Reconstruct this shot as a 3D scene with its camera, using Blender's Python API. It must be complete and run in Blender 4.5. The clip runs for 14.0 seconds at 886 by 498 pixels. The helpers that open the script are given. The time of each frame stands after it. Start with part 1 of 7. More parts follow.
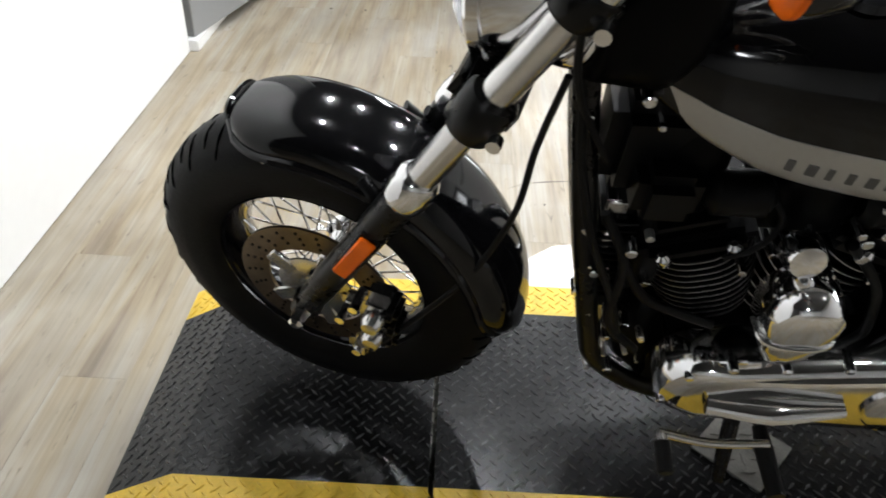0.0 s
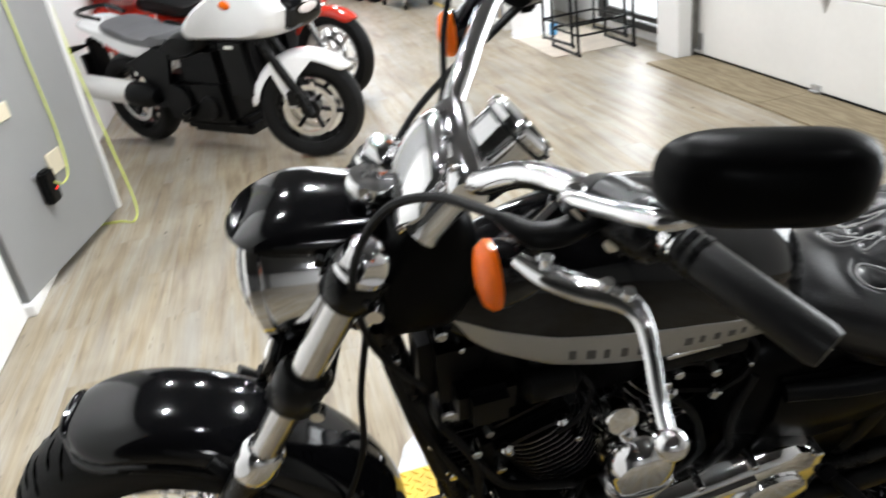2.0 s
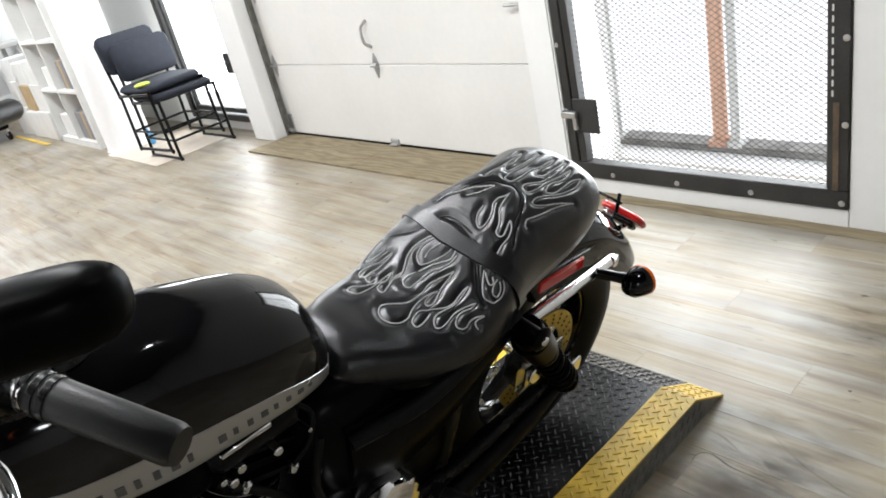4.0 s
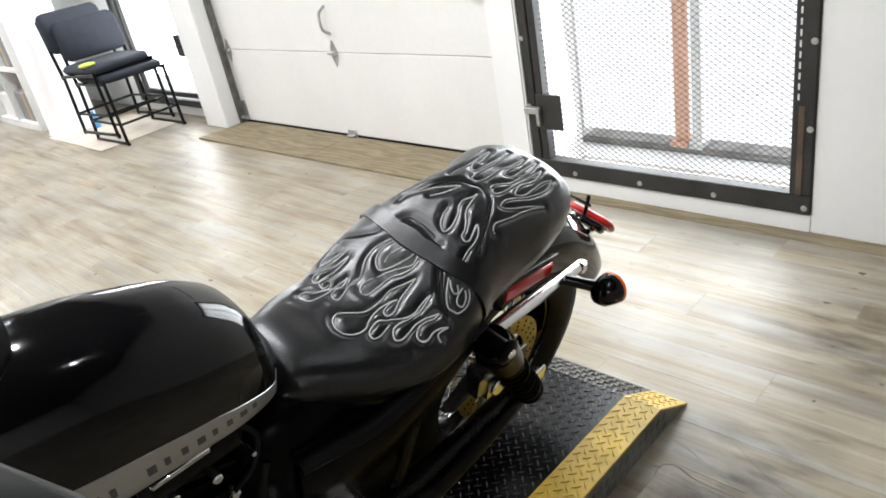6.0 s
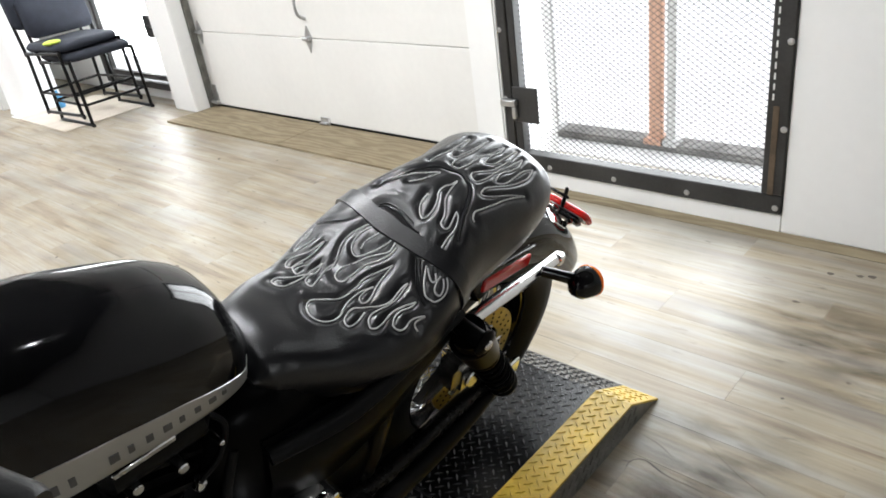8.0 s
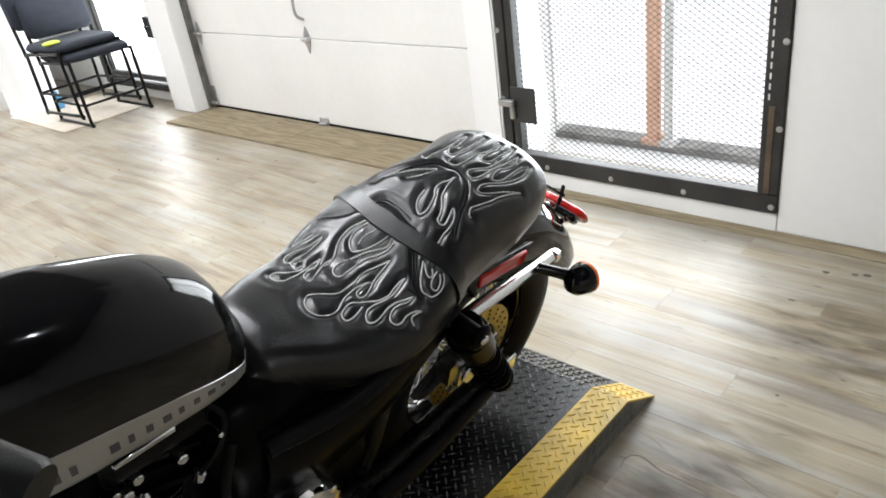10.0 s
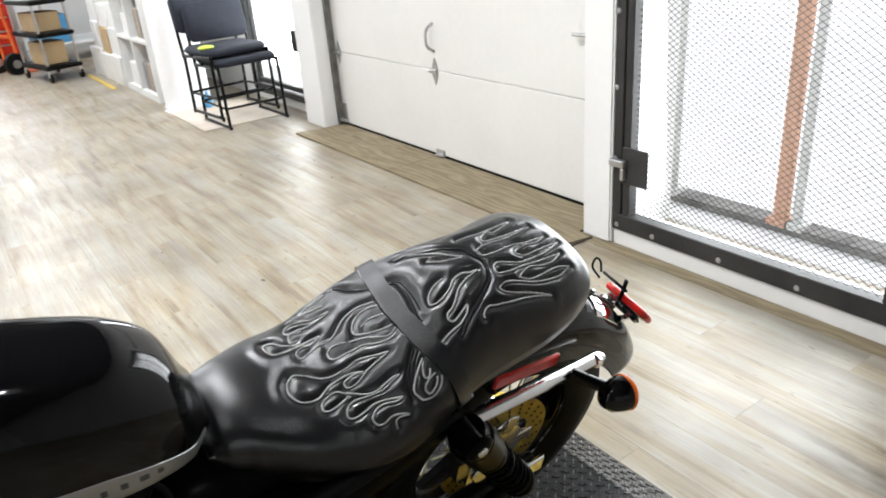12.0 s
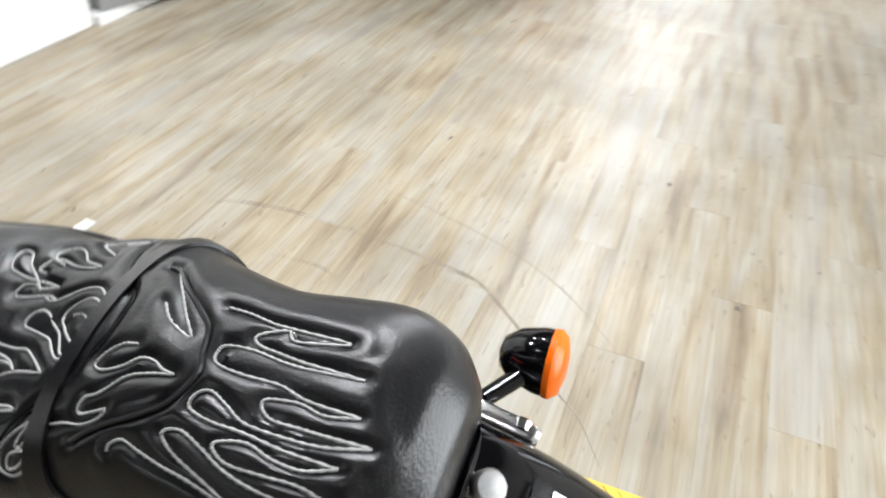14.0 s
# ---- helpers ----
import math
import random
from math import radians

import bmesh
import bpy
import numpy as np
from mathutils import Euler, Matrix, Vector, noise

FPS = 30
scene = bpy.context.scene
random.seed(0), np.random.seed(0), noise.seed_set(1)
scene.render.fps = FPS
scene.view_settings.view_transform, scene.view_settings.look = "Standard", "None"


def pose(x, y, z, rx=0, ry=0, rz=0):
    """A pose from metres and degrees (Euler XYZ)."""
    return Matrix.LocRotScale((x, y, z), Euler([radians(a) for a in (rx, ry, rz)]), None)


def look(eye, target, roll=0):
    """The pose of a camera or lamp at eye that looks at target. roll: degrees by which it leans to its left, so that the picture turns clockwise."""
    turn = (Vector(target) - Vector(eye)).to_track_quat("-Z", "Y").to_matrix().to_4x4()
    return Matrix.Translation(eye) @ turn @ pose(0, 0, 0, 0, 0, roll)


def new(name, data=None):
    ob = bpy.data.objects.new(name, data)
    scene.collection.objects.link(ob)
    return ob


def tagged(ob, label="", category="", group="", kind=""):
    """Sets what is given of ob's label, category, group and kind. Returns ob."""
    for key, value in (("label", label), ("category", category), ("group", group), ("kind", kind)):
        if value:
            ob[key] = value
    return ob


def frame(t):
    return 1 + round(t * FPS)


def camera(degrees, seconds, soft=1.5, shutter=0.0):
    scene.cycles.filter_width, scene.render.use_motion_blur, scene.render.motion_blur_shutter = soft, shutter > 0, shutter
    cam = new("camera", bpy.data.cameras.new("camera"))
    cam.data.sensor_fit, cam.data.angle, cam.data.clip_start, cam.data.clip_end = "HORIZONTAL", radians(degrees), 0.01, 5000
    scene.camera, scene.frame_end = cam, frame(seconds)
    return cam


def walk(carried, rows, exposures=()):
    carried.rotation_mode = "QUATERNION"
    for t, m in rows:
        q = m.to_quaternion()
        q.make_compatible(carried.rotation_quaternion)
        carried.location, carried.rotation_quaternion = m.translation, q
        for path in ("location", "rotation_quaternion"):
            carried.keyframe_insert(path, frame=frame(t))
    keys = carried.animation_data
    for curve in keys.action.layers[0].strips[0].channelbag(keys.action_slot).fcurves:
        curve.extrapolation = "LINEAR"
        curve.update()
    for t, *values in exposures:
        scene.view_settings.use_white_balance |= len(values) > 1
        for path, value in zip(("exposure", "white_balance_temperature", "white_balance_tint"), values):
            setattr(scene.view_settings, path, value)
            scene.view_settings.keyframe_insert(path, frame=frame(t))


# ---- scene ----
cam = camera(62.0, 14.0, soft=1.7, shutter=0.3)
PATH = [
    (0, (0.453, 0.386, 1.244), (0.454, 1.987, 0.045), 3.1),
    (0.5, (0.419, 0.381, 1.253), (0.307, 1.989, 0.069), 3.0),
    (1, (0.417, 0.384, 1.274), (0.278, 2.033, 0.151), 2.7),
    (1.5, (0.458, 0.386, 1.338), (0.47, 2.102, 0.311), -2.1),
    (1.8, (0.506, 0.386, 1.385), (0.714, 2.136, 0.439), -5.4),
    (2, (0.544, 0.38, 1.401), (0.876, 2.136, 0.503), -7.9),
    (2.1, (0.566, 0.375, 1.41), (0.954, 2.127, 0.526), -9.2),
    (2.4, (0.611, 0.362, 1.417), (1.165, 2.075, 0.546), -10.4),
    (2.5, (0.617, 0.353, 1.415), (1.224, 2.052, 0.552), -11.0),
    (2.7, (0.636, 0.338, 1.416), (1.326, 2.0, 0.542), -10.7),
    (3, (0.668, 0.301, 1.411), (1.47, 1.909, 0.533), -12.2),
    (3.5, (0.719, 0.275, 1.392), (1.715, 1.764, 0.502), -13.0),
    (4, (0.744, 0.251, 1.397), (1.87, 1.669, 0.548), -13.7),
    (6.5, (0.806, 0.349, 1.37), (2.018, 1.654, 0.461), -10.1),
    (7, (0.802, 0.357, 1.364), (2.032, 1.639, 0.446), -8.8),
    (7.5, (0.807, 0.366, 1.357), (2.055, 1.631, 0.439), -8.6),
    (8, (0.805, 0.36, 1.357), (2.053, 1.623, 0.437), -8.5),
    (10.5, (0.786, 0.346, 1.354), (2.041, 1.607, 0.441), -8.4),
    (11, (0.751, 0.351, 1.359), (2.062, 1.562, 0.457), -10.5),
    (11.5, (0.836, 0.329, 1.361), (2.072, 1.627, 0.473), -10.3),
    (12, (1.025, 0.324, 1.389), (2.044, 1.835, 0.565), -4.5),
    (12.5, (1.254, 0.444, 1.332), (2.141, 1.965, 0.385), -5.5),
    (13, (1.569, 0.53, 1.322), (2.284, 2.167, 0.422), -7.9),
    (13.2, (1.714, 0.517, 1.34), (2.184, 2.24, 0.441), -7.9),
    (13.5, (1.848, 0.598, 1.328), (1.876, 2.335, 0.337), -8.3),
    (13.6, (1.903, 0.622, 1.33), (1.794, 2.354, 0.335), -6.7),
    (14, (1.98, 0.832, 1.354), (1.459, 2.332, 0.122), 4.0),
]
walk(cam, [(t, look(eye, target, roll)) for t, eye, target, roll in PATH], [(0, -0.16), (4, -0.16), (6.5, -0.08), (11, -0.08), (12.3, -0.18), (14, -0.13)])

# ---- light ----
world = bpy.data.worlds.new("sky")
scene.world = world
world.use_nodes = True
wn = world.node_tree.nodes
sky = wn.new("ShaderNodeTexSky")
sky.sky_type = "NISHITA"
sky.sun_disc = False
sky.sun_elevation, sky.sun_rotation = radians(40), radians(60)
wn["Background"].inputs[1].default_value = 0.12
world.node_tree.links.new(sky.outputs[0], wn["Background"].inputs[0])
sun = new("sun", bpy.data.lights.new("sun", "SUN"))
sun.data.energy, sun.data.angle, sun.data.color = 1.2, radians(12), (1.0, 0.96, 0.9)
sun.matrix_world = look((20, -12, 20), (0, 0, 0))


def area_lamp(name, eye, target, w, h, power, color):
    lamp = bpy.data.lights.new(name, "AREA")
    lamp.shape, lamp.size, lamp.size_y, lamp.energy, lamp.color = "RECTANGLE", w, h, power, color
    ob = new(name, lamp)
    ob.matrix_world = look(eye, target)
    return ob


area_lamp("daylight", (3.62, 1.82, 1.15), (0, 1.82, 0.9), 1.15, 2.0, 55, (0.90, 0.96, 1.0))
area_lamp("daylight", (3.66, 6.45, 1.2), (0, 6.2, 0.9), 0.9, 1.9, 45, (0.90, 0.96, 1.0))
area_lamp("daylight", (1.4, 13.16, 1.95), (1.4, 0, 0.9), 2.4, 1.9, 85, (0.90, 0.96, 1.0))
# First five bulbs sit where highlights point; the last three are added fill.
LAMPS = [(0.05, 3.20, 24), (0.70, 3.05, 27), (1.60, 3.00, 50), (0.03, 2.03, 30), (1.58, 2.06, 30), (0.60, 0.90, 6), (2.00, 4.60, 16), (2.20, 0.20, 5)]
for lx, ly, power in LAMPS:
    area_lamp("bulb_or_fill", (lx, ly, 3.02), (lx, ly, 0), 0.06, 0.06, power, (0.955, 0.975, 1.0))
# The first panel is unseen fill, added to light the south wall.
for lx, ly, w, d, power in ((-0.5, -3.9, 0.35, 1.2, 60), (1.45, 6.3, 0.35, 1.2, 74), (1.45, 8.2, 0.35, 1.2, 76), (1.45, 10.2, 0.35, 1.2, 78)):
    area_lamp("panel_or_fill", (lx, ly, 3.02), (lx, ly, 0), w, d, power, (0.94, 0.97, 1.0)).data.shape = "ELLIPSE"


# ---- materials ----


def nodes_of(name):
    m = bpy.data.materials.new(name)
    m.use_nodes = True
    return m, m.node_tree.nodes, m.node_tree.links, m.node_tree.nodes["Principled BSDF"]


def mat(name, color, rough=0.5, metal=0.0, vary=0.12, scale=6.0, bump=0.0, bump_scale=120.0, coat=0.0, rough_vary=0.1, spec=0.5, stretch=(1, 1, 1)):
    """Plain surface with two scales of colour and gloss variation and fine relief."""
    m, n, l, b = nodes_of(name)
    tc = n.new("ShaderNodeTexCoord")
    mp = n.new("ShaderNodeMapping")
    mp.inputs["Scale"].default_value = stretch
    l.new(tc.outputs["Object"], mp.inputs[0])
    big, fine = n.new("ShaderNodeTexNoise"), n.new("ShaderNodeTexNoise")
    big.inputs["Scale"].default_value, fine.inputs["Scale"].default_value = scale, scale * 14
    big.inputs["Detail"].default_value, fine.inputs["Detail"].default_value = 5, 3
    mix = n.new("ShaderNodeMath")
    mix.operation = "MULTIPLY_ADD"
    l.new(mp.outputs[0], big.inputs[0]), l.new(mp.outputs[0], fine.inputs[0])
    l.new(big.outputs[0], mix.inputs[0])
    mix.inputs[1].default_value = 0.7
    half = n.new("ShaderNodeMath")
    half.operation = "MULTIPLY"
    half.inputs[1].default_value = 0.3
    l.new(fine.outputs[0], half.inputs[0]), l.new(half.outputs[0], mix.inputs[2])
    ramp = n.new("ShaderNodeValToRGB")
    lo, hi = [max(0, c * (1 - vary)) for c in color], [min(1, c * (1 + vary)) for c in color]
    ramp.color_ramp.elements[0].position, ramp.color_ramp.elements[1].position = 0.3, 0.7
    ramp.color_ramp.elements[0].color, ramp.color_ramp.elements[1].color = (*lo, 1), (*hi, 1)
    l.new(mix.outputs[0], ramp.inputs[0]), l.new(ramp.outputs[0], b.inputs["Base Color"])
    rr = n.new("ShaderNodeMapRange")
    rr.inputs[3].default_value, rr.inputs[4].default_value = max(0.02, rough - rough_vary * rough), min(1, rough + rough_vary)
    l.new(mix.outputs[0], rr.inputs[0]), l.new(rr.outputs[0], b.inputs["Roughness"])
    b.inputs["Metallic"].default_value = metal
    b.inputs["Specular IOR Level"].default_value = spec
    b.inputs["Coat Weight"].default_value = coat
    b.inputs["Coat Roughness"].default_value = 0.04
    if bump:
        t = n.new("ShaderNodeTexNoise")
        t.inputs["Scale"].default_value = bump_scale
        t.inputs["Detail"].default_value = 4
        bp = n.new("ShaderNodeBump")
        bp.inputs["Strength"].default_value, bp.inputs["Distance"].default_value = bump, 0.004
        l.new(mp.outputs[0], t.inputs[0]), l.new(t.outputs[0], bp.inputs["Height"]), l.new(bp.outputs[0], b.inputs["Normal"])
    return m


def plank_mat():
    """Washed tan vinyl plank with long dark grain streaks along y."""
    m, n, l, b = nodes_of("vinyl_plank")
    tc, oi = n.new("ShaderNodeTexCoord"), n.new("ShaderNodeObjectInfo")
    geo = n.new("ShaderNodeNewGeometry")
    add = n.new("ShaderNodeVectorMath")
    add.operation = "MULTIPLY_ADD"
    rnd = n.new("ShaderNodeMath")
    rnd.operation = "ADD"
    l.new(oi.outputs["Random"], rnd.inputs[0]), l.new(geo.outputs["Random Per Island"], rnd.inputs[1])
    comb = n.new("ShaderNodeCombineXYZ")
    l.new(rnd.outputs[0], comb.inputs[0]), l.new(rnd.outputs[0], comb.inputs[1])
    add.inputs[1].default_value = (1, 1, 1)
    sc = n.new("ShaderNodeVectorMath")
    sc.operation = "SCALE"
    sc.inputs[3].default_value = 37.0
    l.new(comb.outputs[0], sc.inputs[0])
    l.new(tc.outputs["Object"], add.inputs[0]), l.new(sc.outputs[0], add.inputs[2])

    def layer(sx, sy, detail, lo, hi, c0, c1):
        mp = n.new("ShaderNodeMapping")
        mp.inputs["Scale"].default_value = (sx, sy, 1)
        t = n.new("ShaderNodeTexNoise")
        t.inputs["Scale"].default_value, t.inputs["Detail"].default_value, t.inputs["Distortion"].default_value = 1.0, detail, 0.5
        r = n.new("ShaderNodeValToRGB")
        r.color_ramp.elements[0].position, r.color_ramp.elements[1].position = lo, hi
        r.color_ramp.elements[0].color, r.color_ramp.elements[1].color = (*c0, 1), (*c1, 1)
        l.new(add.outputs[0], mp.inputs[0]), l.new(mp.outputs[0], t.inputs[0]), l.new(t.outputs[0], r.inputs[0])
        return r

    base = layer(15, 1.5, 8, 0.28, 0.72, (0.210, 0.160, 0.108), (0.415, 0.392, 0.343))
    mid = base.color_ramp.elements.new(0.46)
    mid.color = (0.356, 0.299, 0.208, 1)
    grain = layer(95, 3.0, 6, 0.34, 0.62, (0.78, 0.755, 0.73), (1, 1, 1))
    wash = layer(7.0, 0.9, 6, 0.45, 0.66, (0, 0, 0), (1, 1, 1))
    knot = layer(60, 13.0, 4, 0.63, 0.74, (0, 0, 0), (1, 1, 1))
    mul = n.new("ShaderNodeMixRGB")
    mul.blend_type = "MULTIPLY"
    mul.inputs[0].default_value = 0.85
    l.new(base.outputs[0], mul.inputs[1]), l.new(grain.outputs[0], mul.inputs[2])
    kf = n.new("ShaderNodeMath")
    kf.operation = "MULTIPLY"
    kf.inputs[1].default_value = 0.70
    km = n.new("ShaderNodeMixRGB")
    km.inputs[2].default_value = (0.115, 0.085, 0.052, 1)
    l.new(knot.outputs[0], kf.inputs[0]), l.new(kf.outputs[0], km.inputs[0]), l.new(mul.outputs[0], km.inputs[1])
    wm = n.new("ShaderNodeMixRGB")
    wm.inputs[2].default_value = (0.352, 0.350, 0.335, 1)
    wf = n.new("ShaderNodeMath")
    wf.operation = "MULTIPLY"
    wf.inputs[1].default_value = 0.50
    l.new(wash.outputs[0], wf.inputs[0]), l.new(wf.outputs[0], wm.inputs[0]), l.new(km.outputs[0], wm.inputs[1])
    tone = n.new("ShaderNodeHueSaturation")
    tv = n.new("ShaderNodeMapRange")
    tv.inputs[2].default_value, tv.inputs[3].default_value, tv.inputs[4].default_value = 2.0, 0.93, 1.07
    l.new(rnd.outputs[0], tv.inputs[0]), l.new(tv.outputs[0], tone.inputs["Value"]), l.new(wm.outputs[0], tone.inputs["Color"])
    dirt = n.new("ShaderNodeTexNoise")
    dirt.inputs["Scale"].default_value, dirt.inputs["Detail"].default_value = 2.3, 8
    dr = n.new("ShaderNodeValToRGB")
    dr.color_ramp.elements[0].position, dr.color_ramp.elements[1].position = 0.34, 0.60
    dr.color_ramp.elements[0].color, dr.color_ramp.elements[1].color = (0.76, 0.74, 0.705, 1), (1, 1, 1, 1)
    dm = n.new("ShaderNodeMixRGB")
    dm.blend_type = "MULTIPLY"
    dm.inputs[0].default_value = 1.0
    l.new(geo.outputs["Position"], dirt.inputs[0]), l.new(dirt.outputs[0], dr.inputs[0])
    l.new(tone.outputs[0], dm.inputs[1]), l.new(dr.outputs[0], dm.inputs[2]), l.new(dm.outputs[0], b.inputs["Base Color"])
    rg = n.new("ShaderNodeMapRange")
    rg.inputs[3].default_value, rg.inputs[4].default_value = 0.47, 0.41
    l.new(grain.outputs[0], rg.inputs[0]), l.new(rg.outputs[0], b.inputs["Roughness"])
    bp = n.new("ShaderNodeBump")
    bp.inputs["Strength"].default_value, bp.inputs["Distance"].default_value = 0.10, 0.0012
    l.new(grain.outputs[0], bp.inputs["Height"]), l.new(bp.outputs[0], b.inputs["Normal"])
    return m


def ply_mat():
    """Rough plywood with wavy brown figure."""
    m, n, l, b = nodes_of("plywood")
    tc, mp = n.new("ShaderNodeTexCoord"), n.new("ShaderNodeMapping")
    mp.inputs["Scale"].default_value = (2.6, 0.55, 1)
    w, t = n.new("ShaderNodeTexWave"), n.new("ShaderNodeTexNoise")
    w.inputs["Scale"].default_value, w.inputs["Distortion"].default_value, w.inputs["Detail"].default_value, w.inputs["Detail Scale"].default_value = 2.6, 16.0, 4, 1.4
    t.inputs["Scale"].default_value = 7
    r = n.new("ShaderNodeValToRGB")
    r.color_ramp.elements[0].color, r.color_ramp.elements[1].color = (0.205, 0.160, 0.095, 1), (0.265, 0.215, 0.135, 1)
    mx = n.new("ShaderNodeMixRGB")
    mx.blend_type = "MULTIPLY"
    mx.inputs[0].default_value = 0.5
    l.new(tc.outputs["Object"], mp.inputs[0]), l.new(mp.outputs[0], w.inputs[0]), l.new(mp.outputs[0], t.inputs[0])
    l.new(w.outputs[1], r.inputs[0]), l.new(r.outputs[0], mx.inputs[1]), l.new(t.outputs[0], mx.inputs[2]), l.new(mx.outputs[0], b.inputs["Base Color"])
    l.new(r.outputs[0], mx.inputs[1])
    mx.blend_type = "SOFT_LIGHT"
    b.inputs["Roughness"].default_value = 0.75
    return m


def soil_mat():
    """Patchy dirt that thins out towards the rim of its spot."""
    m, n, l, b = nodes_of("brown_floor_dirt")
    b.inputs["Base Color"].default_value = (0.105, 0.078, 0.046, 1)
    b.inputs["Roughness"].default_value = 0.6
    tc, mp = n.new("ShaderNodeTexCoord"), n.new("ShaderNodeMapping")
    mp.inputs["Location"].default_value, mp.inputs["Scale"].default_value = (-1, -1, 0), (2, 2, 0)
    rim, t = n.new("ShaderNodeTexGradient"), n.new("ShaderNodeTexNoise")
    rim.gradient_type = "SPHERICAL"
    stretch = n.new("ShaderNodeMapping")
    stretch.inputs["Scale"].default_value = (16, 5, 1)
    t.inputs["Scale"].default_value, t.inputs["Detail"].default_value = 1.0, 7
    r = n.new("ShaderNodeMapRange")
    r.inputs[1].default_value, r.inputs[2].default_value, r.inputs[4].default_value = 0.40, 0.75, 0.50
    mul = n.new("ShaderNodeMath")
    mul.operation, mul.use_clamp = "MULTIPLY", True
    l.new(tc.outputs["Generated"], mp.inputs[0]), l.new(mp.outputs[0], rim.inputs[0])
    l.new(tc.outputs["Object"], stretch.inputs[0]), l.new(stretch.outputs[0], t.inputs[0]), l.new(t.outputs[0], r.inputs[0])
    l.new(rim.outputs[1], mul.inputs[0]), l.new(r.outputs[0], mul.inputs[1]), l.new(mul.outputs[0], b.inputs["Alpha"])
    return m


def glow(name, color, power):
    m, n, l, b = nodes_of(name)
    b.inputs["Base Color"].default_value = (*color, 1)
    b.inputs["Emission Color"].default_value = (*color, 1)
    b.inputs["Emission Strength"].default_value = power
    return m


def clear(name, color=(1, 1, 1), rough=0.0):
    m, n, l, b = nodes_of(name)
    b.inputs["Base Color"].default_value = (*color, 1)
    b.inputs["Transmission Weight"].default_value = 1.0
    b.inputs["Roughness"].default_value = rough
    b.inputs["IOR"].default_value = 1.45
    return m


GLOSS = mat("black_gloss_paint", (0.0025, 0.0025, 0.003), 0.06, 0.0, 0.2, 4, coat=0.0, rough_vary=0.04, spec=0.38)
ENGINE = mat("black_crinkle_enamel", (0.0022, 0.0022, 0.0024), 0.32, 0.0, 0.4, 9, bump=0.15, bump_scale=600, spec=0.12)
SATIN = mat("satin_black_steel", (0.003, 0.003, 0.0032), 0.24, 0.0, 0.3, 8, spec=0.22)
PLASTIC = mat("black_plastic", (0.0028, 0.0028, 0.003), 0.36, 0.0, 0.3, 8, bump=0.06, bump_scale=500, spec=0.14)
RUBBER = mat("tyre_rubber", (0.0045, 0.0045, 0.0048), 0.5, 0.0, 0.5, 10, bump=0.15, bump_scale=300, spec=0.18)
MATTE = mat("matte_black_shell", (0.0020, 0.0020, 0.0022), 0.30, 0.0, 0.3, 10, spec=0.05)
GRIP = mat("worn_grip_rubber", (0.007, 0.007, 0.0072), 0.36, 0.0, 0.3, 10, bump=0.1, bump_scale=400, spec=0.32)
COVER = mat("black_side_cover", (0.0018, 0.0018, 0.002), 0.26, 0.0, 0.3, 8, spec=0.06)
LEATHER = mat("black_leather", (0.005, 0.005, 0.006), 0.27, 0.0, 0.25, 12, bump=0.14, bump_scale=300, rough_vary=0.08, spec=0.60)
CHROME = mat("chrome", (0.86, 0.86, 0.87), 0.06, 1.0, 0.04, 9, rough_vary=0.06)
STEEL = mat("brushed_steel", (0.62, 0.61, 0.60), 0.28, 1.0, 0.12, 20)
ALLOY = mat("polished_alloy", (0.72, 0.71, 0.70), 0.16, 1.0, 0.10, 16)
FINEDGE = mat("machined_fin_edge", (0.72, 0.72, 0.72), 0.3, 1.0, 0.3, 30)
BRONZE = mat("brake_disc_bronze", (0.17, 0.135, 0.10), 0.26, 1.0, 0.3, 30)
GOLD = mat("brake_disc_yellowed", (0.40, 0.31, 0.07), 0.34, 1.0, 0.3, 30)
SILVER = mat("silver_band_paint", (0.44, 0.44, 0.435), 0.32, 0.75, 0.06, 8, coat=0.4)
LETTER = mat("dark_letter_bars", (0.08, 0.08, 0.08), 0.4)
THREAD = mat("pale_grey_thread", (0.45, 0.45, 0.445), 0.7, 0.0, 0.15, 60)
AMBER = mat("amber_lens", (0.95, 0.155, 0.004), 0.2, 0.0, 0.12, 30, spec=0.3)
REDLENS = mat("red_lens", (0.62, 0.015, 0.012), 0.14, 0.0, 0.12, 30, coat=0.5)
CLEARLENS = mat("pale_lens", (0.75, 0.68, 0.66), 0.15, 0.0, 0.1, 30)
DECK = mat("black_diamond_plate", (0.008, 0.008, 0.0085), 0.19, 0.0, 0.5, 5, bump=0.05, bump_scale=160, rough_vary=0.15, spec=0.28)
DECKTREAD = mat("worn_black_tread", (0.016, 0.0162, 0.0165), 0.20, 0.0, 0.6, 9, rough_vary=0.2, spec=0.95)
YELLOW = mat("worn_yellow_paint", (0.66, 0.44, 0.045), 0.40, 0.0, 0.26, 12, bump=0.1, bump_scale=150)
TREAD = mat("bare_diamond_plate", (0.42, 0.42, 0.42), 0.3, 0.8, 0.3, 14)
SKIRT = mat("dirty_diamond_plate", (0.17, 0.165, 0.15), 0.42, 0.5, 0.5, 16)
WALL = mat("white_wall_paint", (0.80, 0.80, 0.79), 0.5, 0.0, 0.03, 2, bump=0.05, bump_scale=80)
# Wall grey darkened to carry the shade on the recess and the partition.
GREYWALL = mat("shaded_grey_wall_paint", (0.25, 0.252, 0.252), 0.5, 0.0, 0.05, 3, bump=0.05, bump_scale=80)
DOORPAINT = mat("cream_door_paint", (0.76, 0.752, 0.725), 0.4, 0.0, 0.04, 2, bump=0.04, bump_scale=60)
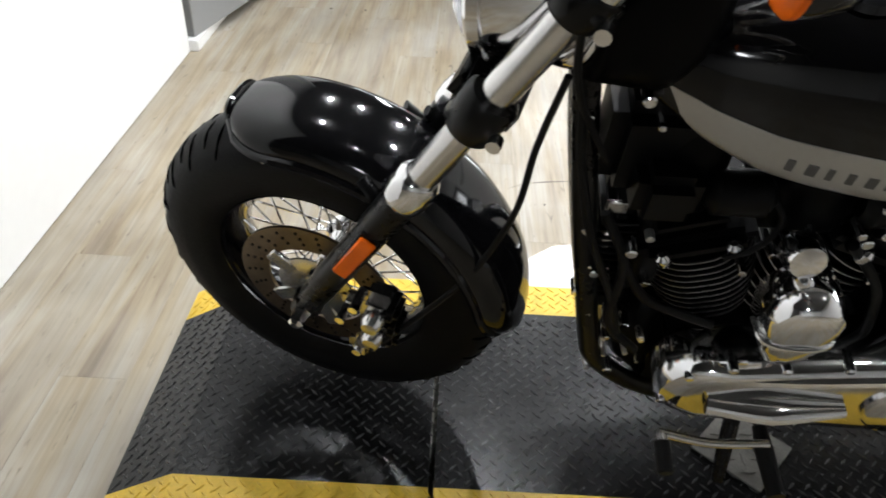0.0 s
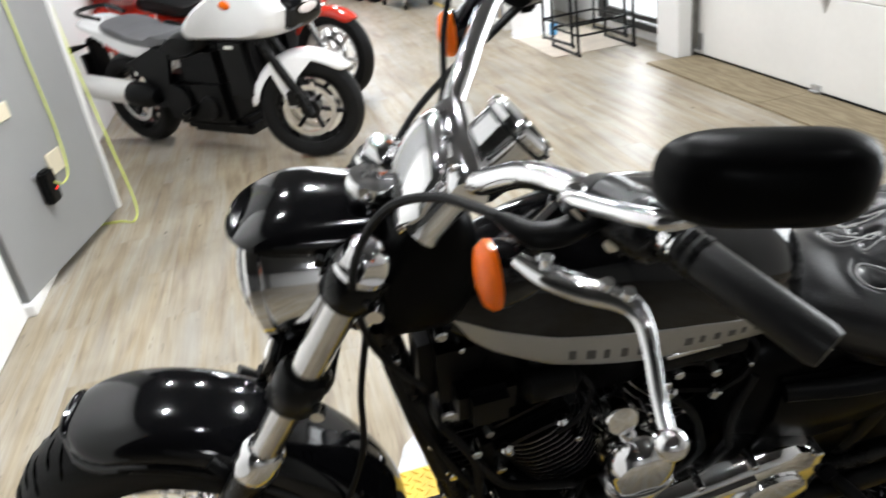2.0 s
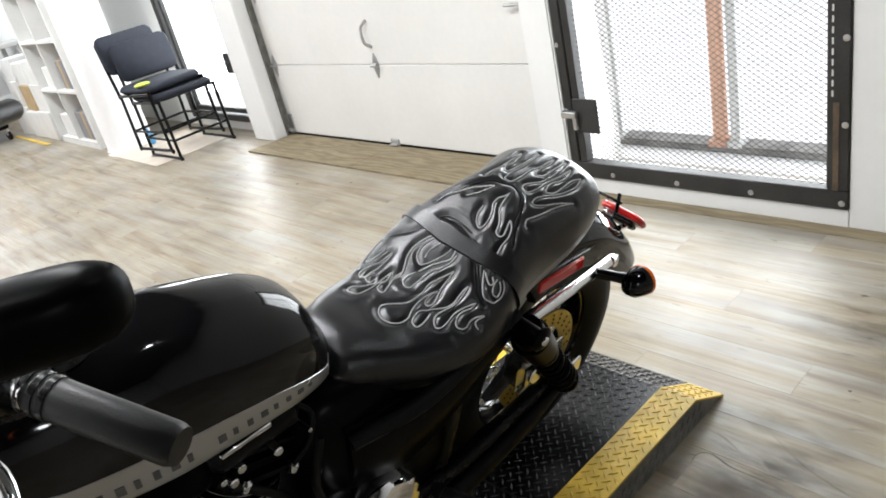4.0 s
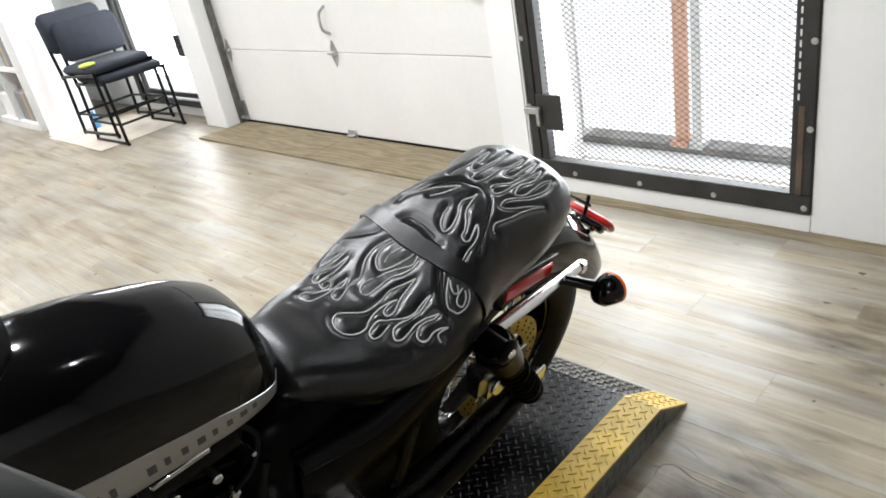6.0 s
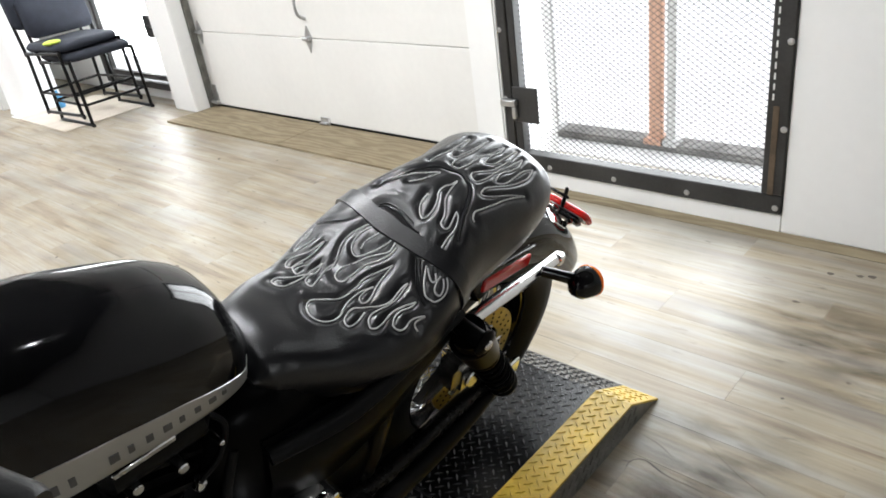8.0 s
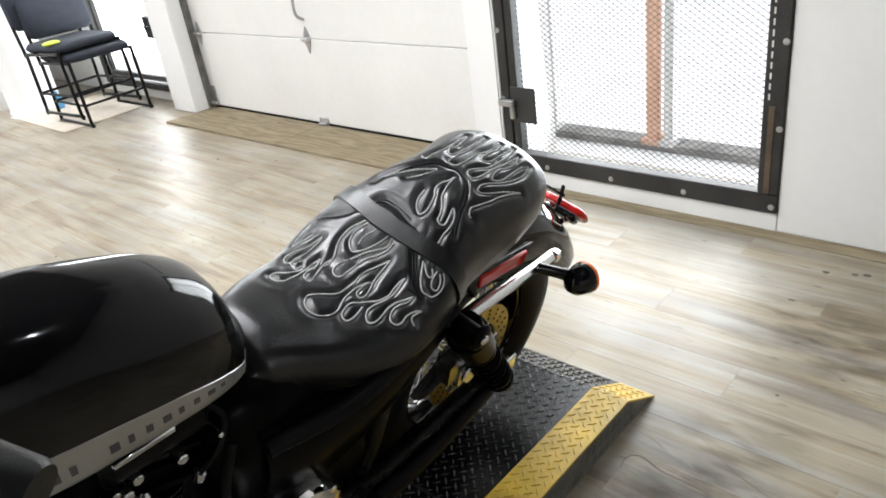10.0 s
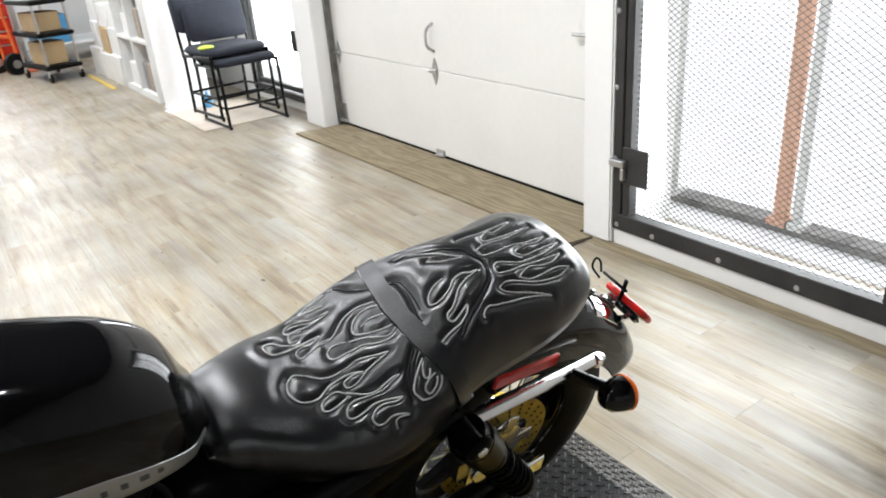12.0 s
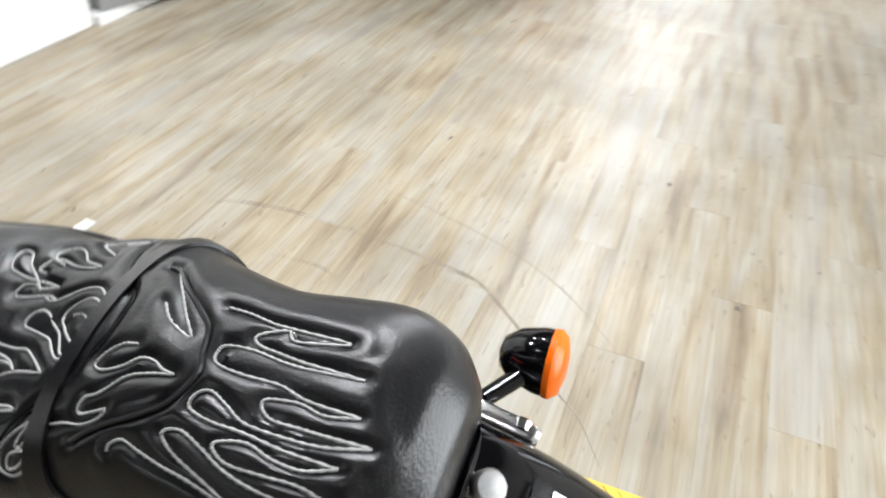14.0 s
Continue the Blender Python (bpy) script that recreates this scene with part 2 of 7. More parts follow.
CEIL = mat("dark_ceiling_paint", (0.06, 0.06, 0.06), 0.7, 0.0, 0.03, 2)
DARKWALL = mat("dark_grey_wall_paint", (0.14, 0.14, 0.14), 0.7, 0.0, 0.1, 2)
PAVING = mat("pale_yard_concrete", (0.80, 0.80, 0.79), 0.85, 0.0, 0.10, 3, bump=0.2, bump_scale=40)
DIRTY = mat("dirty_grey_concrete", (0.17, 0.165, 0.155), 0.85, 0.0, 0.55, 9, bump=0.3, bump_scale=50)
RUST = mat("rusty_brown_steel", (0.11, 0.078, 0.050), 0.6, 0.2, 0.5, 14)
CONCRETE = mat("grey_concrete", (0.42, 0.41, 0.39), 0.8, 0.0, 0.15, 3, bump=0.2, bump_scale=40)
GATEIRON = mat("black_gate_iron", (0.035, 0.034, 0.033), 0.5, 0.3, 0.4, 7, bump=0.15, bump_scale=90)
ZINC = mat("galvanised_steel", (0.50, 0.50, 0.50), 0.38, 0.9, 0.2, 20)
TIMBER = mat("orange_brown_timber", (0.50, 0.29, 0.20), 0.6, 0.0, 0.25, 9, stretch=(8, 8, 1))
PLANK = plank_mat()
PLY = ply_mat()
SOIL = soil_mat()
CLOTH = mat("navy_cloth", (0.018, 0.022, 0.034), 0.85, 0.0, 0.3, 20, bump=0.2, bump_scale=700)
WHITEPAINT = mat("white_bike_paint", (0.80, 0.80, 0.80), 0.12, 0.0, 0.03, 3, coat=0.8)
REDPAINT = mat("red_bike_paint", (0.55, 0.03, 0.015), 0.12, 0.0, 0.1, 4, coat=0.8)
ORANGE = mat("orange_paint", (0.75, 0.13, 0.02), 0.35, 0.0, 0.15, 8)
CABLEG = mat("yellow_green_flex", (0.60, 0.66, 0.16), 0.45)
CREAM = mat("cream_plastic", (0.62, 0.56, 0.42), 0.45)
CARD = mat("white_box_card", (0.72, 0.72, 0.70), 0.6, 0.0, 0.08, 6)
TAN = mat("tan_box_card", (0.46, 0.33, 0.18), 0.75, 0.0, 0.12, 6)
GREYPLASTIC = mat("mid_grey_plastic", (0.20, 0.20, 0.21), 0.5)
LIME = mat("lime_cloth", (0.55, 0.66, 0.10), 0.8, 0.0, 0.15, 20)
BLUE = mat("blue_plastic", (0.08, 0.30, 0.55), 0.4)
CHIP = mat("worn_pale_floor", (0.55, 0.48, 0.40), 0.5, 0.0, 0.15, 7)
SCUFF = mat("grey_scuff", (0.12, 0.10, 0.082), 0.75, 0.0, 0.4, 18)
STAIN = mat("brown_scuff", (0.20, 0.165, 0.125), 0.6, 0.0, 0.4, 18)
GLASS = clear("window_glass")
MIRROR = mat("mirror_glass", (0.9, 0.9, 0.9), 0.02, 1.0, 0.0, 5, rough_vary=0.0)
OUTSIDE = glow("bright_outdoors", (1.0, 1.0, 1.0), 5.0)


# ---- mesh tools ----
class Geo:
    """Gathers points and faces of one mesh."""

    def __init__(self):
        self.v, self.f = [], []

    def add(self, verts, faces, m=None):
        o = len(self.v)
        self.v += [tuple(m @ Vector(p)) if m is not None else tuple(p) for p in verts]
        self.f += [tuple(i + o for i in q) for q in faces]
        return self

    def rings(self, rings, close=True, cap0=True, cap1=True):
        """Skins a row of rings of equal count."""
        n, verts, faces = len(rings[0]), [p for r in rings for p in r], []
        for a in range(len(rings) - 1):
            for i in range(n if close else n - 1):
                j = (i + 1) % n
                faces.append((a * n + i, a * n + j, a * n + n + j, a * n + n + i))
        if cap0:
            faces.append(tuple(range(n))[::-1])
        if cap1:
            faces.append(tuple((len(rings) - 1) * n + i for i in range(n)))
        return self.add(verts, faces)

    def tube(self, pts, r, seg=10, smooth=0, cap=True, flat=1.0):
        """A round bar through points; r a number or one a point; smooth: steps between points."""
        pts = [Vector(p) for p in pts]
        rr = list(r) if isinstance(r, (list, tuple)) else [r] * len(pts)
        if smooth:
            pts, rr = spline(pts, smooth), list(float(q) for q in np.interp(np.linspace(0, len(rr) - 1, (len(rr) - 1) * smooth + 1), range(len(rr)), rr))
        ring, up = [], None
        for i, p in enumerate(pts):
            d = (pts[min(i + 1, len(pts) - 1)] - pts[max(i - 1, 0)]).normalized()
            if up is None:
                up = Vector((0, 0, 1)) if abs(d.z) < 0.9 else Vector((1, 0, 0))
            up = (up - d * up.dot(d)).normalized()
            side = d.cross(up)
            ring.append([p + rr[i] * (side * math.cos(a) + up * flat * math.sin(a)) for a in np.linspace(0, 2 * math.pi, seg, endpoint=False)])
        return self.rings(ring, True, cap, cap)

    def cyl(self, a, b, r0, r1=None, seg=20, bevel=0.0):
        a, b = Vector(a), Vector(b)
        r1 = r0 if r1 is None else r1
        if not bevel:
            return self.tube([a, b], [r0, r1], seg)
        d = (b - a).normalized() * bevel
        return self.tube([a, a + d, b - d, b], [r0 - bevel, r0, r1, r1 - bevel], seg)

    def lathe(self, profile, seg=32, m=None):
        """Turns (radius, height) pairs round z."""
        ring = [[(r * math.cos(a), r * math.sin(a), h) for a in np.linspace(0, 2 * math.pi, seg, endpoint=False)] for r, h in profile]
        g = Geo().rings(ring)
        return self.add(g.v, g.f, m)

    def box(self, lo, hi, bevel=0.004, m=None):
        """A block with chamfered edges."""
        b = min(bevel, *[(h - l) * 0.45 for l, h in zip(lo, hi)])
        bm = bmesh.new()
        bmesh.ops.create_cube(bm, size=1)
        for v in bm.verts:
            v.co = [l + (c + 0.5) * (h - l) for c, l, h in zip(v.co, lo, hi)]
        if b > 0:
            bmesh.ops.bevel(bm, geom=list(bm.edges), offset=b, segments=2 if b > 0.006 else 1, affect="EDGES")
        bm.verts.ensure_lookup_table()
        self.add([v.co[:] for v in bm.verts], [[v.index for v in f.verts] for f in bm.faces], m)
        bm.free()
        return self

    def prism(self, outline, h0, h1, bevel=0.0, m=None):
        """An outline in x, y raised from h0 to h1."""
        if bevel:
            c = [sum(p[i] for p in outline) / len(outline) for i in (0, 1)]
            k = 1 - bevel / max(0.001, max(math.hypot(p[0] - c[0], p[1] - c[1]) for p in outline))
            small = [(c[0] + (p[0] - c[0]) * k, c[1] + (p[1] - c[1]) * k) for p in outline]
            lay = [[(*p, h0) for p in small], [(*p, h0 + bevel) for p in outline], [(*p, h1 - bevel) for p in outline], [(*p, h1) for p in small]]
        else:
            lay = [[(*p, h0) for p in outline], [(*p, h1) for p in outline]]
        g = Geo().rings(lay)
        return self.add(g.v, g.f, m)

    def ball(self, c, r, seg=16):
        rx, ry, rz = (r, r, r) if not isinstance(r, (tuple, list)) else r
        rows = [[(c[0] + rx * math.sin(t) * math.cos(a), c[1] + ry * math.sin(t) * math.sin(a), c[2] + rz * math.cos(t)) for a in np.linspace(0, 2 * math.pi, seg, endpoint=False)] for t in np.linspace(0.02, math.pi - 0.02, seg // 2 + 1)]
        return self.rings(rows)

    def mesh(self, name, material, smooth=40):
        me = bpy.data.meshes.new(name)
        me.from_pydata(self.v, [], self.f)
        bm = bmesh.new()
        bm.from_mesh(me)
        bmesh.ops.recalc_face_normals(bm, faces=bm.faces)
        bm.to_mesh(me)
        bm.free()
        if smooth:
            me.shade_smooth()
            me.set_sharp_from_angle(angle=radians(smooth))
        me.materials.append(material)
        return me


def spline(pts, steps):
    """Catmull-Rom through points."""
    P = [Vector(p) for p in pts]
    P = [P[0] * 2 - P[1]] + P + [P[-1] * 2 - P[-2]]
    out = []
    for i in range(1, len(P) - 2):
        a, b, c, d = P[i - 1:i + 3]
        for s in range(steps):
            t = s / steps
            out.append(0.5 * (2 * b + (c - a) * t + (2 * a - 5 * b + 4 * c - d) * t * t + (3 * b - a - 3 * c + d) * t ** 3))
    return out + [P[-2]]


def rounded(w, h, r, n=5):
    """A rounded rectangle's outline about the origin."""
    out = []
    for cx, cy, a0 in ((w / 2 - r, h / 2 - r, 0), (-w / 2 + r, h / 2 - r, 90), (-w / 2 + r, -h / 2 + r, 180), (w / 2 - r, -h / 2 + r, 270)):
        out += [(cx + r * math.cos(radians(a0 + 90 * i / n)), cy + r * math.sin(radians(a0 + 90 * i / n))) for i in range(n + 1)]
    return out


def part(name, geo, material, parent, label="", m=None, smooth=40):
    if m is not None:
        geo = Geo().add(geo.v, geo.f, m)
    ob = new(name, geo.mesh(name, material, smooth))
    ob.parent = parent
    if label:
        ob["label"] = label
    return ob


def thing(name, label, category, m=None, group="", kind=""):
    ob = new(name)
    if m is not None:
        ob.matrix_world = m
    return tagged(ob, label, category, group, kind)


def solid(name, geo, material, label="", category="", kind="structure", group="", smooth=40):
    """A thing or a piece of the setting that is one mesh."""
    return tagged(new(name, geo.mesh(name, material, smooth)), label, category, group, kind)

# ---- the room ----
H = 3.1
solid("floor", Geo().box((-4.2, -6.0, -0.12), (3.75, 13.2, -0.006), 0), CONCRETE, "wood-look vinyl plank floor over a slab", "floor")
solid("ceiling", Geo().box((-4.2, -6.0, H), (3.75, 13.2, H + 0.1), 0), CEIL, "plain dark ceiling", "ceiling")
solid("wall_south", Geo().box((-4.2, -6.2, -0.1), (3.75, -6.0, H + 0.1), 0), WALL, "white painted wall across the room", "wall")
solid("wall_west", Geo().box((-4.4, -6.0, -0.1), (-4.2, 13.2, H + 0.1), 0), DARKWALL, "dark wall that closes the room", "wall")
north = Geo().box((-4.2, 13.2, -0.1), (0.2, 13.4, H + 0.1), 0).box((2.6, 13.2, -0.1), (3.75, 13.4, H + 0.1), 0)
north.box((0.2, 13.2, -0.1), (2.6, 13.4, 1.0), 0).box((0.2, 13.2, 2.9), (2.6, 13.4, H + 0.1), 0)
solid("wall_north", north, WALL, "white painted wall round a wide window", "wall")
win = thing("window_1", "wide white-framed shop window with bright daylight", "window", kind="structure")
for a, b in (((0.2, 13.22, 1.0), (2.6, 13.28, 1.05)), ((0.2, 13.22, 2.85), (2.6, 13.28, 2.9)), ((0.2, 13.22, 1.051), (0.25, 13.28, 2.849)), ((2.55, 13.22, 1.051), (2.6, 13.28, 2.849)), ((1.38, 13.22, 1.051), (1.42, 13.28, 2.849))):
    part("window_frame", Geo().box(a, b, 0.004), WALL, win)
for a, b in ((0.251, 1.379), (1.421, 2.549)):
    part("pane", Geo().box((a, 13.246, 1.052), (b, 13.252, 2.848), 0), GLASS, win).visible_shadow = False
solid("wall_west_near", Geo().box((-1.2, 0.55, 0), (-0.65, 3.335, H), 0.006), WALL, "glossy white painted wall end with a sharp corner", "wall")
solid("wall_west_far", Geo().box((-4.2, 4.30, 0), (-0.79, 13.2, H), 0.004), WALL, "white painted wall behind the parked motorcycles", "wall")
solid("wall_west_recess", Geo().box((-4.2, 3.34, 0), (-0.70, 4.295, H), 0), GREYWALL, "recess wall with its shade put into the grey", "wall")
solid("baseboard", Geo().box((-0.72, 3.34, 0.0), (-0.615, 4.22, 0.05), 0.004), WALL, "white base strip below the grey partition", "baseboard")
# grey partition with outlets, hung a hand above the floor and set at a slight angle
pa = math.atan2(0.22, 0.95)
PANEL = Matrix.Translation((-0.635, 3.37, 0.05)) @ pose(0, 0, 0, 0, 0, -math.degrees(pa))
partition = solid("partition", Geo().box((-0.10, 0, 0), (0, 0.97, H - 0.07), 0.004, PANEL), GREYWALL, "pale grey partition panel with outlets and flexes", "wall")
solid("trim", Geo().box((-0.11, 0.972, 0), (0.012, 1.0, H - 0.07), 0.004, PANEL), WALL, "white edge strip of the partition", "trim")


def wall_box(lo, hi):
    return Geo().box(lo, hi, 0.004)


GY0, GY1, GZ0, GZ1 = 1.165, 2.385, 0.075, 2.25  # gate opening
WX = 3.335
east = wall_box((WX, -6.0, 0), (WX + 0.22, GY0, H))
east.box((WX, GY0, 0), (WX + 0.22, GY1, GZ0 - 0.004), 0.003)
east.box((WX, GY0, GZ1), (WX + 0.22, GY1, H), 0.003)
solid("wall_east", east, WALL, "white painted wall round the steel gate", "wall")
solid("wall_pier", Geo().box((WX - 0.02, GY1 + 0.004, 0), (WX + 0.40, 2.555, H), 0.008), WALL, "white painted pier between gate and garage door", "wall")
solid("wall_lintel", Geo().box((3.40, 2.559, 2.18), (3.735, 5.246, H), 0.004), WALL, "white wall above the garage door", "wall")
solid("wall_column", Geo().box((3.385, 5.25, 0), (3.735, 5.56, H), 0.008), WALL, "white painted column beside the garage door", "wall")
DY0, DY1 = 5.66, 6.85
far = Geo().box((3.53, 5.564, 0), (3.735, DY0, H), 0.003)
far.box((3.53, DY0, 0), (3.735, DY1, 0.08), 0.003).box((3.53, DY0, 2.2), (3.735, DY1, H), 0.003).box((3.53, DY1, 0), (3.735, 13.2, H), 0.003)
solid("wall_east_far", far, WALL, "white painted wall round the glazed door", "wall")
# outdoors
solid("ground", Geo().box((3.756, -6, -0.3), (40, 22, -0.06), 0), PAVING, "pale concrete yard outside the gate", "ground")
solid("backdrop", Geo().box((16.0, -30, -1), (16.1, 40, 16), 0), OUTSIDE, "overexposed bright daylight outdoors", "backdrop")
solid("ledge", Geo().box((4.035, 0.4, -0.06), (4.175, 3.4, -0.022), 0.01), DIRTY, "low dirty concrete ledge outside the gate", "ledge")


def outdoor_post(x, y, w, material, label):
    g = Geo().box((x, y - w / 2, -0.05), (x + w * 0.5, y + w / 2, 2.8), 0.006)
    g.box((x - 0.02, y - w / 2 - 0.02, -0.05), (x + w + 0.02, y + w / 2 + 0.02, 0.0), 0.004)
    return solid("outdoor_post", g, material, label, "post", "", "posts outside the gate")


GREYPOST = mat("weathered_grey_post", (0.50, 0.50, 0.49), 0.6, 0.0, 0.2, 9, stretch=(8, 8, 1))
outdoor_post(4.06, 2.035, 0.070, TIMBER, "orange-brown timber post on the concrete ledge")
outdoor_post(4.06, 1.955, 0.045, GREYPOST, "thin grey post beside the timber post")
outdoor_post(4.06, 2.640, 0.050, GREYPOST, "thin grey post at the ledge's end")


# ---- steel gate ----
def strands(y0, y1, z0, z1, x, dy, dz, t):
    """Crossing flat strips of a diamond mesh, clipped to the frame, one by one."""
    slope, reach = dz / dy, int((z1 - z0) / dz) + int((y1 - y0) / dy) + 2
    for sgn in (1, -1):
        for k in range(-reach, reach):
            c = z0 + k * dz
            y_lo, y_hi = sorted((y0 + (z0 - c) / (sgn * slope), y0 + (z1 - c) / (sgn * slope)))
            ya, yb = max(y0, y_lo), min(y1, y_hi)
            if yb - ya < 0.01:
                continue
            za, zb = c + sgn * slope * (ya - y0), c + sgn * slope * (yb - y0)
            n = Vector((0, -(zb - za), yb - ya)).normalized() * t
            q = [(ya - n.y, za - n.z), (yb - n.y, zb - n.z), (yb + n.y, zb + n.z), (ya + n.y, za + n.z)]
            xo = 0.0009
            yield Geo().add([(x - xo, *p) for p in q] + [(x + xo, *p) for p in q], [(0, 1, 2, 3), (7, 6, 5, 4), (0, 4, 5, 1), (3, 2, 6, 7)])


gate = thing("steel_gate", "black steel security gate with diamond mesh", "gate", kind="structure")
fw = 0.075
for strand in strands(GY0 + fw, GY1 - fw, GZ0 + fw, GZ1 - fw, WX + 0.03, 0.034, 0.023, 0.0010):
    part("mesh_strand", strand, GATEIRON, gate, smooth=0)
part("bottom_rail", Geo().box((WX - 0.012, GY0, GZ0), (WX + 0.05, GY1, GZ0 + fw), 0.004), GATEIRON, gate)
part("top_rail", Geo().box((WX - 0.012, GY0, GZ1 - fw), (WX + 0.05, GY1, GZ1), 0.004), GATEIRON, gate)
part("hinge_stile", Geo().box((WX - 0.012, GY0, GZ0 + fw), (WX + 0.05, GY0 + fw, GZ1 - fw), 0.004), GATEIRON, gate)
part("lock_stile", Geo().box((WX - 0.012, GY1 - fw * 0.62, GZ0 + fw), (WX + 0.05, GY1, GZ1 - fw), 0.004).box((WX - 0.006, GY1 - fw * 1.15, GZ0 + fw), (WX + 0.045, GY1 - fw * 0.66, GZ1 - fw), 0.003), GATEIRON, gate)
for hz in np.arange(0.50, GZ1 - 0.1, 0.036):
    part("slot", Geo().box((WX - 0.014, GY0 + fw * 0.70, hz), (WX - 0.010, GY0 + fw * 0.78, hz + 0.022), 0.001), CARD, gate, "pale slot", smooth=0)
part("rust_strip", Geo().box((WX - 0.015, GY0 + fw * 0.42, GZ0 + fw), (WX - 0.0125, GY0 + fw * 0.70, 0.48), 0.001), RUST, gate, "rusty brown strip on the hinge stile", smooth=0)
for ry in (GY0 + 0.02, 1.52, 1.84, 2.16, GY1 - 0.03):
    part("rivet", Geo().lathe([(0.001, -0.005), (0.011, -0.003), (0.012, 0.0)], 10, Matrix.Translation((WX - 0.014, ry, GZ0 + 0.026)) @ pose(0, 0, 0, 0, 90)), ZINC, gate)
for rz in (0.40, 0.70, 1.0, 1.3, 1.6, 1.9):
    for ry in (GY0 + 0.012, GY1 - 0.012):
        part("rivet", Geo().lathe([(0.001, -0.005), (0.011, -0.003), (0.012, 0.0)], 10, Matrix.Translation((WX - 0.014, ry, rz)) @ pose(0, 0, 0, 0, 90)), ZINC, gate)
for lz in (0.30, 1.06):
    part("lock_plate", Geo().box((WX - 0.022, 2.195, lz), (WX - 0.014, 2.330, lz + 0.16), 0.003), GATEIRON, gate)
    latch = part("latch", Geo().box((WX - 0.05, 2.300, lz + 0.075), (WX - 0.022, 2.380, lz + 0.105), 0.004).box((WX - 0.048, 2.300, lz + 0.02), (WX - 0.026, 2.320, lz + 0.075), 0.004), ZINC, gate, "bare steel latch bolt")

# ---- garage door ----
door = thing("garage_door", "cream sectional garage door with steel hinges, shut", "garage door", kind="structure")
DX, D0, D1 = 3.545, 2.595, 5.245
SEC = 0.525
for i in range(4):
    z0 = 0.022 + i * SEC
    g = Geo().box((DX, D0, z0 + 0.0015), (DX + 0.05, D1, z0 + SEC - 0.0015), 0.004)
    part("door_section", g, DOORPAINT, door)
part("bottom_seal", Geo().box((DX + 0.002, D0, 0.0), (DX + 0.04, D1, 0.022), 0.003), RUBBER, door, "black rubber bottom seal")
for i in (1, 2, 3):
    z = 0.022 + i * SEC
    for y in (D0 + 0.05, 3.99, D1 - 0.05):
        h = Geo().prism([(0, 0.075), (0.022, 0.03), (0.03, 0.0), (0.022, -0.03), (0, -0.085), (-0.022, -0.03), (-0.03, 0.0), (-0.022, 0.03)], 0, 0.006, 0.0, Matrix.Translation((DX - 0.001, y, z)) @ pose(0, 0, 0, 90, 0, -90))
        h.cyl((DX - 0.02, y - 0.03, z), (DX - 0.02, y + 0.03, z), 0.012, seg=10)
        part("hinge", h, ZINC, door)
pull = Geo().tube([(DX, 3.99, 0.66), (DX - 0.045, 3.99, 0.69), (DX - 0.055, 3.99, 0.74), (DX - 0.045, 3.99, 0.79), (DX, 3.99, 0.82)], 0.009, 8, 5)
part("pull_handle", pull, ZINC, door, "bent steel pull handle")
part("foot_bracket", Geo().box((DX - 0.012, 3.95, 0.0), (DX, 4.03, 0.06), 0.003).box((DX - 0.035, 3.955, 0.022), (DX - 0.010, 4.025, 0.03), 0.003), ZINC, door)
part("slide_lock", Geo().box((DX - 0.03, D0 + 0.05, 0.80), (DX, D0 + 0.13, 0.88), 0.004).cyl((DX - 0.035, D0 + 0.12, 0.85), (DX - 0.035, D0 + 0.22, 0.85), 0.009, seg=8), ZINC, door, "steel slide bolt lock")
for y, s in ((D0 + 0.03, 1), (D1 - 0.03, -1)):
    part("corner_bracket", Geo().box((DX - 0.008, y - 0.03, 0.02), (DX, y + 0.03, 0.17), 0.002).cyl((DX - 0.03, y - 0.05, 0.05), (DX - 0.03, y + 0.02, 0.05), 0.014, seg=10), ZINC, door)
    part("door_track", Geo().box((DX - 0.055, y - s * 0.033 - 0.006, 0.0), (DX - 0.002, y - s * 0.033 + 0.006, 2.15), 0.002).box((DX - 0.055, y - s * 0.033 - 0.02, 0.0), (DX - 0.048, y - s * 0.033 + 0.02, 2.15), 0.002), SKIRT, door, "dull steel vertical track")
ply = thing("plywood_threshold", "worn brown plywood strips before the garage door", "threshold")
for outline in ([(3.170, 2.50), (3.300, 2.48), (3.300, 2.56), (3.540, 2.58), (3.540, 4.018), (3.165, 4.018)], [(3.165, 4.022), (3.540, 4.022), (3.540, 5.238), (3.384, 5.244), (3.158, 5.290)]):
    part("plywood_sheet", Geo().prism(outline, 0.0015, 0.013), PLY, ply, smooth=20)
part("saw_edge", Geo().box((3.168, 2.478, 0.002), (3.302, 2.482, 0.012), 0.001), SCUFF, ply, "dark sawn edge")

solid("floor_edging", Geo().box((3.262, -2.0, 0.0005), (3.334, 2.475, 0.003), 0.001), PLY, "worn tan edging strip along the wall foot", "edging", "")

# ---- glazed door by the chairs ----
gd = thing("glazed_door", "black-framed glazed door with bright daylight behind", "door", kind="structure")
for a, b in (((3.50, DY0, 0.08), (3.57, DY0 + 0.06, 2.2)), ((3.50, DY1 - 0.06, 0.08), (3.57, DY1, 2.2)), ((3.50, DY0 + 0.06, 0.08), (3.57, DY1 - 0.06, 0.13)), ((3.50, DY0 + 0.06, 2.14), (3.57, DY1 - 0.06, 2.2))):
    part("door_frame", Geo().box(a, b, 0.004), GATEIRON, gd)
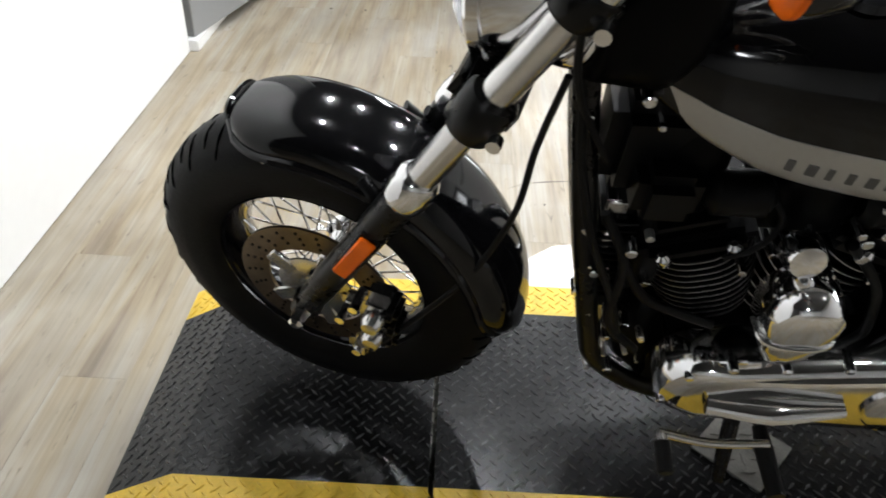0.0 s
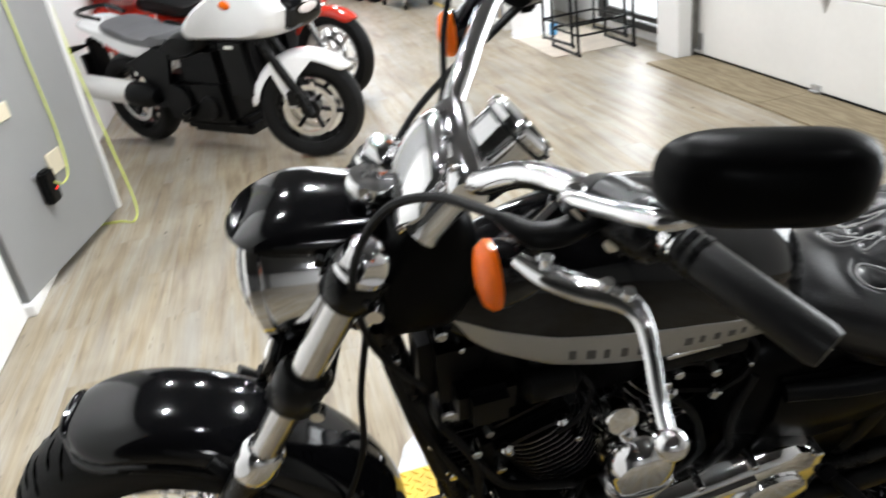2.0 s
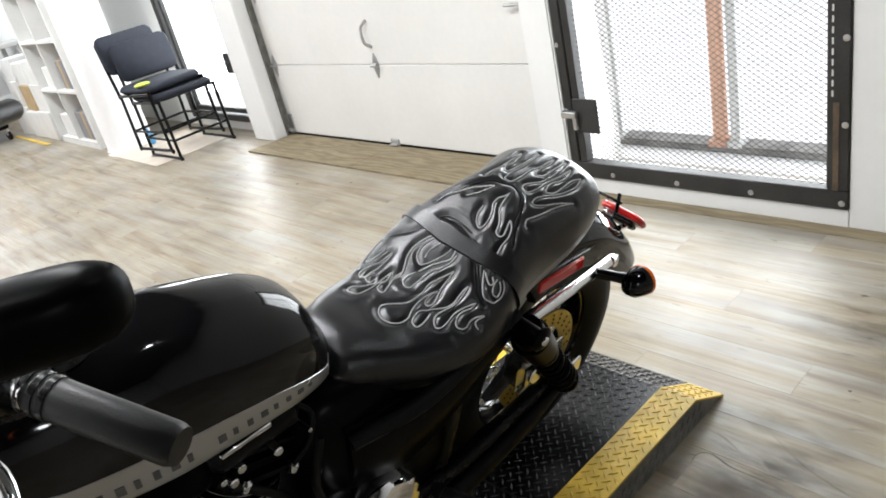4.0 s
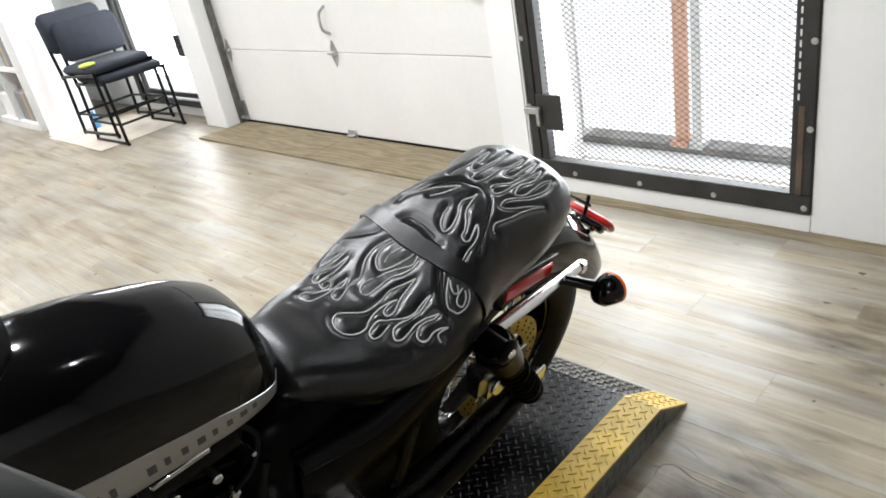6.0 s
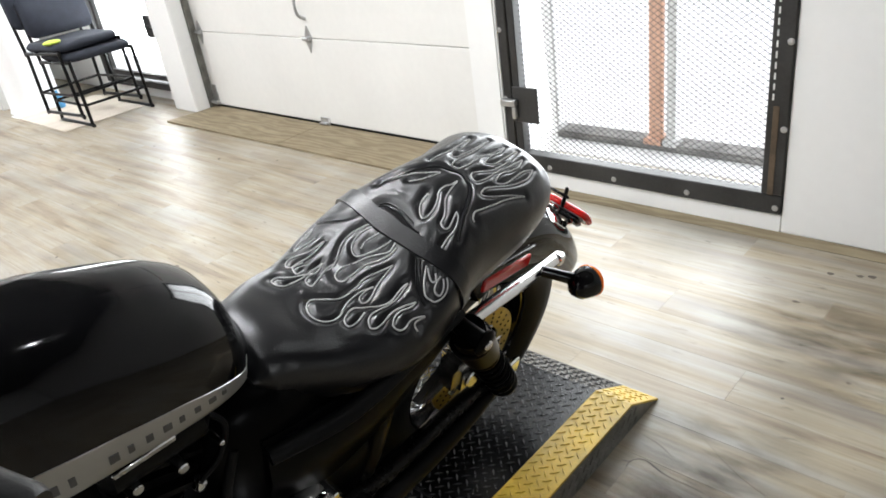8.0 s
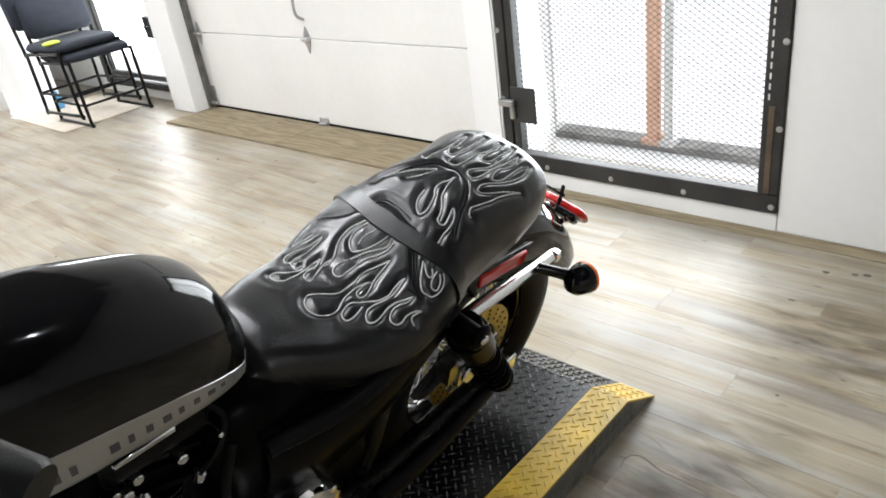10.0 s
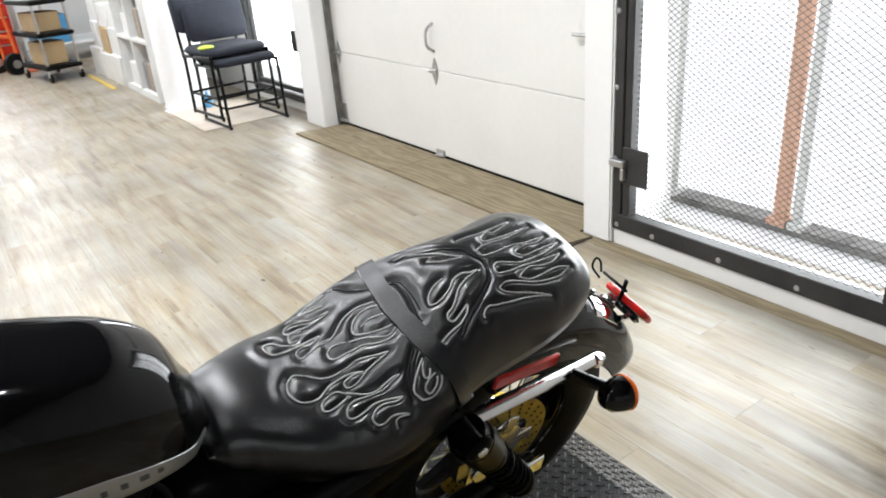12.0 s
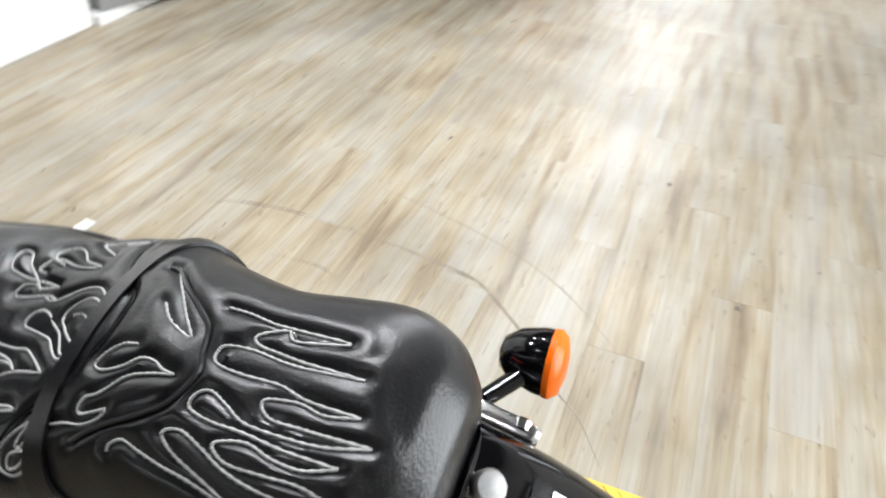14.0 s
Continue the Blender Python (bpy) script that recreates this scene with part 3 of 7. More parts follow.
for a, b in (((3.515, DY0 + 0.10, 0.15), (3.555, DY0 + 0.14, 2.1)), ((3.515, DY1 - 0.14, 0.15), (3.555, DY1 - 0.10, 2.1)), ((3.515, DY0 + 0.14, 0.15), (3.555, DY1 - 0.14, 0.19))):
    part("leaf_frame", Geo().box(a, b, 0.003), GATEIRON, gd)
part("lock_box", Geo().box((3.47, DY0 + 0.05, 0.50), (3.513, DY0 + 0.17, 0.66), 0.006).box((3.455, DY0 + 0.07, 0.57), (3.472, DY0 + 0.15, 0.59), 0.003), GATEIRON, gd, "black lock box with a steel bolt")
pane = part("pane", Geo().box((3.532, DY0 + 0.14, 0.19), (3.538, DY1 - 0.14, 2.1), 0), GLASS, gd)
pane.visible_shadow = False

# ---- turntable platform ----
DZ, PX0, PX1, PY0, PY1, RAMP = 0.085, -0.16, 2.262, 1.10, 1.80, 0.14
deck = thing("platform", "black diamond-plate motorcycle platform with yellow edges", "platform")


def deck_z(x):
    return 0.006 + (DZ - 0.006) * min(1.0, (x - PX0) / RAMP, (PX1 - x) / RAMP)


def deck_strip(x0, x1, y0, y1, top):
    """A stretch of plate between two x, bent down over the end ramps."""
    xs = sorted({x0, x1, *[x for x in (PX0 + RAMP, PX1 - RAMP) if x0 < x < x1]})
    ring = [[(x, y0, deck_z(x) - 0.006), (x, y1, deck_z(x) - 0.006), (x, y1, deck_z(x) + top), (x, y0, deck_z(x) + top)] for x in xs]
    return Geo().rings(ring)


SEAMS = [PX0, 0.455, 1.60, PX1]
for a, b in zip(SEAMS, SEAMS[1:]):
    a2, b2 = a + (0.005 if a > PX0 else 0), b - (0.005 if b < PX1 else 0)
    part("deck_plate", deck_strip(a2, b2, PY0 + 0.105, PY1 - 0.105, 0.0), DECK, deck, smooth=0)
    for y0, y1 in ((PY0, PY0 + 0.1045), (PY1 - 0.1045, PY1)):
        part("edge_stripe", deck_strip(a2, b2, y0, y1, 0.0), YELLOW, deck, "worn yellow painted edge stripe", smooth=0)
body = Geo()
for a, b in zip(SEAMS, SEAMS[1:]):
    a2, b2 = a + (0.006 if a > PX0 else 0.01), b - (0.006 if b < PX1 else 0.01)
    xs = sorted({a2, b2, *[x for x in (PX0 + RAMP, PX1 - RAMP) if a2 < x < b2]})
    body.rings([[(x, PY0 + 0.004, 0.0), (x, PY1 - 0.004, 0.0), (x, PY1 - 0.004, deck_z(x) - 0.007), (x, PY0 + 0.004, deck_z(x) - 0.007)] for x in xs])
part("skirt", body, SKIRT, deck, "dirty bare steel side skirt", smooth=0)


def treads(x0, x1, y0, y1, z_of, pitch=0.0215):
    """Raised bars in a basket weave at 45 degrees, each pointing at its neighbour's middle."""
    g, r = Geo(), math.sqrt(0.5)
    L, W = pitch * 0.60, pitch * 0.125
    reach = int((x1 - x0 + y1 - y0) / pitch) + 2
    for i in range(-reach, reach):
        for j in range(-reach, reach):
            x, y = x0 + (i - j) * pitch * r, y0 + (i + j) * pitch * r
            if not (x0 + L * r < x < x1 - L * r and y0 + L * r < y < y1 - L * r):
                continue
            c, s = (r, r) if (i + j) % 2 else (-r, r)
            z = z_of(x)
            dz = (z_of(x + 0.01) - z_of(x - 0.01)) / 0.02
            P = [(L, 0, 0), (0, W, 0), (-L, 0, 0), (0, -W, 0), (L * 0.62, 0, 0.0026), (0, W * 0.40, 0.0026), (-L * 0.62, 0, 0.0026), (0, -W * 0.40, 0.0026)]
            g.add([(x + c * p - s * q, y + s * p + c * q, z + dz * (c * p - s * q) + h) for p, q, h in P], [(4, 5, 6, 7), (0, 1, 5, 4), (1, 2, 6, 5), (2, 3, 7, 6), (3, 0, 4, 7)])
    return g


part("tread_pattern", treads(PX0, PX1, PY0 + 0.105, PY1 - 0.105, deck_z), DECKTREAD, deck, "raised diamond tread", smooth=0)["kind"] = "stuff"
for y0 in (PY0, PY1 - 0.1045):
    part("stripe_tread", treads(PX0, PX1, y0, y0 + 0.1045, deck_z), YELLOW, deck, "yellow raised diamond tread", smooth=0)["kind"] = "stuff"
skt = treads(PX0 + RAMP * 0.7, PX1 - RAMP * 0.7, 0.0, 0.075, lambda x: 0.0, 0.0215)
part("skirt_tread", Geo().add([(p[0], PY0 + 0.004 - p[2], p[1]) for p in skt.v], skt.f), SKIRT, deck, "bare raised diamond tread", smooth=0)["kind"] = "stuff"

# ---- the black cruiser ----
BIKE = pose(0, 1.46, DZ + 0.012, 19)
bike = thing("motorcycle", "black cruiser motorcycle with flame-stitched seat on its side stand", "motorcycle", BIKE)
RAKE, STEER, CANT = 27.5, -19.0, 2.9
KING = Vector((math.sin(radians(RAKE)), 0, math.cos(radians(RAKE))))
AXLE = Vector((0.259, 0.074, 0.331))
TF = Matrix.Translation(AXLE) @ pose(0, 0, 0, CANT) @ Matrix.Rotation(radians(STEER), 4, KING)
YAX = pose(0, 0, 0, 90)  # turns a lathe's z axis to -y


TYRE = mat("worn_tyre_rubber", (0.0045, 0.0045, 0.0047), 0.50, 0.0, 0.35, 10, bump=0.2, bump_scale=250, spec=0.11)
GROOVEBLACK = mat("black_groove", (0.0015, 0.0015, 0.0015), 0.9, 0.0, 0.2, 10, spec=0.0)


def tyre_geo(R, w, rim):
    h = R - rim
    prof = [(rim - 0.004, -w * 0.36), (rim + 0.012, -w * 0.44), (rim + h * 0.45, -w * 0.5), (R - h * 0.30, -w * 0.478), (R - 0.0205, -w * 0.38), (R - 0.004, -w * 0.19), (R, 0)]
    prof += [(r, -z) for r, z in prof[-2::-1]]
    rings = [[(r * math.cos(a), y, r * math.sin(a)) for a in np.linspace(0, 2 * math.pi, 72, endpoint=False)] for r, y in prof]
    return Geo().rings(rings, cap0=False, cap1=False)


def groove_geo(R, w, count):
    """Dark sipes running from the tread over the shoulders."""
    g = Geo()
    ys = [0.04, 0.12, 0.19, 0.28, 0.36, 0.43, 0.472]
    rs = [0.0, 0.0015, 0.004, 0.0095, 0.018, 0.0265, 0.0335]
    for i in range(count):
        for s in (-1, 1):
            a = 2 * math.pi * (i + (0.5 if s > 0 else 0)) / count
            last = 7 if i % 2 else 5
            pts = []
            for k in range(i % 2, last):
                b = a + 0.05 * k / 6 * (1 + 0.5 * (i % 2))
                pts.append(((R - rs[k] - 0.001) * math.cos(b), s * w * ys[k], (R - rs[k] - 0.001) * math.sin(b)))
            g.tube(pts, [0.0010] + [0.0024] * (len(pts) - 2) + [0.0012], 5)
    return g


def rim_geo(rim, w):
    prof = [(rim + 0.006, -w * 0.40), (rim + 0.006, -w * 0.36), (rim - 0.010, -w * 0.33), (rim - 0.026, -w * 0.16), (rim - 0.030, 0)]
    prof += [(r, -z) for r, z in prof[-2::-1]]
    prof += [(rim - 0.004, w * 0.38), (rim - 0.004, -w * 0.38)]
    rings = [[(r * math.cos(a), y, r * math.sin(a)) for a in np.linspace(0, 2 * math.pi, 64, endpoint=False)] for r, y in prof]
    return Geo().rings(rings, cap0=False, cap1=False)


def disc_geo(r0, r1, y, t=0.005, holes=0):
    g, n = Geo(), 60
    ring = [[(r * math.cos(a), yy, r * math.sin(a)) for a in np.linspace(0, 2 * math.pi, n, endpoint=False)] for r, yy in ((r1, y), (r1, y - t), (r0, y - t), (r0, y), (r1, y))]
    return g.rings(ring, cap0=False, cap1=False)


def holes_geo(r0, r1, y, n):
    g = Geo()
    for i in range(n):
        a = 2 * math.pi * i / n
        for k in range(3):
            r = r0 + (r1 - r0) * (0.25 + 0.25 * k)
            b = a + 0.035 * k
            g.cyl((r * math.cos(b), y + 0.001, r * math.sin(b)), (r * math.cos(b), y - 0.0065, r * math.sin(b)), 0.0032, seg=6)
    return g


def wheel(name, parent, m, R, w, rim, disc_mat, disc_r, label):
    wh = part(name, tyre_geo(R, w, rim), TYRE, parent, label, m)
    part("sipe_pattern", groove_geo(R, w, 52), GROOVEBLACK, wh, "", m, 0)["kind"] = "stuff"
    part("rim", rim_geo(rim, w), GLOSS, wh, "gloss black rim", m)
    part("hub", Geo().lathe([(0.012, -0.075), (0.038, -0.072), (0.040, -0.055), (0.026, -0.045), (0.024, 0.045), (0.040, 0.055), (0.038, 0.072), (0.012, 0.075)], 24, YAX), CHROME, wh, "chrome hub", m)
    for i in range(40):
        a = 2 * math.pi * i / 40
        s = 1 if i % 2 else -1
        b = a + (0.55 if (i // 2) % 2 else -0.55)
        sp = Geo().cyl((0.036 * math.cos(b), s * 0.05, 0.036 * math.sin(b)), ((rim - 0.024) * math.cos(a), s * 0.012, (rim - 0.024) * math.sin(a)), 0.0021, seg=6)
        part("spoke", sp, CHROME, wh, "", m)
    part("disc", disc_geo(disc_r * 0.64, disc_r, -0.062), disc_mat, wh, "drilled steel brake disc", m)
    part("hole_pattern", holes_geo(disc_r * 0.66, disc_r, -0.062, 22), ENGINE, wh, "", m)["kind"] = "stuff"
    car = Geo().lathe([(0.03, 0.058), (0.062, 0.058), (disc_r * 0.5, 0.066), (disc_r * 0.5, 0.070), (0.05, 0.073), (0.03, 0.073)], 28, YAX)
    for i in range(5):
        a = 2 * math.pi * i / 5
        car.box((0.045, -0.073, -0.016), (disc_r * 0.70, -0.063, 0.016), 0.003, Matrix.Rotation(a, 4, "Y"))
    part("disc_carrier", car, ALLOY, wh, "polished disc carrier", m)
    return wh


RF, RR = 0.318, 0.318
wheel("front_wheel", bike, TF, RF, 0.135, 0.197, BRONZE, 0.142, "front tyre with black spoked rim")
RAXLE = Vector((1.770, 0.0, 0.318))
wheel("rear_wheel", bike, Matrix.Translation(RAXLE), RR, 0.155, 0.200, GOLD, 0.135, "rear tyre with black spoked rim")


def fender_size(u, half, drop, tip=0.13):
    """Half width and side depth along a blade that ends in rounded tips."""
    x = min(1.0, u / tip, (1 - u) / tip)
    fade = math.sqrt(max(0.0, 1 - (1 - x) ** 2))
    return half * (0.45 + 0.55 * fade), drop * (0.35 + 0.65 * fade)


def flared(a, flare):
    """How far a tail kicks out from the wheel's circle at angle a."""
    return flare * max(0.0, (48 - a) / 34) ** 1.4


def arc_fender(R, a0, a1, half, drop, n=40, tip=0.13, flare=0.0):
    """A blade over a wheel from angle a0 to a1 (0 rear, 90 up), with rounded shoulders, as a thin shell."""
    outer, inner = [], []
    for k in range(n + 1):
        u = k / n
        deg = a0 + (a1 - a0) * u
        a = radians(deg)
        hw, dr = fender_size(u, half, drop, tip)
        row = []
        for t in np.linspace(-1, 1, 25):
            b = t * math.pi * 0.5
            y = hw * math.copysign(abs(math.sin(b)) ** 0.75, b)
            r = R + flared(deg, flare) - dr + dr * abs(math.cos(b)) ** 0.75
            row.append((r * math.cos(a), y, r * math.sin(a)))
        outer.append(row)
        inner.append([(p[0] * (1 - 0.004 / R), p[1] * 0.965, p[2] * (1 - 0.004 / R)) for p in row][::-1])
    return Geo().rings([o + i for o, i in zip(outer, inner)])


fender = part("front_fender", arc_fender(RF + 0.034, 2, 112, 0.085, 0.050), GLOSS, bike, "gloss black front fender", TF)
lip = Geo()
edge = []
for u in np.linspace(0, 1, 41):
    hw, dr = fender_size(u, 0.085, 0.050)
    edge.append((radians(2 + 110 * u), hw, RF + 0.034 - dr))
side_l = [(r * math.cos(a), -y - 0.001, r * math.sin(a)) for a, y, r in edge]
side_r = [(r * math.cos(a), y + 0.001, r * math.sin(a)) for a, y, r in edge]
a, (hw, dr) = edge[-1][0], fender_size(1.0, 0.085, 0.050)
front = []
for b in np.linspace(-1.45, 1.45, 17):
    r = RF + 0.034 - dr + dr * math.cos(b) ** 0.75
    front.append((r * math.cos(a), hw * math.copysign(abs(math.sin(b)) ** 0.75, b), r * math.sin(a)))
part("fender_lip", lip.tube(side_l + front + side_r[::-1], 0.0075, 8), GLOSS, fender, "rolled fender lip", TF)
for s in (-1, 1):
    br = Geo().tube([(0.10, s * 0.084, 0.315), (0.125, s * 0.092, 0.285), (0.12, s * 0.098, 0.23)], 0.012, 8, 4, flat=0.5)
    br.tube([(0.135, s * 0.080, 0.320), (0.140, s * 0.090, 0.290), (0.125, s * 0.096, 0.25)], 0.010, 8, 4, flat=0.5)
    part("fender_bracket", br, SATIN, fender, "", TF)


def at_s(s, y, f=0.0):
    """A point on the fork: s along it, y across, f forward of it."""
    return (KING.x * s - f * KING.z, y, KING.z * s + f * KING.x)


fork = part("front_fork", Geo().cyl(at_s(0.36, 0), at_s(0.365, 0), 0.004), SATIN, bike, "", TF)
for s in (-1, 1):
    y = 0.101 * s
    leg = Geo().tube([at_s(-0.035, y), at_s(-0.03, y), at_s(0.03, y), at_s(0.10, y), at_s(0.34, y), at_s(0.365, y)], [0.015, 0.021, 0.024, 0.0255, 0.027, 0.028], 20)
    leg.box((-0.02, y - 0.018, -0.028), (0.022, y + 0.018, 0.03), 0.008)
    part("slider", leg, SATIN, fork, "satin black lower fork slider", TF)
    col = Geo().tube([at_s(v, y) for v in (0.362, 0.366, 0.372, 0.395, 0.402, 0.412, 0.418)], [0.028, 0.032, 0.033, 0.033, 0.031, 0.030, 0.024], 24)
    part("seal_collar", col, CHROME, fork, "chrome fork seal collar", TF)
    part("fork_tube", Geo().cyl(at_s(0.40, y), at_s(0.775, y), 0.0212, seg=24), ALLOY, fork, "bright fork tube", TF)
    cap = Geo().tube([at_s(v, y) for v in (0.772, 0.775, 0.786, 0.800, 0.806)], [0.026, 0.029, 0.029, 0.024, 0.014], 6)
    cap.tube([at_s(v, y) for v in (0.768, 0.776)], 0.031, 24)
    part("fork_cap", cap, CHROME, fork, "chrome fork cap", TF)
nut = Geo().tube([(0, -0.155, 0), (0, -0.150, 0), (0, -0.136, 0), (0, -0.124, 0)], [0.008, 0.0135, 0.0135, 0.016], 6)
nut.cyl((0, -0.128, 0), (0, 0.14, 0), 0.011, seg=14)
part("axle", nut, CHROME, fork, "chrome axle nut", TF)
for s0, s1, rr in ((0.528, 0.590, 0.034), (0.722, 0.768, 0.033)):
    cl = Geo()
    for y in (-0.101, 0.101):
        cl.tube([at_s(s0, y), at_s(s0 + 0.006, y), at_s(s1 - 0.006, y), at_s(s1, y)], [rr - 0.005, rr, rr, rr - 0.005], 22)
    cl.box((-0.045, -0.10, s0 + 0.008), (0.040, 0.10, s1 - 0.008), 0.010, pose(0, 0, 0, 0, RAKE))
    tree = part("triple_clamp", cl, SATIN, fork, "black triple clamp", TF)
    for y in (-0.133, 0.133):
        part("pinch_bolt", Geo().cyl(at_s((s0 + s1) / 2, y * 0.93, -0.03), at_s((s0 + s1) / 2, y * 1.05, -0.03), 0.009, seg=10), CHROME, tree, "", TF)
refl = Geo().box((-0.012, -0.008, 0.17), (0.014, 0.0, 0.278), 0.003, Matrix.Translation((0.0, -0.128, 0)) @ pose(0, 0, 0, 0, RAKE))
part("amber_reflector", refl, AMBER, fork, "orange reflector on the fork slider", TF)
part("reflector_back", Geo().box((-0.015, 0.0, 0.165), (0.017, 0.006, 0.283), 0.002, Matrix.Translation((0.0, -0.128, 0)) @ pose(0, 0, 0, 0, RAKE)), SATIN, fork, "", TF)
# caliper behind the left slider
CAL = TF @ Matrix.Translation((0.050, 0, 0.048))
calp = part("brake_caliper", Geo().box((0.050, -0.125, -0.060), (0.118, -0.075, 0.050), 0.016).box((0.020, -0.120, -0.010), (0.062, -0.095, 0.030), 0.010), ALLOY, bike, "polished and black front brake caliper", CAL)
for cz in (-0.034, 0.010):
    part("piston_cover", Geo().lathe([(0.001, 0.030), (0.013, 0.029), (0.018, 0.022), (0.020, 0.0)], 20, Matrix.Translation((0.084, -0.124, cz)) @ pose(0, 0, 0, 90)), ALLOY, calp, "polished piston cover", CAL)
part("caliper_bridge", Geo().box((0.098, -0.140, -0.052), (0.122, -0.080, -0.030), 0.008).box((0.100, -0.140, -0.018), (0.126, -0.080, 0.004), 0.008).box((0.096, -0.138, 0.016), (0.122, -0.080, 0.038), 0.008), SATIN, calp, "black caliper bridge ribs", CAL)
part("caliper_cover", Geo().box((0.040, -0.148, -0.092), (0.086, -0.118, -0.044), 0.013), ALLOY, calp, "polished caliper end", CAL)
for bx, bz in ((0.034, 0.010), (0.060, -0.070), (0.058, 0.050)):
    part("caliper_bolt", Geo().cyl((bx, -0.154, bz), (bx, -0.110, bz), 0.008, seg=8), CHROME, calp, "", CAL)

# ---- headlamp ----
HL = Matrix.Translation((0.254, 0.0, 0.604)) @ pose(0, 0, 0, 0, -96) @ Matrix.Scale(1.14, 4)  # lamp looks along +z of this frame: forward
lamp = part("headlamp", Geo().lathe([(0.02, -0.12), (0.040, -0.115), (0.060, -0.085), (0.072, -0.04), (0.076, 0.0), (0.076, 0.010)], 36, HL), CHROME, bike, "chrome headlamp shell under a black visor", TF)
part("headlamp_rim", Geo().lathe([(0.076, 0.010), (0.081, 0.012), (0.081, 0.024), (0.074, 0.029), (0.070, 0.022)], 36, HL), CHROME, lamp, "chrome headlamp rim", TF)
part("headlamp_lens", Geo().lathe([(0.071, 0.022), (0.062, 0.038), (0.040, 0.051), (0.002, 0.056)], 32, HL), clear("headlamp_glass", (0.97, 0.98, 1.0)), lamp, "clear domed lens", TF)
part("headlamp_reflector", Geo().lathe([(0.069, 0.018), (0.052, -0.018), (0.026, -0.048), (0.002, -0.056)], 32, HL), MIRROR, lamp, "bright reflector bowl", TF)
vis = []
for k in range(27):
    u = (k / 26) ** 1.9
    x = 0.190 + 0.184 * u
    wd = 0.074 * (1 - (1 - min(1, u / 0.34)) ** 2.2) ** 0.5 * (1 - 0.35 * max(0, u - 0.45) ** 1.2) + 0.005
    top = 0.655 + 0.062 * (1 - (1 - min(1, u / 0.5)) ** 2.0) ** 0.6 + 0.006 * u
    vis.append([(x, wd * math.cos(a), (0.688 - 0.010 * u) + (top - 0.688) * max(0, math.sin(a)) ** 0.8 - 0.016 * max(0, -math.sin(a)) * (0.3 + u * 0.6)) for a in np.linspace(0, 2 * math.pi, 36, endpoint=False)])
part("visor", Geo().rings(vis), GLOSS, lamp, "gloss black headlamp visor", TF)
part("visor_bolt", Geo().lathe([(0.001, 0.012), (0.016, 0.010), (0.020, 0.0)], 16, Matrix.Translation((0.352, 0.0, 0.708))), CHROME, lamp, "", TF)
part("lamp_mount", Geo().tube([(0.32, -0.045, 0.555), (0.345, -0.06, 0.57), (0.37, -0.05, 0.61)], 0.014, 10, 4).tube([(0.28, 0, 0.55), (0.28, 0, 0.51), (0.25, 0, 0.45)], 0.014, 10, 4), CHROME, lamp, "chrome lamp bracket", TF)

# ---- handlebar and controls (bike axes) ----
bar = part("handlebar", Geo().tube([(0.712, 0.02, 1.098), (0.708, -0.055, 1.108), (0.742, -0.108, 1.150), (0.765, -0.164, 1.174), (0.778, -0.230, 1.202), (0.790, -0.290, 1.214)], 0.0135, 14, 6).tube([(0.712, 0.02, 1.098), (0.722, 0.055, 1.100), (0.732, 0.085, 1.111), (0.757, 0.122, 1.128), (0.784, 0.165, 1.140), (0.814, 0.208, 1.153), (0.846, 0.243, 1.153), (0.881, 0.270, 1.143), (0.924, 0.310, 1.126)], 0.0135, 14, 6), CHROME, bike, "chrome bent handlebar")
for y in (-0.045, 0.045):
    part("riser", Geo().tube([(0.662 + y * 0.2, y, 1.050), (0.672 + y * 0.2, y, 1.060), (0.700 + y * 0.2, y, 1.090), (0.708 + y * 0.2, y, 1.104)], [0.027, 0.024, 0.022, 0.019], 18, 4), CHROME, bar, "chrome handlebar riser")
cov = []
for k in range(13):
    u = k / 12
    y = -0.062 + 0.140 * u
    e = math.sqrt(max(0.0, 1 - abs(2 * u - 1) ** 4)) * 0.9 + 0.1
    cx, cz = 0.652 + 0.03 * u, 1.082 + 0.006 * u
    cov.append([(cx + e * (0.050 * math.cos(a) * 0.62 - 0.016 * math.sin(a) * 0.78), y, cz + e * (0.050 * math.cos(a) * 0.78 + 0.016 * math.sin(a) * 0.62)) for a in np.linspace(0, 2 * math.pi, 24, endpoint=False)])
part("riser_cover", Geo().rings(cov), CHROME, bar, "curved chrome riser cover")
part("bar_clamp", Geo().tube([(0.702, -0.068, 1.100), (0.704, -0.060, 1.100), (0.722, 0.066, 1.103), (0.723, 0.072, 1.103)], [0.019, 0.025, 0.025, 0.019], 18), CHROME, bar, "chrome handlebar clamp")
for y in (-0.045, 0.0, 0.045):
    part("clamp_bolt", Geo().cyl((0.700 + y * 0.15, y, 1.118), (0.698 + y * 0.15, y, 1.131), 0.006, seg=8), CHROME, bar)
for g0, g1 in (((0.788, -0.276, 1.212), (0.842, -0.388, 1.200)), ((0.912, 0.298, 1.131), (0.998, 0.370, 1.100))):
    a, b = Vector(g0), Vector(g1)
    d = (b - a).normalized()
    gr = part("grip", Geo().tube([a, a + d * 0.004, b - d * 0.006, b], [0.0140, 0.0160, 0.0160, 0.0140], 20), GRIP, bar, "black rubber grip")
    for k in range(3):
        part("grip_ring", Geo().tube([a + d * (0.004 + 0.009 * k), a + d * (0.009 + 0.009 * k)], 0.0170, 20), SATIN, gr)
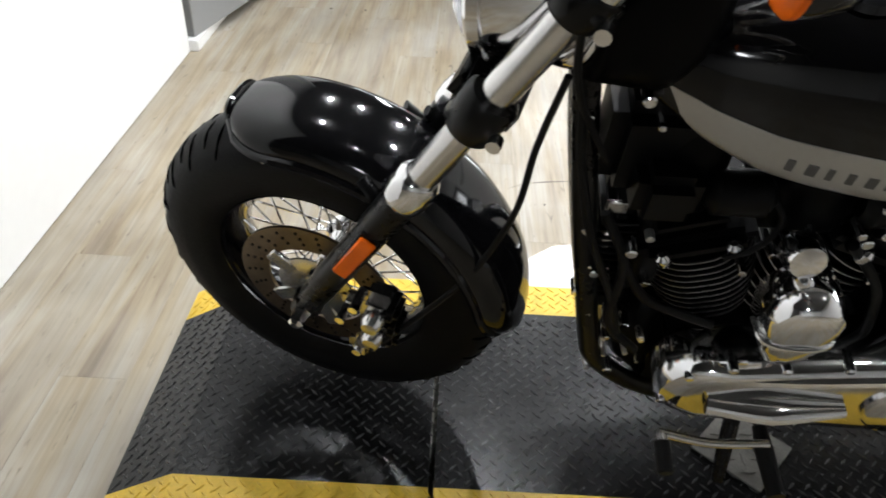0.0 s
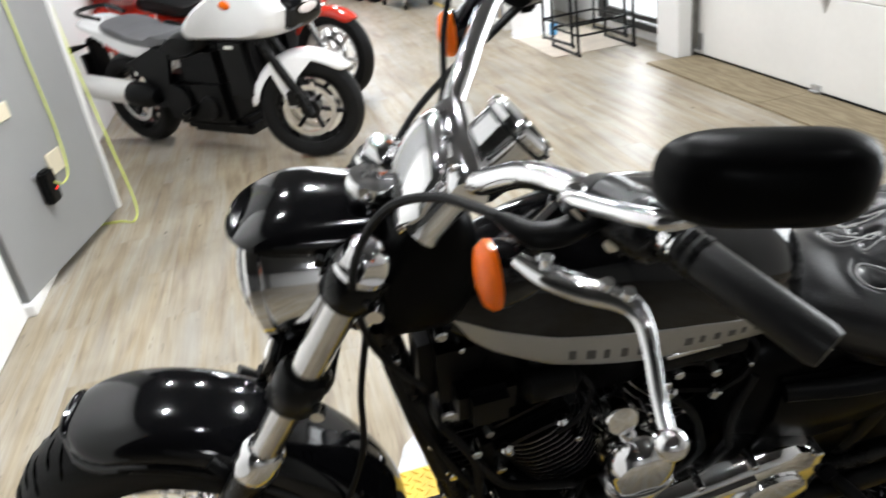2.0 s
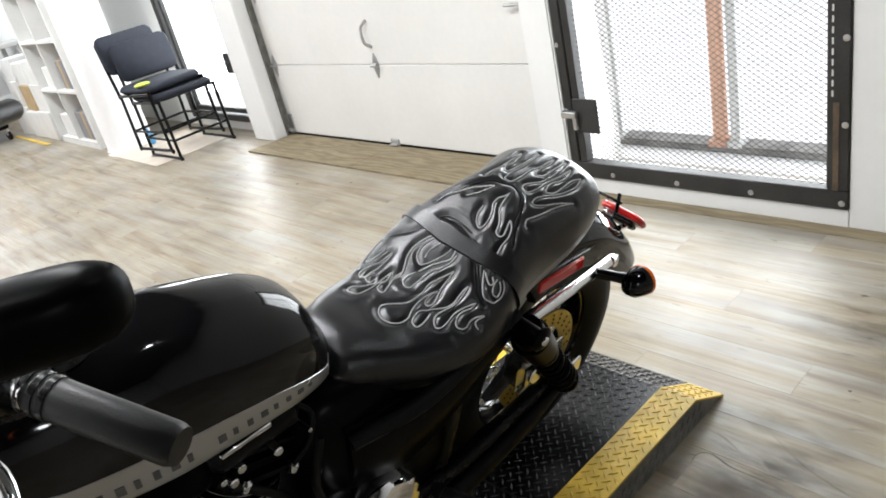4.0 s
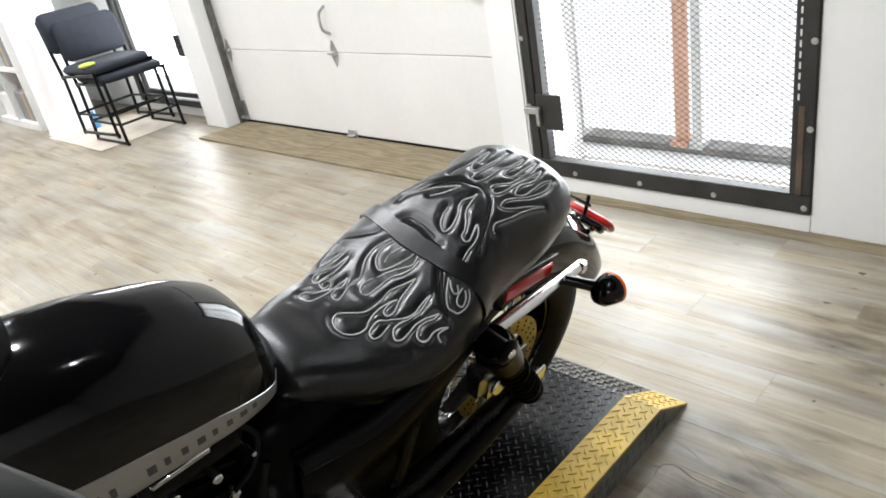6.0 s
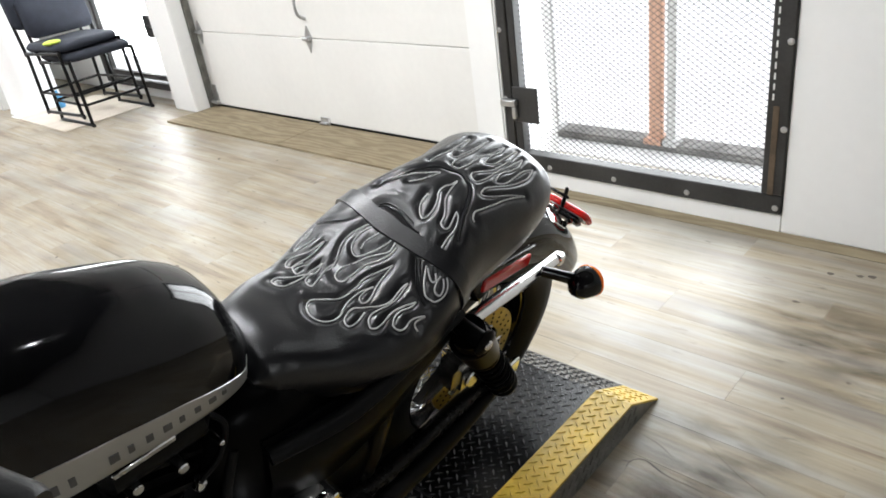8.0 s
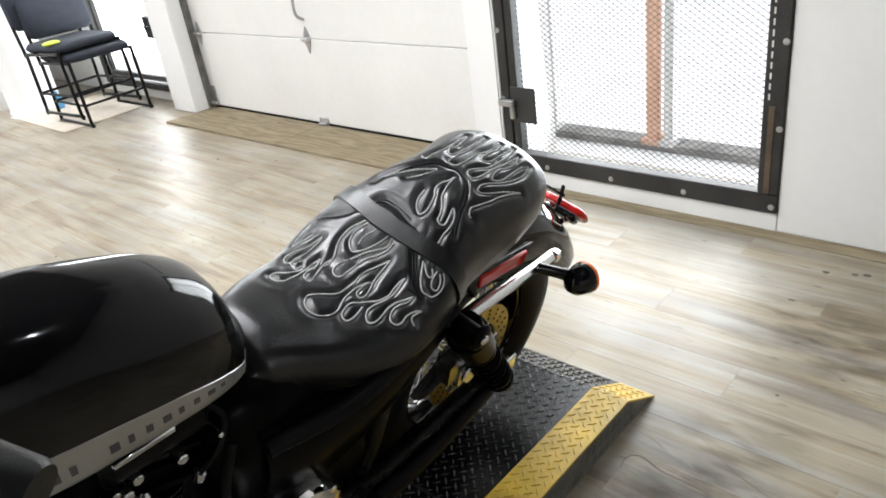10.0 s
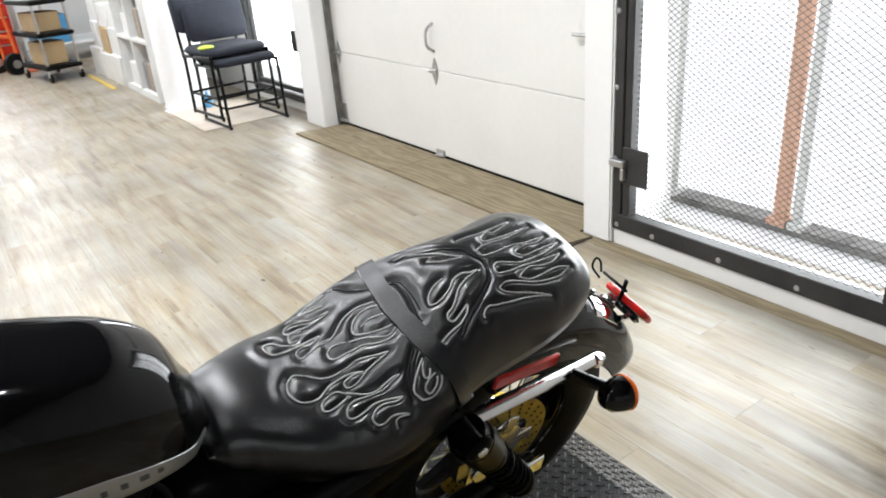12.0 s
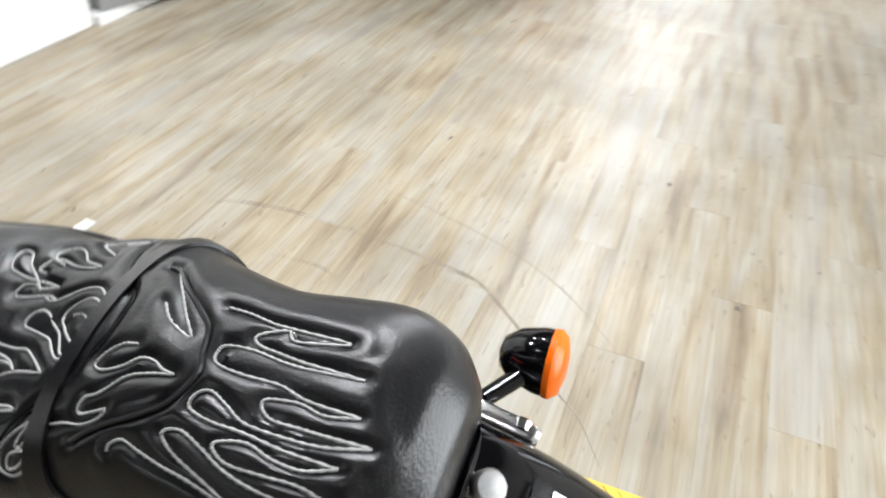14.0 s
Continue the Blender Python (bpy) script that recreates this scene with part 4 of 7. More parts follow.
sw = Geo().tube([(0.768, -0.208, 1.192), (0.771, -0.214, 1.194), (0.785, -0.266, 1.209), (0.787, -0.272, 1.211)], [0.020, 0.026, 0.026, 0.020], 18).box((-0.020, -0.020, -0.030), (0.016, 0.020, -0.010), 0.008, Matrix.Translation((0.777, -0.240, 1.203)) @ pose(0, 0, 0, 0, 0, -75))
part("switch_housing", sw, SATIN, bar, "black switch housing")
part("switch_button", Geo().box((0.752, -0.258, 1.186), (0.762, -0.246, 1.194), 0.003), CREAM, bar, "pale switch button")
perch = Geo().tube([(0.680, -0.212, 1.208), (0.688, -0.222, 1.206), (0.702, -0.236, 1.203), (0.724, -0.238, 1.202), (0.762, -0.224, 1.198)], [0.005, 0.008, 0.012, 0.012, 0.011], 14, 4, flat=0.75)
perch.tube([(0.768, -0.190, 1.186), (0.770, -0.196, 1.188), (0.775, -0.208, 1.192), (0.776, -0.212, 1.193)], [0.018, 0.021, 0.021, 0.018], 16)
part("clutch_perch", perch, PLASTIC, bar, "black clutch lever bracket")
part("perch_bolt", Geo().cyl((0.742, -0.214, 1.208), (0.741, -0.216, 1.222), 0.0075, seg=12, bevel=0.002), CHROME, bar, "chrome bracket bolt")
part("clutch_lever", Geo().tube([(0.686, -0.242, 1.188), (0.700, -0.264, 1.188), (0.720, -0.286, 1.190), (0.740, -0.304, 1.192), (0.747, -0.323, 1.190), (0.742, -0.350, 1.183), (0.735, -0.375, 1.177), (0.730, -0.400, 1.172)], [0.006, 0.0105, 0.0115, 0.0105, 0.0070, 0.0056, 0.0054, 0.0056], 14, 5, flat=0.75).ball((0.729, -0.405, 1.171), 0.0108, 16), CHROME, bar, "chrome clutch lever with ball end")
for cx, cy in ((0.701, -0.262), (0.732, -0.296), (0.742, -0.308)):
    part("lever_bolt", Geo().cyl((cx, cy, 1.190), (cx, cy, 1.205), 0.0048, seg=10), CHROME, bar)
part("clutch_cable", Geo().tube([(0.682, -0.214, 1.208), (0.668, -0.184, 1.197), (0.650, -0.147, 1.180), (0.618, -0.108, 1.146), (0.588, -0.088, 1.090), (0.572, -0.082, 1.020), (0.585, -0.07, 0.900), (0.640, -0.06, 0.780)], 0.0046, 8, 8), RUBBER, bar, "black clutch cable")
# right-hand controls
RES = Matrix.Translation((0.812, 0.262, 1.180)) @ pose(0, 0, 0, 8, 0, 30)
res = part("brake_reservoir", Geo().box((-0.029, -0.022, -0.034), (0.029, 0.026, 0.010), 0.009, RES), PLASTIC, bar, "black brake fluid reservoir")
part("reservoir_lid", Geo().box((-0.031, -0.024, 0.010), (0.031, 0.028, 0.017), 0.003, RES), PLASTIC, res)
part("sight_glass", Geo().cyl((-0.016, -0.021, -0.024), (-0.016, -0.029, -0.024), 0.011, seg=16), CHROME, res, "", RES)
part("throttle_housing", Geo().tube([(0.862, 0.252, 1.150), (0.866, 0.256, 1.149), (0.885, 0.275, 1.142), (0.912, 0.300, 1.130), (0.916, 0.303, 1.129)], [0.022, 0.031, 0.034, 0.030, 0.022], 18).box((0.868, 0.255, 1.100), (0.905, 0.292, 1.135), 0.010), SATIN, bar, "black throttle and switch housing")
for cable in ([(0.88, 0.268, 1.112), (0.830, 0.262, 1.075), (0.770, 0.245, 1.045), (0.690, 0.190, 1.005), (0.640, 0.110, 0.950), (0.66, 0.05, 0.89)], [(0.875, 0.275, 1.108), (0.825, 0.275, 1.062), (0.765, 0.255, 1.030), (0.685, 0.198, 0.990), (0.635, 0.120, 0.940), (0.67, 0.06, 0.88)], [(0.772, 0.240, 1.162), (0.758, 0.225, 1.11), (0.745, 0.190, 1.05), (0.70, 0.11, 0.99)]):
    part("control_cable", Geo().tube(cable, 0.0045, 8, 8), RUBBER, bar, "black control cable")


def indicator(name, c, out, along, label, k=1.0):
    """A bullet-shaped lamp: body along 'along', lens at its end."""
    m = Matrix.Translation(c) @ Vector(along).to_track_quat("Z", "Y").to_matrix().to_4x4() @ Matrix.Diagonal((k, k, k * 0.92, 1))
    b = part(name, Geo().lathe([(0.004, -0.060), (0.020, -0.055), (0.034, -0.035), (0.041, -0.005), (0.042, 0.010)], 28, m), GLOSS, bike, label)
    part("lens", Geo().lathe([(0.0425, 0.008), (0.043, 0.016), (0.036, 0.026), (0.018, 0.031), (0.001, 0.032)], 28, m), AMBER, b, "orange lens")
    part("stalk", Geo().tube([c, Vector(c) + Vector(out) * 0.5, Vector(c) + Vector(out)], [0.016, 0.012, 0.011], 12), GLOSS, b, "black stalk")
    return b


indicator("front_indicator", (0.684, -0.212, 1.143), (0.055, 0.010, 0.045), (-0.985, 0.05, 0.02), "black front indicator with orange lens", 0.70)
indicator("front_indicator", (0.780, 0.252, 1.097), (0.030, -0.02, 0.06), (-0.985, 0.00, 0.02), "black front indicator with orange lens", 0.70)
indicator("rear_indicator", (1.872, -0.222, 0.600), (-0.055, 0.075, 0.012), (0.97, -0.12, -0.05), "black rear indicator with orange lens", 0.78)
indicator("rear_indicator", (1.898, 0.205, 0.575), (-0.050, -0.075, 0.012), (0.97, 0.03, 0.05), "black rear indicator with orange lens")


def mirror_shell(center, wide, up, w, h):
    X, Z = Vector(wide).normalized(), Vector(up).normalized()
    Y = Z.cross(X)
    m = Matrix.Translation(center) @ Matrix((X, Y, Z)).transposed().to_4x4()
    out = [(w * math.copysign(abs(math.cos(a)) ** 0.55, math.cos(a)), h * math.copysign(abs(math.sin(a)) ** 0.7, math.sin(a))) for a in np.linspace(0, 2 * math.pi, 40, endpoint=False)]
    lay = [[(x * k, d, z * k) for x, z in out] for k, d in ((0.12, -0.0300), (0.35, -0.0290), (0.58, -0.0262), (0.76, -0.0215), (0.89, -0.0145), (0.97, -0.0050), (1.0, 0.004), (0.95, 0.008))]
    g = Geo().rings(lay)
    return Geo().add(g.v, g.f, m), Geo().add([tuple(p) for p in [(x * 0.93, 0.0095, z * 0.93) for x, z in out]], [tuple(range(40))], m)


for c, wide, up, stem in (((0.796, -0.335, 1.312), (0.95, -0.36, 0.05), (0.10, 0.28, 1), [(0.740, -0.232, 1.205), (0.722, -0.240, 1.236), (0.728, -0.282, 1.262), (0.736, -0.318, 1.283), (0.750, -0.333, 1.291), (0.795, -0.335, 1.303)]),
                          ((0.944, 0.352, 1.222), (-0.59, -0.75, 0.15), (-0.10, 0.25, 1), [(0.850, 0.262, 1.165), (0.865, 0.275, 1.190), (0.900, 0.315, 1.212), (0.935, 0.348, 1.220)])):
    shell, face = mirror_shell(c, wide, up, 0.062, 0.0285)
    mr = part("mirror", shell, MATTE, bike, "black rounded rear-view mirror")
    part("mirror_face", face, MIRROR, mr, "mirror glass", smooth=0)
    part("mirror_stem", Geo().tube(stem, 0.0065, 10, 5), CHROME, mr, "chrome mirror stem")
# speedometer
SP = Matrix.Translation((0.770, 0.006, 1.104)) @ Vector((0.77, 0.06, 0.62)).to_track_quat("Z", "Y").to_matrix().to_4x4()
sp = part("speedometer", Geo().lathe([(0.006, -0.076), (0.028, -0.073), (0.038, -0.062), (0.0405, -0.040), (0.0410, 0.012)], 40, SP), CHROME, bike, "chrome speedometer can")
part("speedometer_bezel", Geo().lathe([(0.0405, 0.010), (0.0445, 0.012), (0.0450, 0.019), (0.041, 0.024), (0.038, 0.020)], 40, SP), CHROME, sp, "chrome bezel")
part("bezel_gap", Geo().lathe([(0.0412, 0.006), (0.0418, 0.008), (0.0412, 0.010)], 40, SP), RUBBER, sp, "dark rubber seam")
part("speedometer_dial", Geo().lathe([(0.039, 0.018), (0.001, 0.019)], 28, SP), mat("dial_grey", (0.45, 0.45, 0.44), 0.3, 0.2), sp, "pale dial face")
part("ignition_cover", Geo().lathe([(0.022, -0.016), (0.028, 0.0), (0.025, 0.012), (0.012, 0.015), (0.010, 0.009), (0.001, 0.009)], 24, Matrix.Translation((0.615, 0.030, 1.058)) @ pose(0, 0, 0, 0, 20)), CHROME, bike, "chrome socket bolt before the riser")

# ---- tank ----
TX = [0.640, 0.680, 0.730, 0.800, 0.900, 0.990, 1.060, 1.120, 1.170, 1.205]
THW = [0.022, 0.050, 0.080, 0.104, 0.120, 0.121, 0.116, 0.105, 0.084, 0.042]
TTOP = [0.925, 0.948, 0.966, 0.982, 0.988, 0.972, 0.948, 0.924, 0.884, 0.800]
TBOT = [0.885, 0.858, 0.830, 0.802, 0.785, 0.776, 0.766, 0.752, 0.742, 0.748]


def along(xs, ys, x):
    """Smooth lookup in a table."""
    i = int(np.clip(np.searchsorted(xs, x) - 1, 0, len(xs) - 2))
    t = (x - xs[i]) / (xs[i + 1] - xs[i])
    p0, p1, p2, p3 = ys[max(i - 1, 0)], ys[i], ys[i + 1], ys[min(i + 2, len(ys) - 1)]
    return 0.5 * (2 * p1 + (p2 - p0) * t + (2 * p0 - 5 * p1 + 4 * p2 - p3) * t * t + (3 * p1 - p0 - 3 * p2 + p3) * t ** 3)


def tank_point(x, a, grow=0.0):
    """a: 0 at the left side's middle, 90 on top."""
    hw, top, bot = along(TX, THW, x) + grow, along(TX, TTOP, x) + grow, along(TX, TBOT, x) - grow
    waist = bot + (top - bot) * 0.20
    c, s = math.cos(radians(a)), math.sin(radians(a))
    y = -hw * math.copysign(abs(c) ** 0.80, c)
    z = waist + ((top - waist) * abs(s) ** 0.92 if s > 0 else -(waist - bot) * abs(s) ** 0.75)
    return (x, y, z)


tank_rings = [[tank_point(x, a) for a in np.linspace(0, 360, 64, endpoint=False)] for x in np.linspace(0.641, 1.204, 60)]
tank = part("fuel_tank", Geo().rings(tank_rings), GLOSS, bike, "gloss black fuel tank")


def band(side, lo, hi, x0, x1, grow, n=60):
    """A strip laid on the tank between two angle curves."""
    rows = []
    for x in np.linspace(x0, x1, n):
        u = (x - x0) / (x1 - x0)
        a0, a1 = lo(u), hi(u)
        row = [tank_point(x, a, grow) for a in np.linspace(a0, a1, 9)] + [tank_point(x, a, grow - 0.004) for a in np.linspace(a1, a0, 9)]
        rows.append([(p[0], p[1] * side, p[2]) for p in row])
    return Geo().rings(rows)


def band_hi(u):
    return np.interp(u, [0, 0.06, 0.2, 0.45, 0.75, 1.0], [14, 15, 14, 13.5, 10.5, 4])


def band_lo(u):
    return np.interp(u, [0, 0.06, 0.2, 0.45, 0.75, 1.0], [13, -14, -24, -24, -14, -4])


for side in (1, -1):
    part("silver_band", band(side, band_lo, band_hi, 0.684, 1.196, 0.0012), SILVER, tank, "silver painted band with brown outline")
    for i in range(15):
        if i == 6:
            continue
        u0 = 0.255 + i * 0.0425
        g = band(side, lambda u: 0.5 + 2.5 * (i / 15), lambda u: 5.5, 0.684 + 0.512 * u0, 0.684 + 0.512 * (u0 + (0.017, 0.022, 0.014)[i % 3]), 0.0022, 4)
        part("letter_bar", g, LETTER, tank, "small dark bar on the band")
part("filler_cap", Geo().lathe([(0.036, -0.01), (0.040, 0.004), (0.036, 0.012), (0.004, 0.015)], 28, Matrix.Translation((0.86, 0.0, 0.982))), GLOSS, tank, "black filler cap")

# ---- seat ----
SX = [1.190, 1.215, 1.250, 1.320, 1.400, 1.460, 1.510, 1.560, 1.610, 1.670, 1.740, 1.800, 1.845, 1.872, 1.886]
STOP = [0.728, 0.752, 0.757, 0.748, 0.753, 0.772, 0.798, 0.826, 0.845, 0.850, 0.847, 0.839, 0.822, 0.796, 0.752]
SHW = [0.070, 0.088, 0.106, 0.142, 0.168, 0.172, 0.164, 0.150, 0.142, 0.139, 0.136, 0.127, 0.111, 0.084, 0.038]
SBOT = [0.680, 0.655, 0.640, 0.628, 0.628, 0.636, 0.650, 0.660, 0.668, 0.674, 0.682, 0.690, 0.700, 0.712, 0.722]


# flame stitching on the seat, x and y in the bike's axes
F_P1 = [(1.652, 0.034), (1.674, 0.035), (1.697, 0.033), (1.726, 0.035), (1.769, 0.039), (1.725, 0.024), (1.713, 0.031), (1.692, 0.018), (1.696, 0.010), (1.717, 0.009), (1.743, 0.009), (1.793, 0.013)]
F_P2 = [(1.793, 0.013), (1.748, 0.005), (1.723, 0.003), (1.697, 0.004), (1.672, -0.000), (1.667, -0.007), (1.671, -0.017), (1.695, -0.019), (1.731, -0.016), (1.758, -0.020), (1.803, -0.017)]
F_P3 = [(1.803, -0.017), (1.775, -0.026), (1.753, -0.024), (1.727, -0.030), (1.725, -0.037), (1.737, -0.044), (1.764, -0.042), (1.785, -0.040), (1.820, -0.035)]
F_P4 = [(1.820, -0.035), (1.787, -0.048), (1.754, -0.053), (1.718, -0.054), (1.697, -0.046), (1.680, -0.040), (1.669, -0.046), (1.669, -0.058), (1.691, -0.062), (1.720, -0.061), (1.757, -0.062), (1.802, -0.059)]
F_P5 = [(1.802, -0.059), (1.776, -0.070), (1.750, -0.071), (1.727, -0.067), (1.705, -0.073), (1.701, -0.079), (1.717, -0.086), (1.748, -0.084), (1.778, -0.081), (1.803, -0.084)]
F_P6 = [(1.803, -0.084), (1.776, -0.094), (1.744, -0.095), (1.716, -0.091), (1.691, -0.082), (1.671, -0.076), (1.656, -0.080), (1.659, -0.087), (1.675, -0.095), (1.702, -0.103), (1.741, -0.115)]
F_P7 = [(1.741, -0.115), (1.713, -0.110), (1.685, -0.106), (1.662, -0.104), (1.637, -0.100), (1.621, -0.097), (1.610, -0.103), (1.609, -0.108)]
F_M1 = [(1.589, -0.021), (1.572, -0.023), (1.558, -0.032), (1.551, -0.045), (1.560, -0.050), (1.574, -0.048), (1.589, -0.042), (1.601, -0.033), (1.617, -0.032), (1.629, -0.037), (1.642, -0.038)]
F_M2 = [(1.642, -0.038), (1.617, -0.044), (1.598, -0.051), (1.585, -0.063), (1.574, -0.071), (1.563, -0.075), (1.560, -0.084), (1.566, -0.089), (1.580, -0.085), (1.594, -0.080), (1.587, -0.090), (1.572, -0.097), (1.552, -0.099), (1.534, -0.103)]
F_M3 = [(1.570, 0.066), (1.582, 0.053), (1.601, 0.034), (1.619, 0.015), (1.637, -0.004), (1.608, 0.006), (1.588, 0.023)]
F_A1 = [(1.387, 0.023), (1.370, 0.036), (1.351, 0.048), (1.340, 0.062), (1.327, 0.061), (1.327, 0.045), (1.335, 0.036), (1.350, 0.033), (1.366, 0.032), (1.388, 0.033), (1.407, 0.032)]
F_A2 = [(1.407, 0.032), (1.389, 0.025), (1.376, 0.027), (1.365, 0.024), (1.361, 0.015), (1.364, 0.008), (1.375, 0.010), (1.387, 0.014), (1.404, 0.019), (1.416, 0.017)]
F_A3 = [(1.390, 0.059), (1.371, 0.065), (1.368, 0.076), (1.382, 0.088), (1.398, 0.083), (1.412, 0.072), (1.428, 0.069), (1.441, 0.066), (1.423, 0.062), (1.401, 0.062), (1.385, 0.065), (1.371, 0.063), (1.365, 0.046), (1.377, 0.044)]
F_A4 = [(1.440, 0.087), (1.421, 0.094), (1.408, 0.104), (1.447, 0.118), (1.460, 0.117), (1.442, 0.109), (1.428, 0.112)]
F_B1 = [(1.501, 0.021), (1.485, 0.031), (1.472, 0.037), (1.456, 0.037), (1.442, 0.031), (1.432, 0.024), (1.421, 0.017), (1.409, 0.014), (1.400, 0.017)]
F_B2 = [(1.502, 0.012), (1.486, 0.021), (1.471, 0.024), (1.458, 0.019), (1.449, 0.007), (1.449, -0.003), (1.460, -0.012), (1.475, -0.021), (1.491, -0.028), (1.501, -0.028), (1.509, -0.025)]
F_B3 = [(1.507, -0.009), (1.490, -0.001), (1.475, 0.005), (1.462, 0.003)]
F_B4 = [(1.507, -0.030), (1.497, -0.038), (1.483, -0.040), (1.471, -0.030), (1.457, -0.018), (1.440, -0.010), (1.425, -0.001), (1.412, 0.002), (1.402, -0.003), (1.399, -0.013), (1.404, -0.020), (1.415, -0.021), (1.430, -0.023), (1.450, -0.027), (1.464, -0.037), (1.480, -0.045), (1.494, -0.045)]
F_C1 = [(1.471, -0.061), (1.459, -0.055), (1.442, -0.047), (1.428, -0.042), (1.412, -0.044), (1.401, -0.044), (1.385, -0.044), (1.372, -0.040), (1.359, -0.028), (1.346, -0.017), (1.337, -0.015), (1.326, -0.023), (1.320, -0.037), (1.322, -0.052), (1.331, -0.063), (1.343, -0.068)]
F_C2 = [(1.343, -0.068), (1.355, -0.067), (1.366, -0.061), (1.380, -0.056), (1.400, -0.054), (1.415, -0.057), (1.427, -0.064)]
F_C3 = [(1.427, -0.064), (1.418, -0.060), (1.406, -0.060), (1.397, -0.063), (1.395, -0.071), (1.402, -0.075), (1.412, -0.074), (1.432, -0.066), (1.451, -0.063), (1.471, -0.061)]
F_D1 = [(1.466, -0.100), (1.457, -0.098), (1.444, -0.099), (1.429, -0.101), (1.413, -0.096), (1.399, -0.085), (1.388, -0.078), (1.379, -0.070), (1.366, -0.071), (1.353, -0.077), (1.350, -0.088), (1.358, -0.092), (1.371, -0.091), (1.386, -0.087)]
F_D2 = [(1.466, -0.100), (1.454, -0.102), (1.436, -0.105), (1.419, -0.102), (1.403, -0.097), (1.391, -0.096), (1.381, -0.101), (1.375, -0.111), (1.381, -0.117), (1.391, -0.118), (1.402, -0.117), (1.415, -0.115), (1.430, -0.118), (1.444, -0.124), (1.455, -0.129)]
F_D3 = [(1.455, -0.129), (1.444, -0.129), (1.429, -0.123), (1.418, -0.122), (1.409, -0.126), (1.404, -0.133), (1.408, -0.141), (1.417, -0.144), (1.428, -0.142), (1.439, -0.144), (1.453, -0.151), (1.444, -0.149), (1.435, -0.148), (1.431, -0.152), (1.431, -0.158)]
F_S1 = [(1.503, -0.103), (1.493, -0.110), (1.481, -0.120), (1.472, -0.132), (1.475, -0.142), (1.480, -0.148), (1.493, -0.150), (1.504, -0.148), (1.512, -0.143), (1.516, -0.136)]
F_S2 = [(1.502, -0.107), (1.496, -0.116), (1.493, -0.124), (1.495, -0.128), (1.500, -0.128), (1.505, -0.121)]
F_S3 = [(1.509, -0.129), (1.498, -0.131), (1.490, -0.135), (1.487, -0.140), (1.491, -0.146), (1.500, -0.144), (1.506, -0.140), (1.510, -0.134)]
SEAM1 = [(1.501, -0.082), (1.487, -0.096), (1.471, -0.114), (1.464, -0.131), (1.463, -0.141)]
SEAM2 = [(1.503, -0.088), (1.488, -0.103), (1.476, -0.120), (1.468, -0.136)]
SEAM3 = [(1.474, 0.114), (1.482, 0.081), (1.494, 0.061), (1.505, 0.052)]
SEAM4 = [(1.526, 0.038), (1.535, 0.024), (1.537, 0.007), (1.537, -0.012), (1.533, -0.028), (1.530, -0.045), (1.531, -0.058)]
SEAM5 = [(1.533, 0.034), (1.541, 0.021), (1.542, -0.003), (1.540, -0.023), (1.537, -0.040)]
ARC_LINE = [(1.558, 0.066), (1.576, 0.061), (1.597, 0.045), (1.630, 0.023), (1.647, 0.009), (1.655, -0.013), (1.661, -0.030), (1.654, -0.051), (1.644, -0.065), (1.621, -0.080), (1.598, -0.091), (1.582, -0.100), (1.566, -0.111)]


def drawn(line):
    return [(p.x, p.y) for p in spline([(x, y, 0) for x, y in line], 7)]


ARC = drawn(ARC_LINE)
STITCH = [drawn(line) for line in (F_P1, F_P2, F_P3, F_P4, F_P5, F_P6, F_P7, F_M1, F_M2, F_M3, F_A1, F_A2, F_A3, F_A4, F_B1, F_B2, F_B3, F_B4, F_C1, F_C2, F_C3, F_D1, F_D2, F_D3, F_S1, F_S2, F_S3)]
SEAMS_ON = [drawn(line) for line in (SEAM1, SEAM2, SEAM3, SEAM4, SEAM5)]
GROOVE = np.array([p for line in STITCH + [ARC] + SEAMS_ON for p in line])
FARX = [1.19, 1.25, 1.30, 1.38, 1.46, 1.54, 1.60, 1.68, 1.73, 1.79, 1.84, 1.886]
FARK = [0.95, 0.95, 0.92, 0.80, 0.86, 0.92, 0.84, 0.78, 0.87, 1.00, 0.98, 0.80]


def far_side(x):
    """How much narrower the seat is on its right side."""
    return float(along(FARX, FARK, x))


def seat_xyz(x, a):
    hw, top, bot = along(SX, SHW, x), along(SX, STOP, x), along(SX, SBOT, x)
    c, s = math.cos(radians(a)), math.sin(radians(a))
    y = -hw * math.copysign(abs(c) ** 0.72, c)
    fall = 0.95 if y > 0 else 0.62
    if y > 0:
        y *= far_side(x)
    if s >= 0:
        crown = 0.010 * (y / max(hw, 0.01)) ** 2
        z = bot + 0.045 + (top - bot - 0.045) * abs(s) ** fall - crown * 0.3
    else:
        z = bot + 0.045 - 0.045 * abs(s) ** 0.5
        y *= 0.97
    return x, y, z


NA, NX = 260, 230
seat_v = np.array([seat_xyz(x, a) for x in np.linspace(1.1905, 1.8855, NX) for a in np.linspace(-90, 270, NA, endpoint=False)]).reshape(NX, NA, 3)
flat = seat_v.reshape(-1, 3)
dist = np.full(len(flat), 9.0)
for k in range(0, len(GROOVE), 40):
    q = GROOVE[k:k + 40]
    dist = np.minimum(dist, np.hypot(flat[:, None, 0] - q[None, :, 0], flat[:, None, 1] - q[None, :, 1]).min(1))
topside = flat[:, 2] > np.array([along(SX, SBOT, x) for x in np.linspace(1.1905, 1.8855, NX)]).repeat(NA) + 0.055
puff = np.where(topside, -0.0044 * np.exp(-(dist / 0.0055) ** 2) + 0.0022 * np.exp(-((dist - 0.014) / 0.009) ** 2), 0)
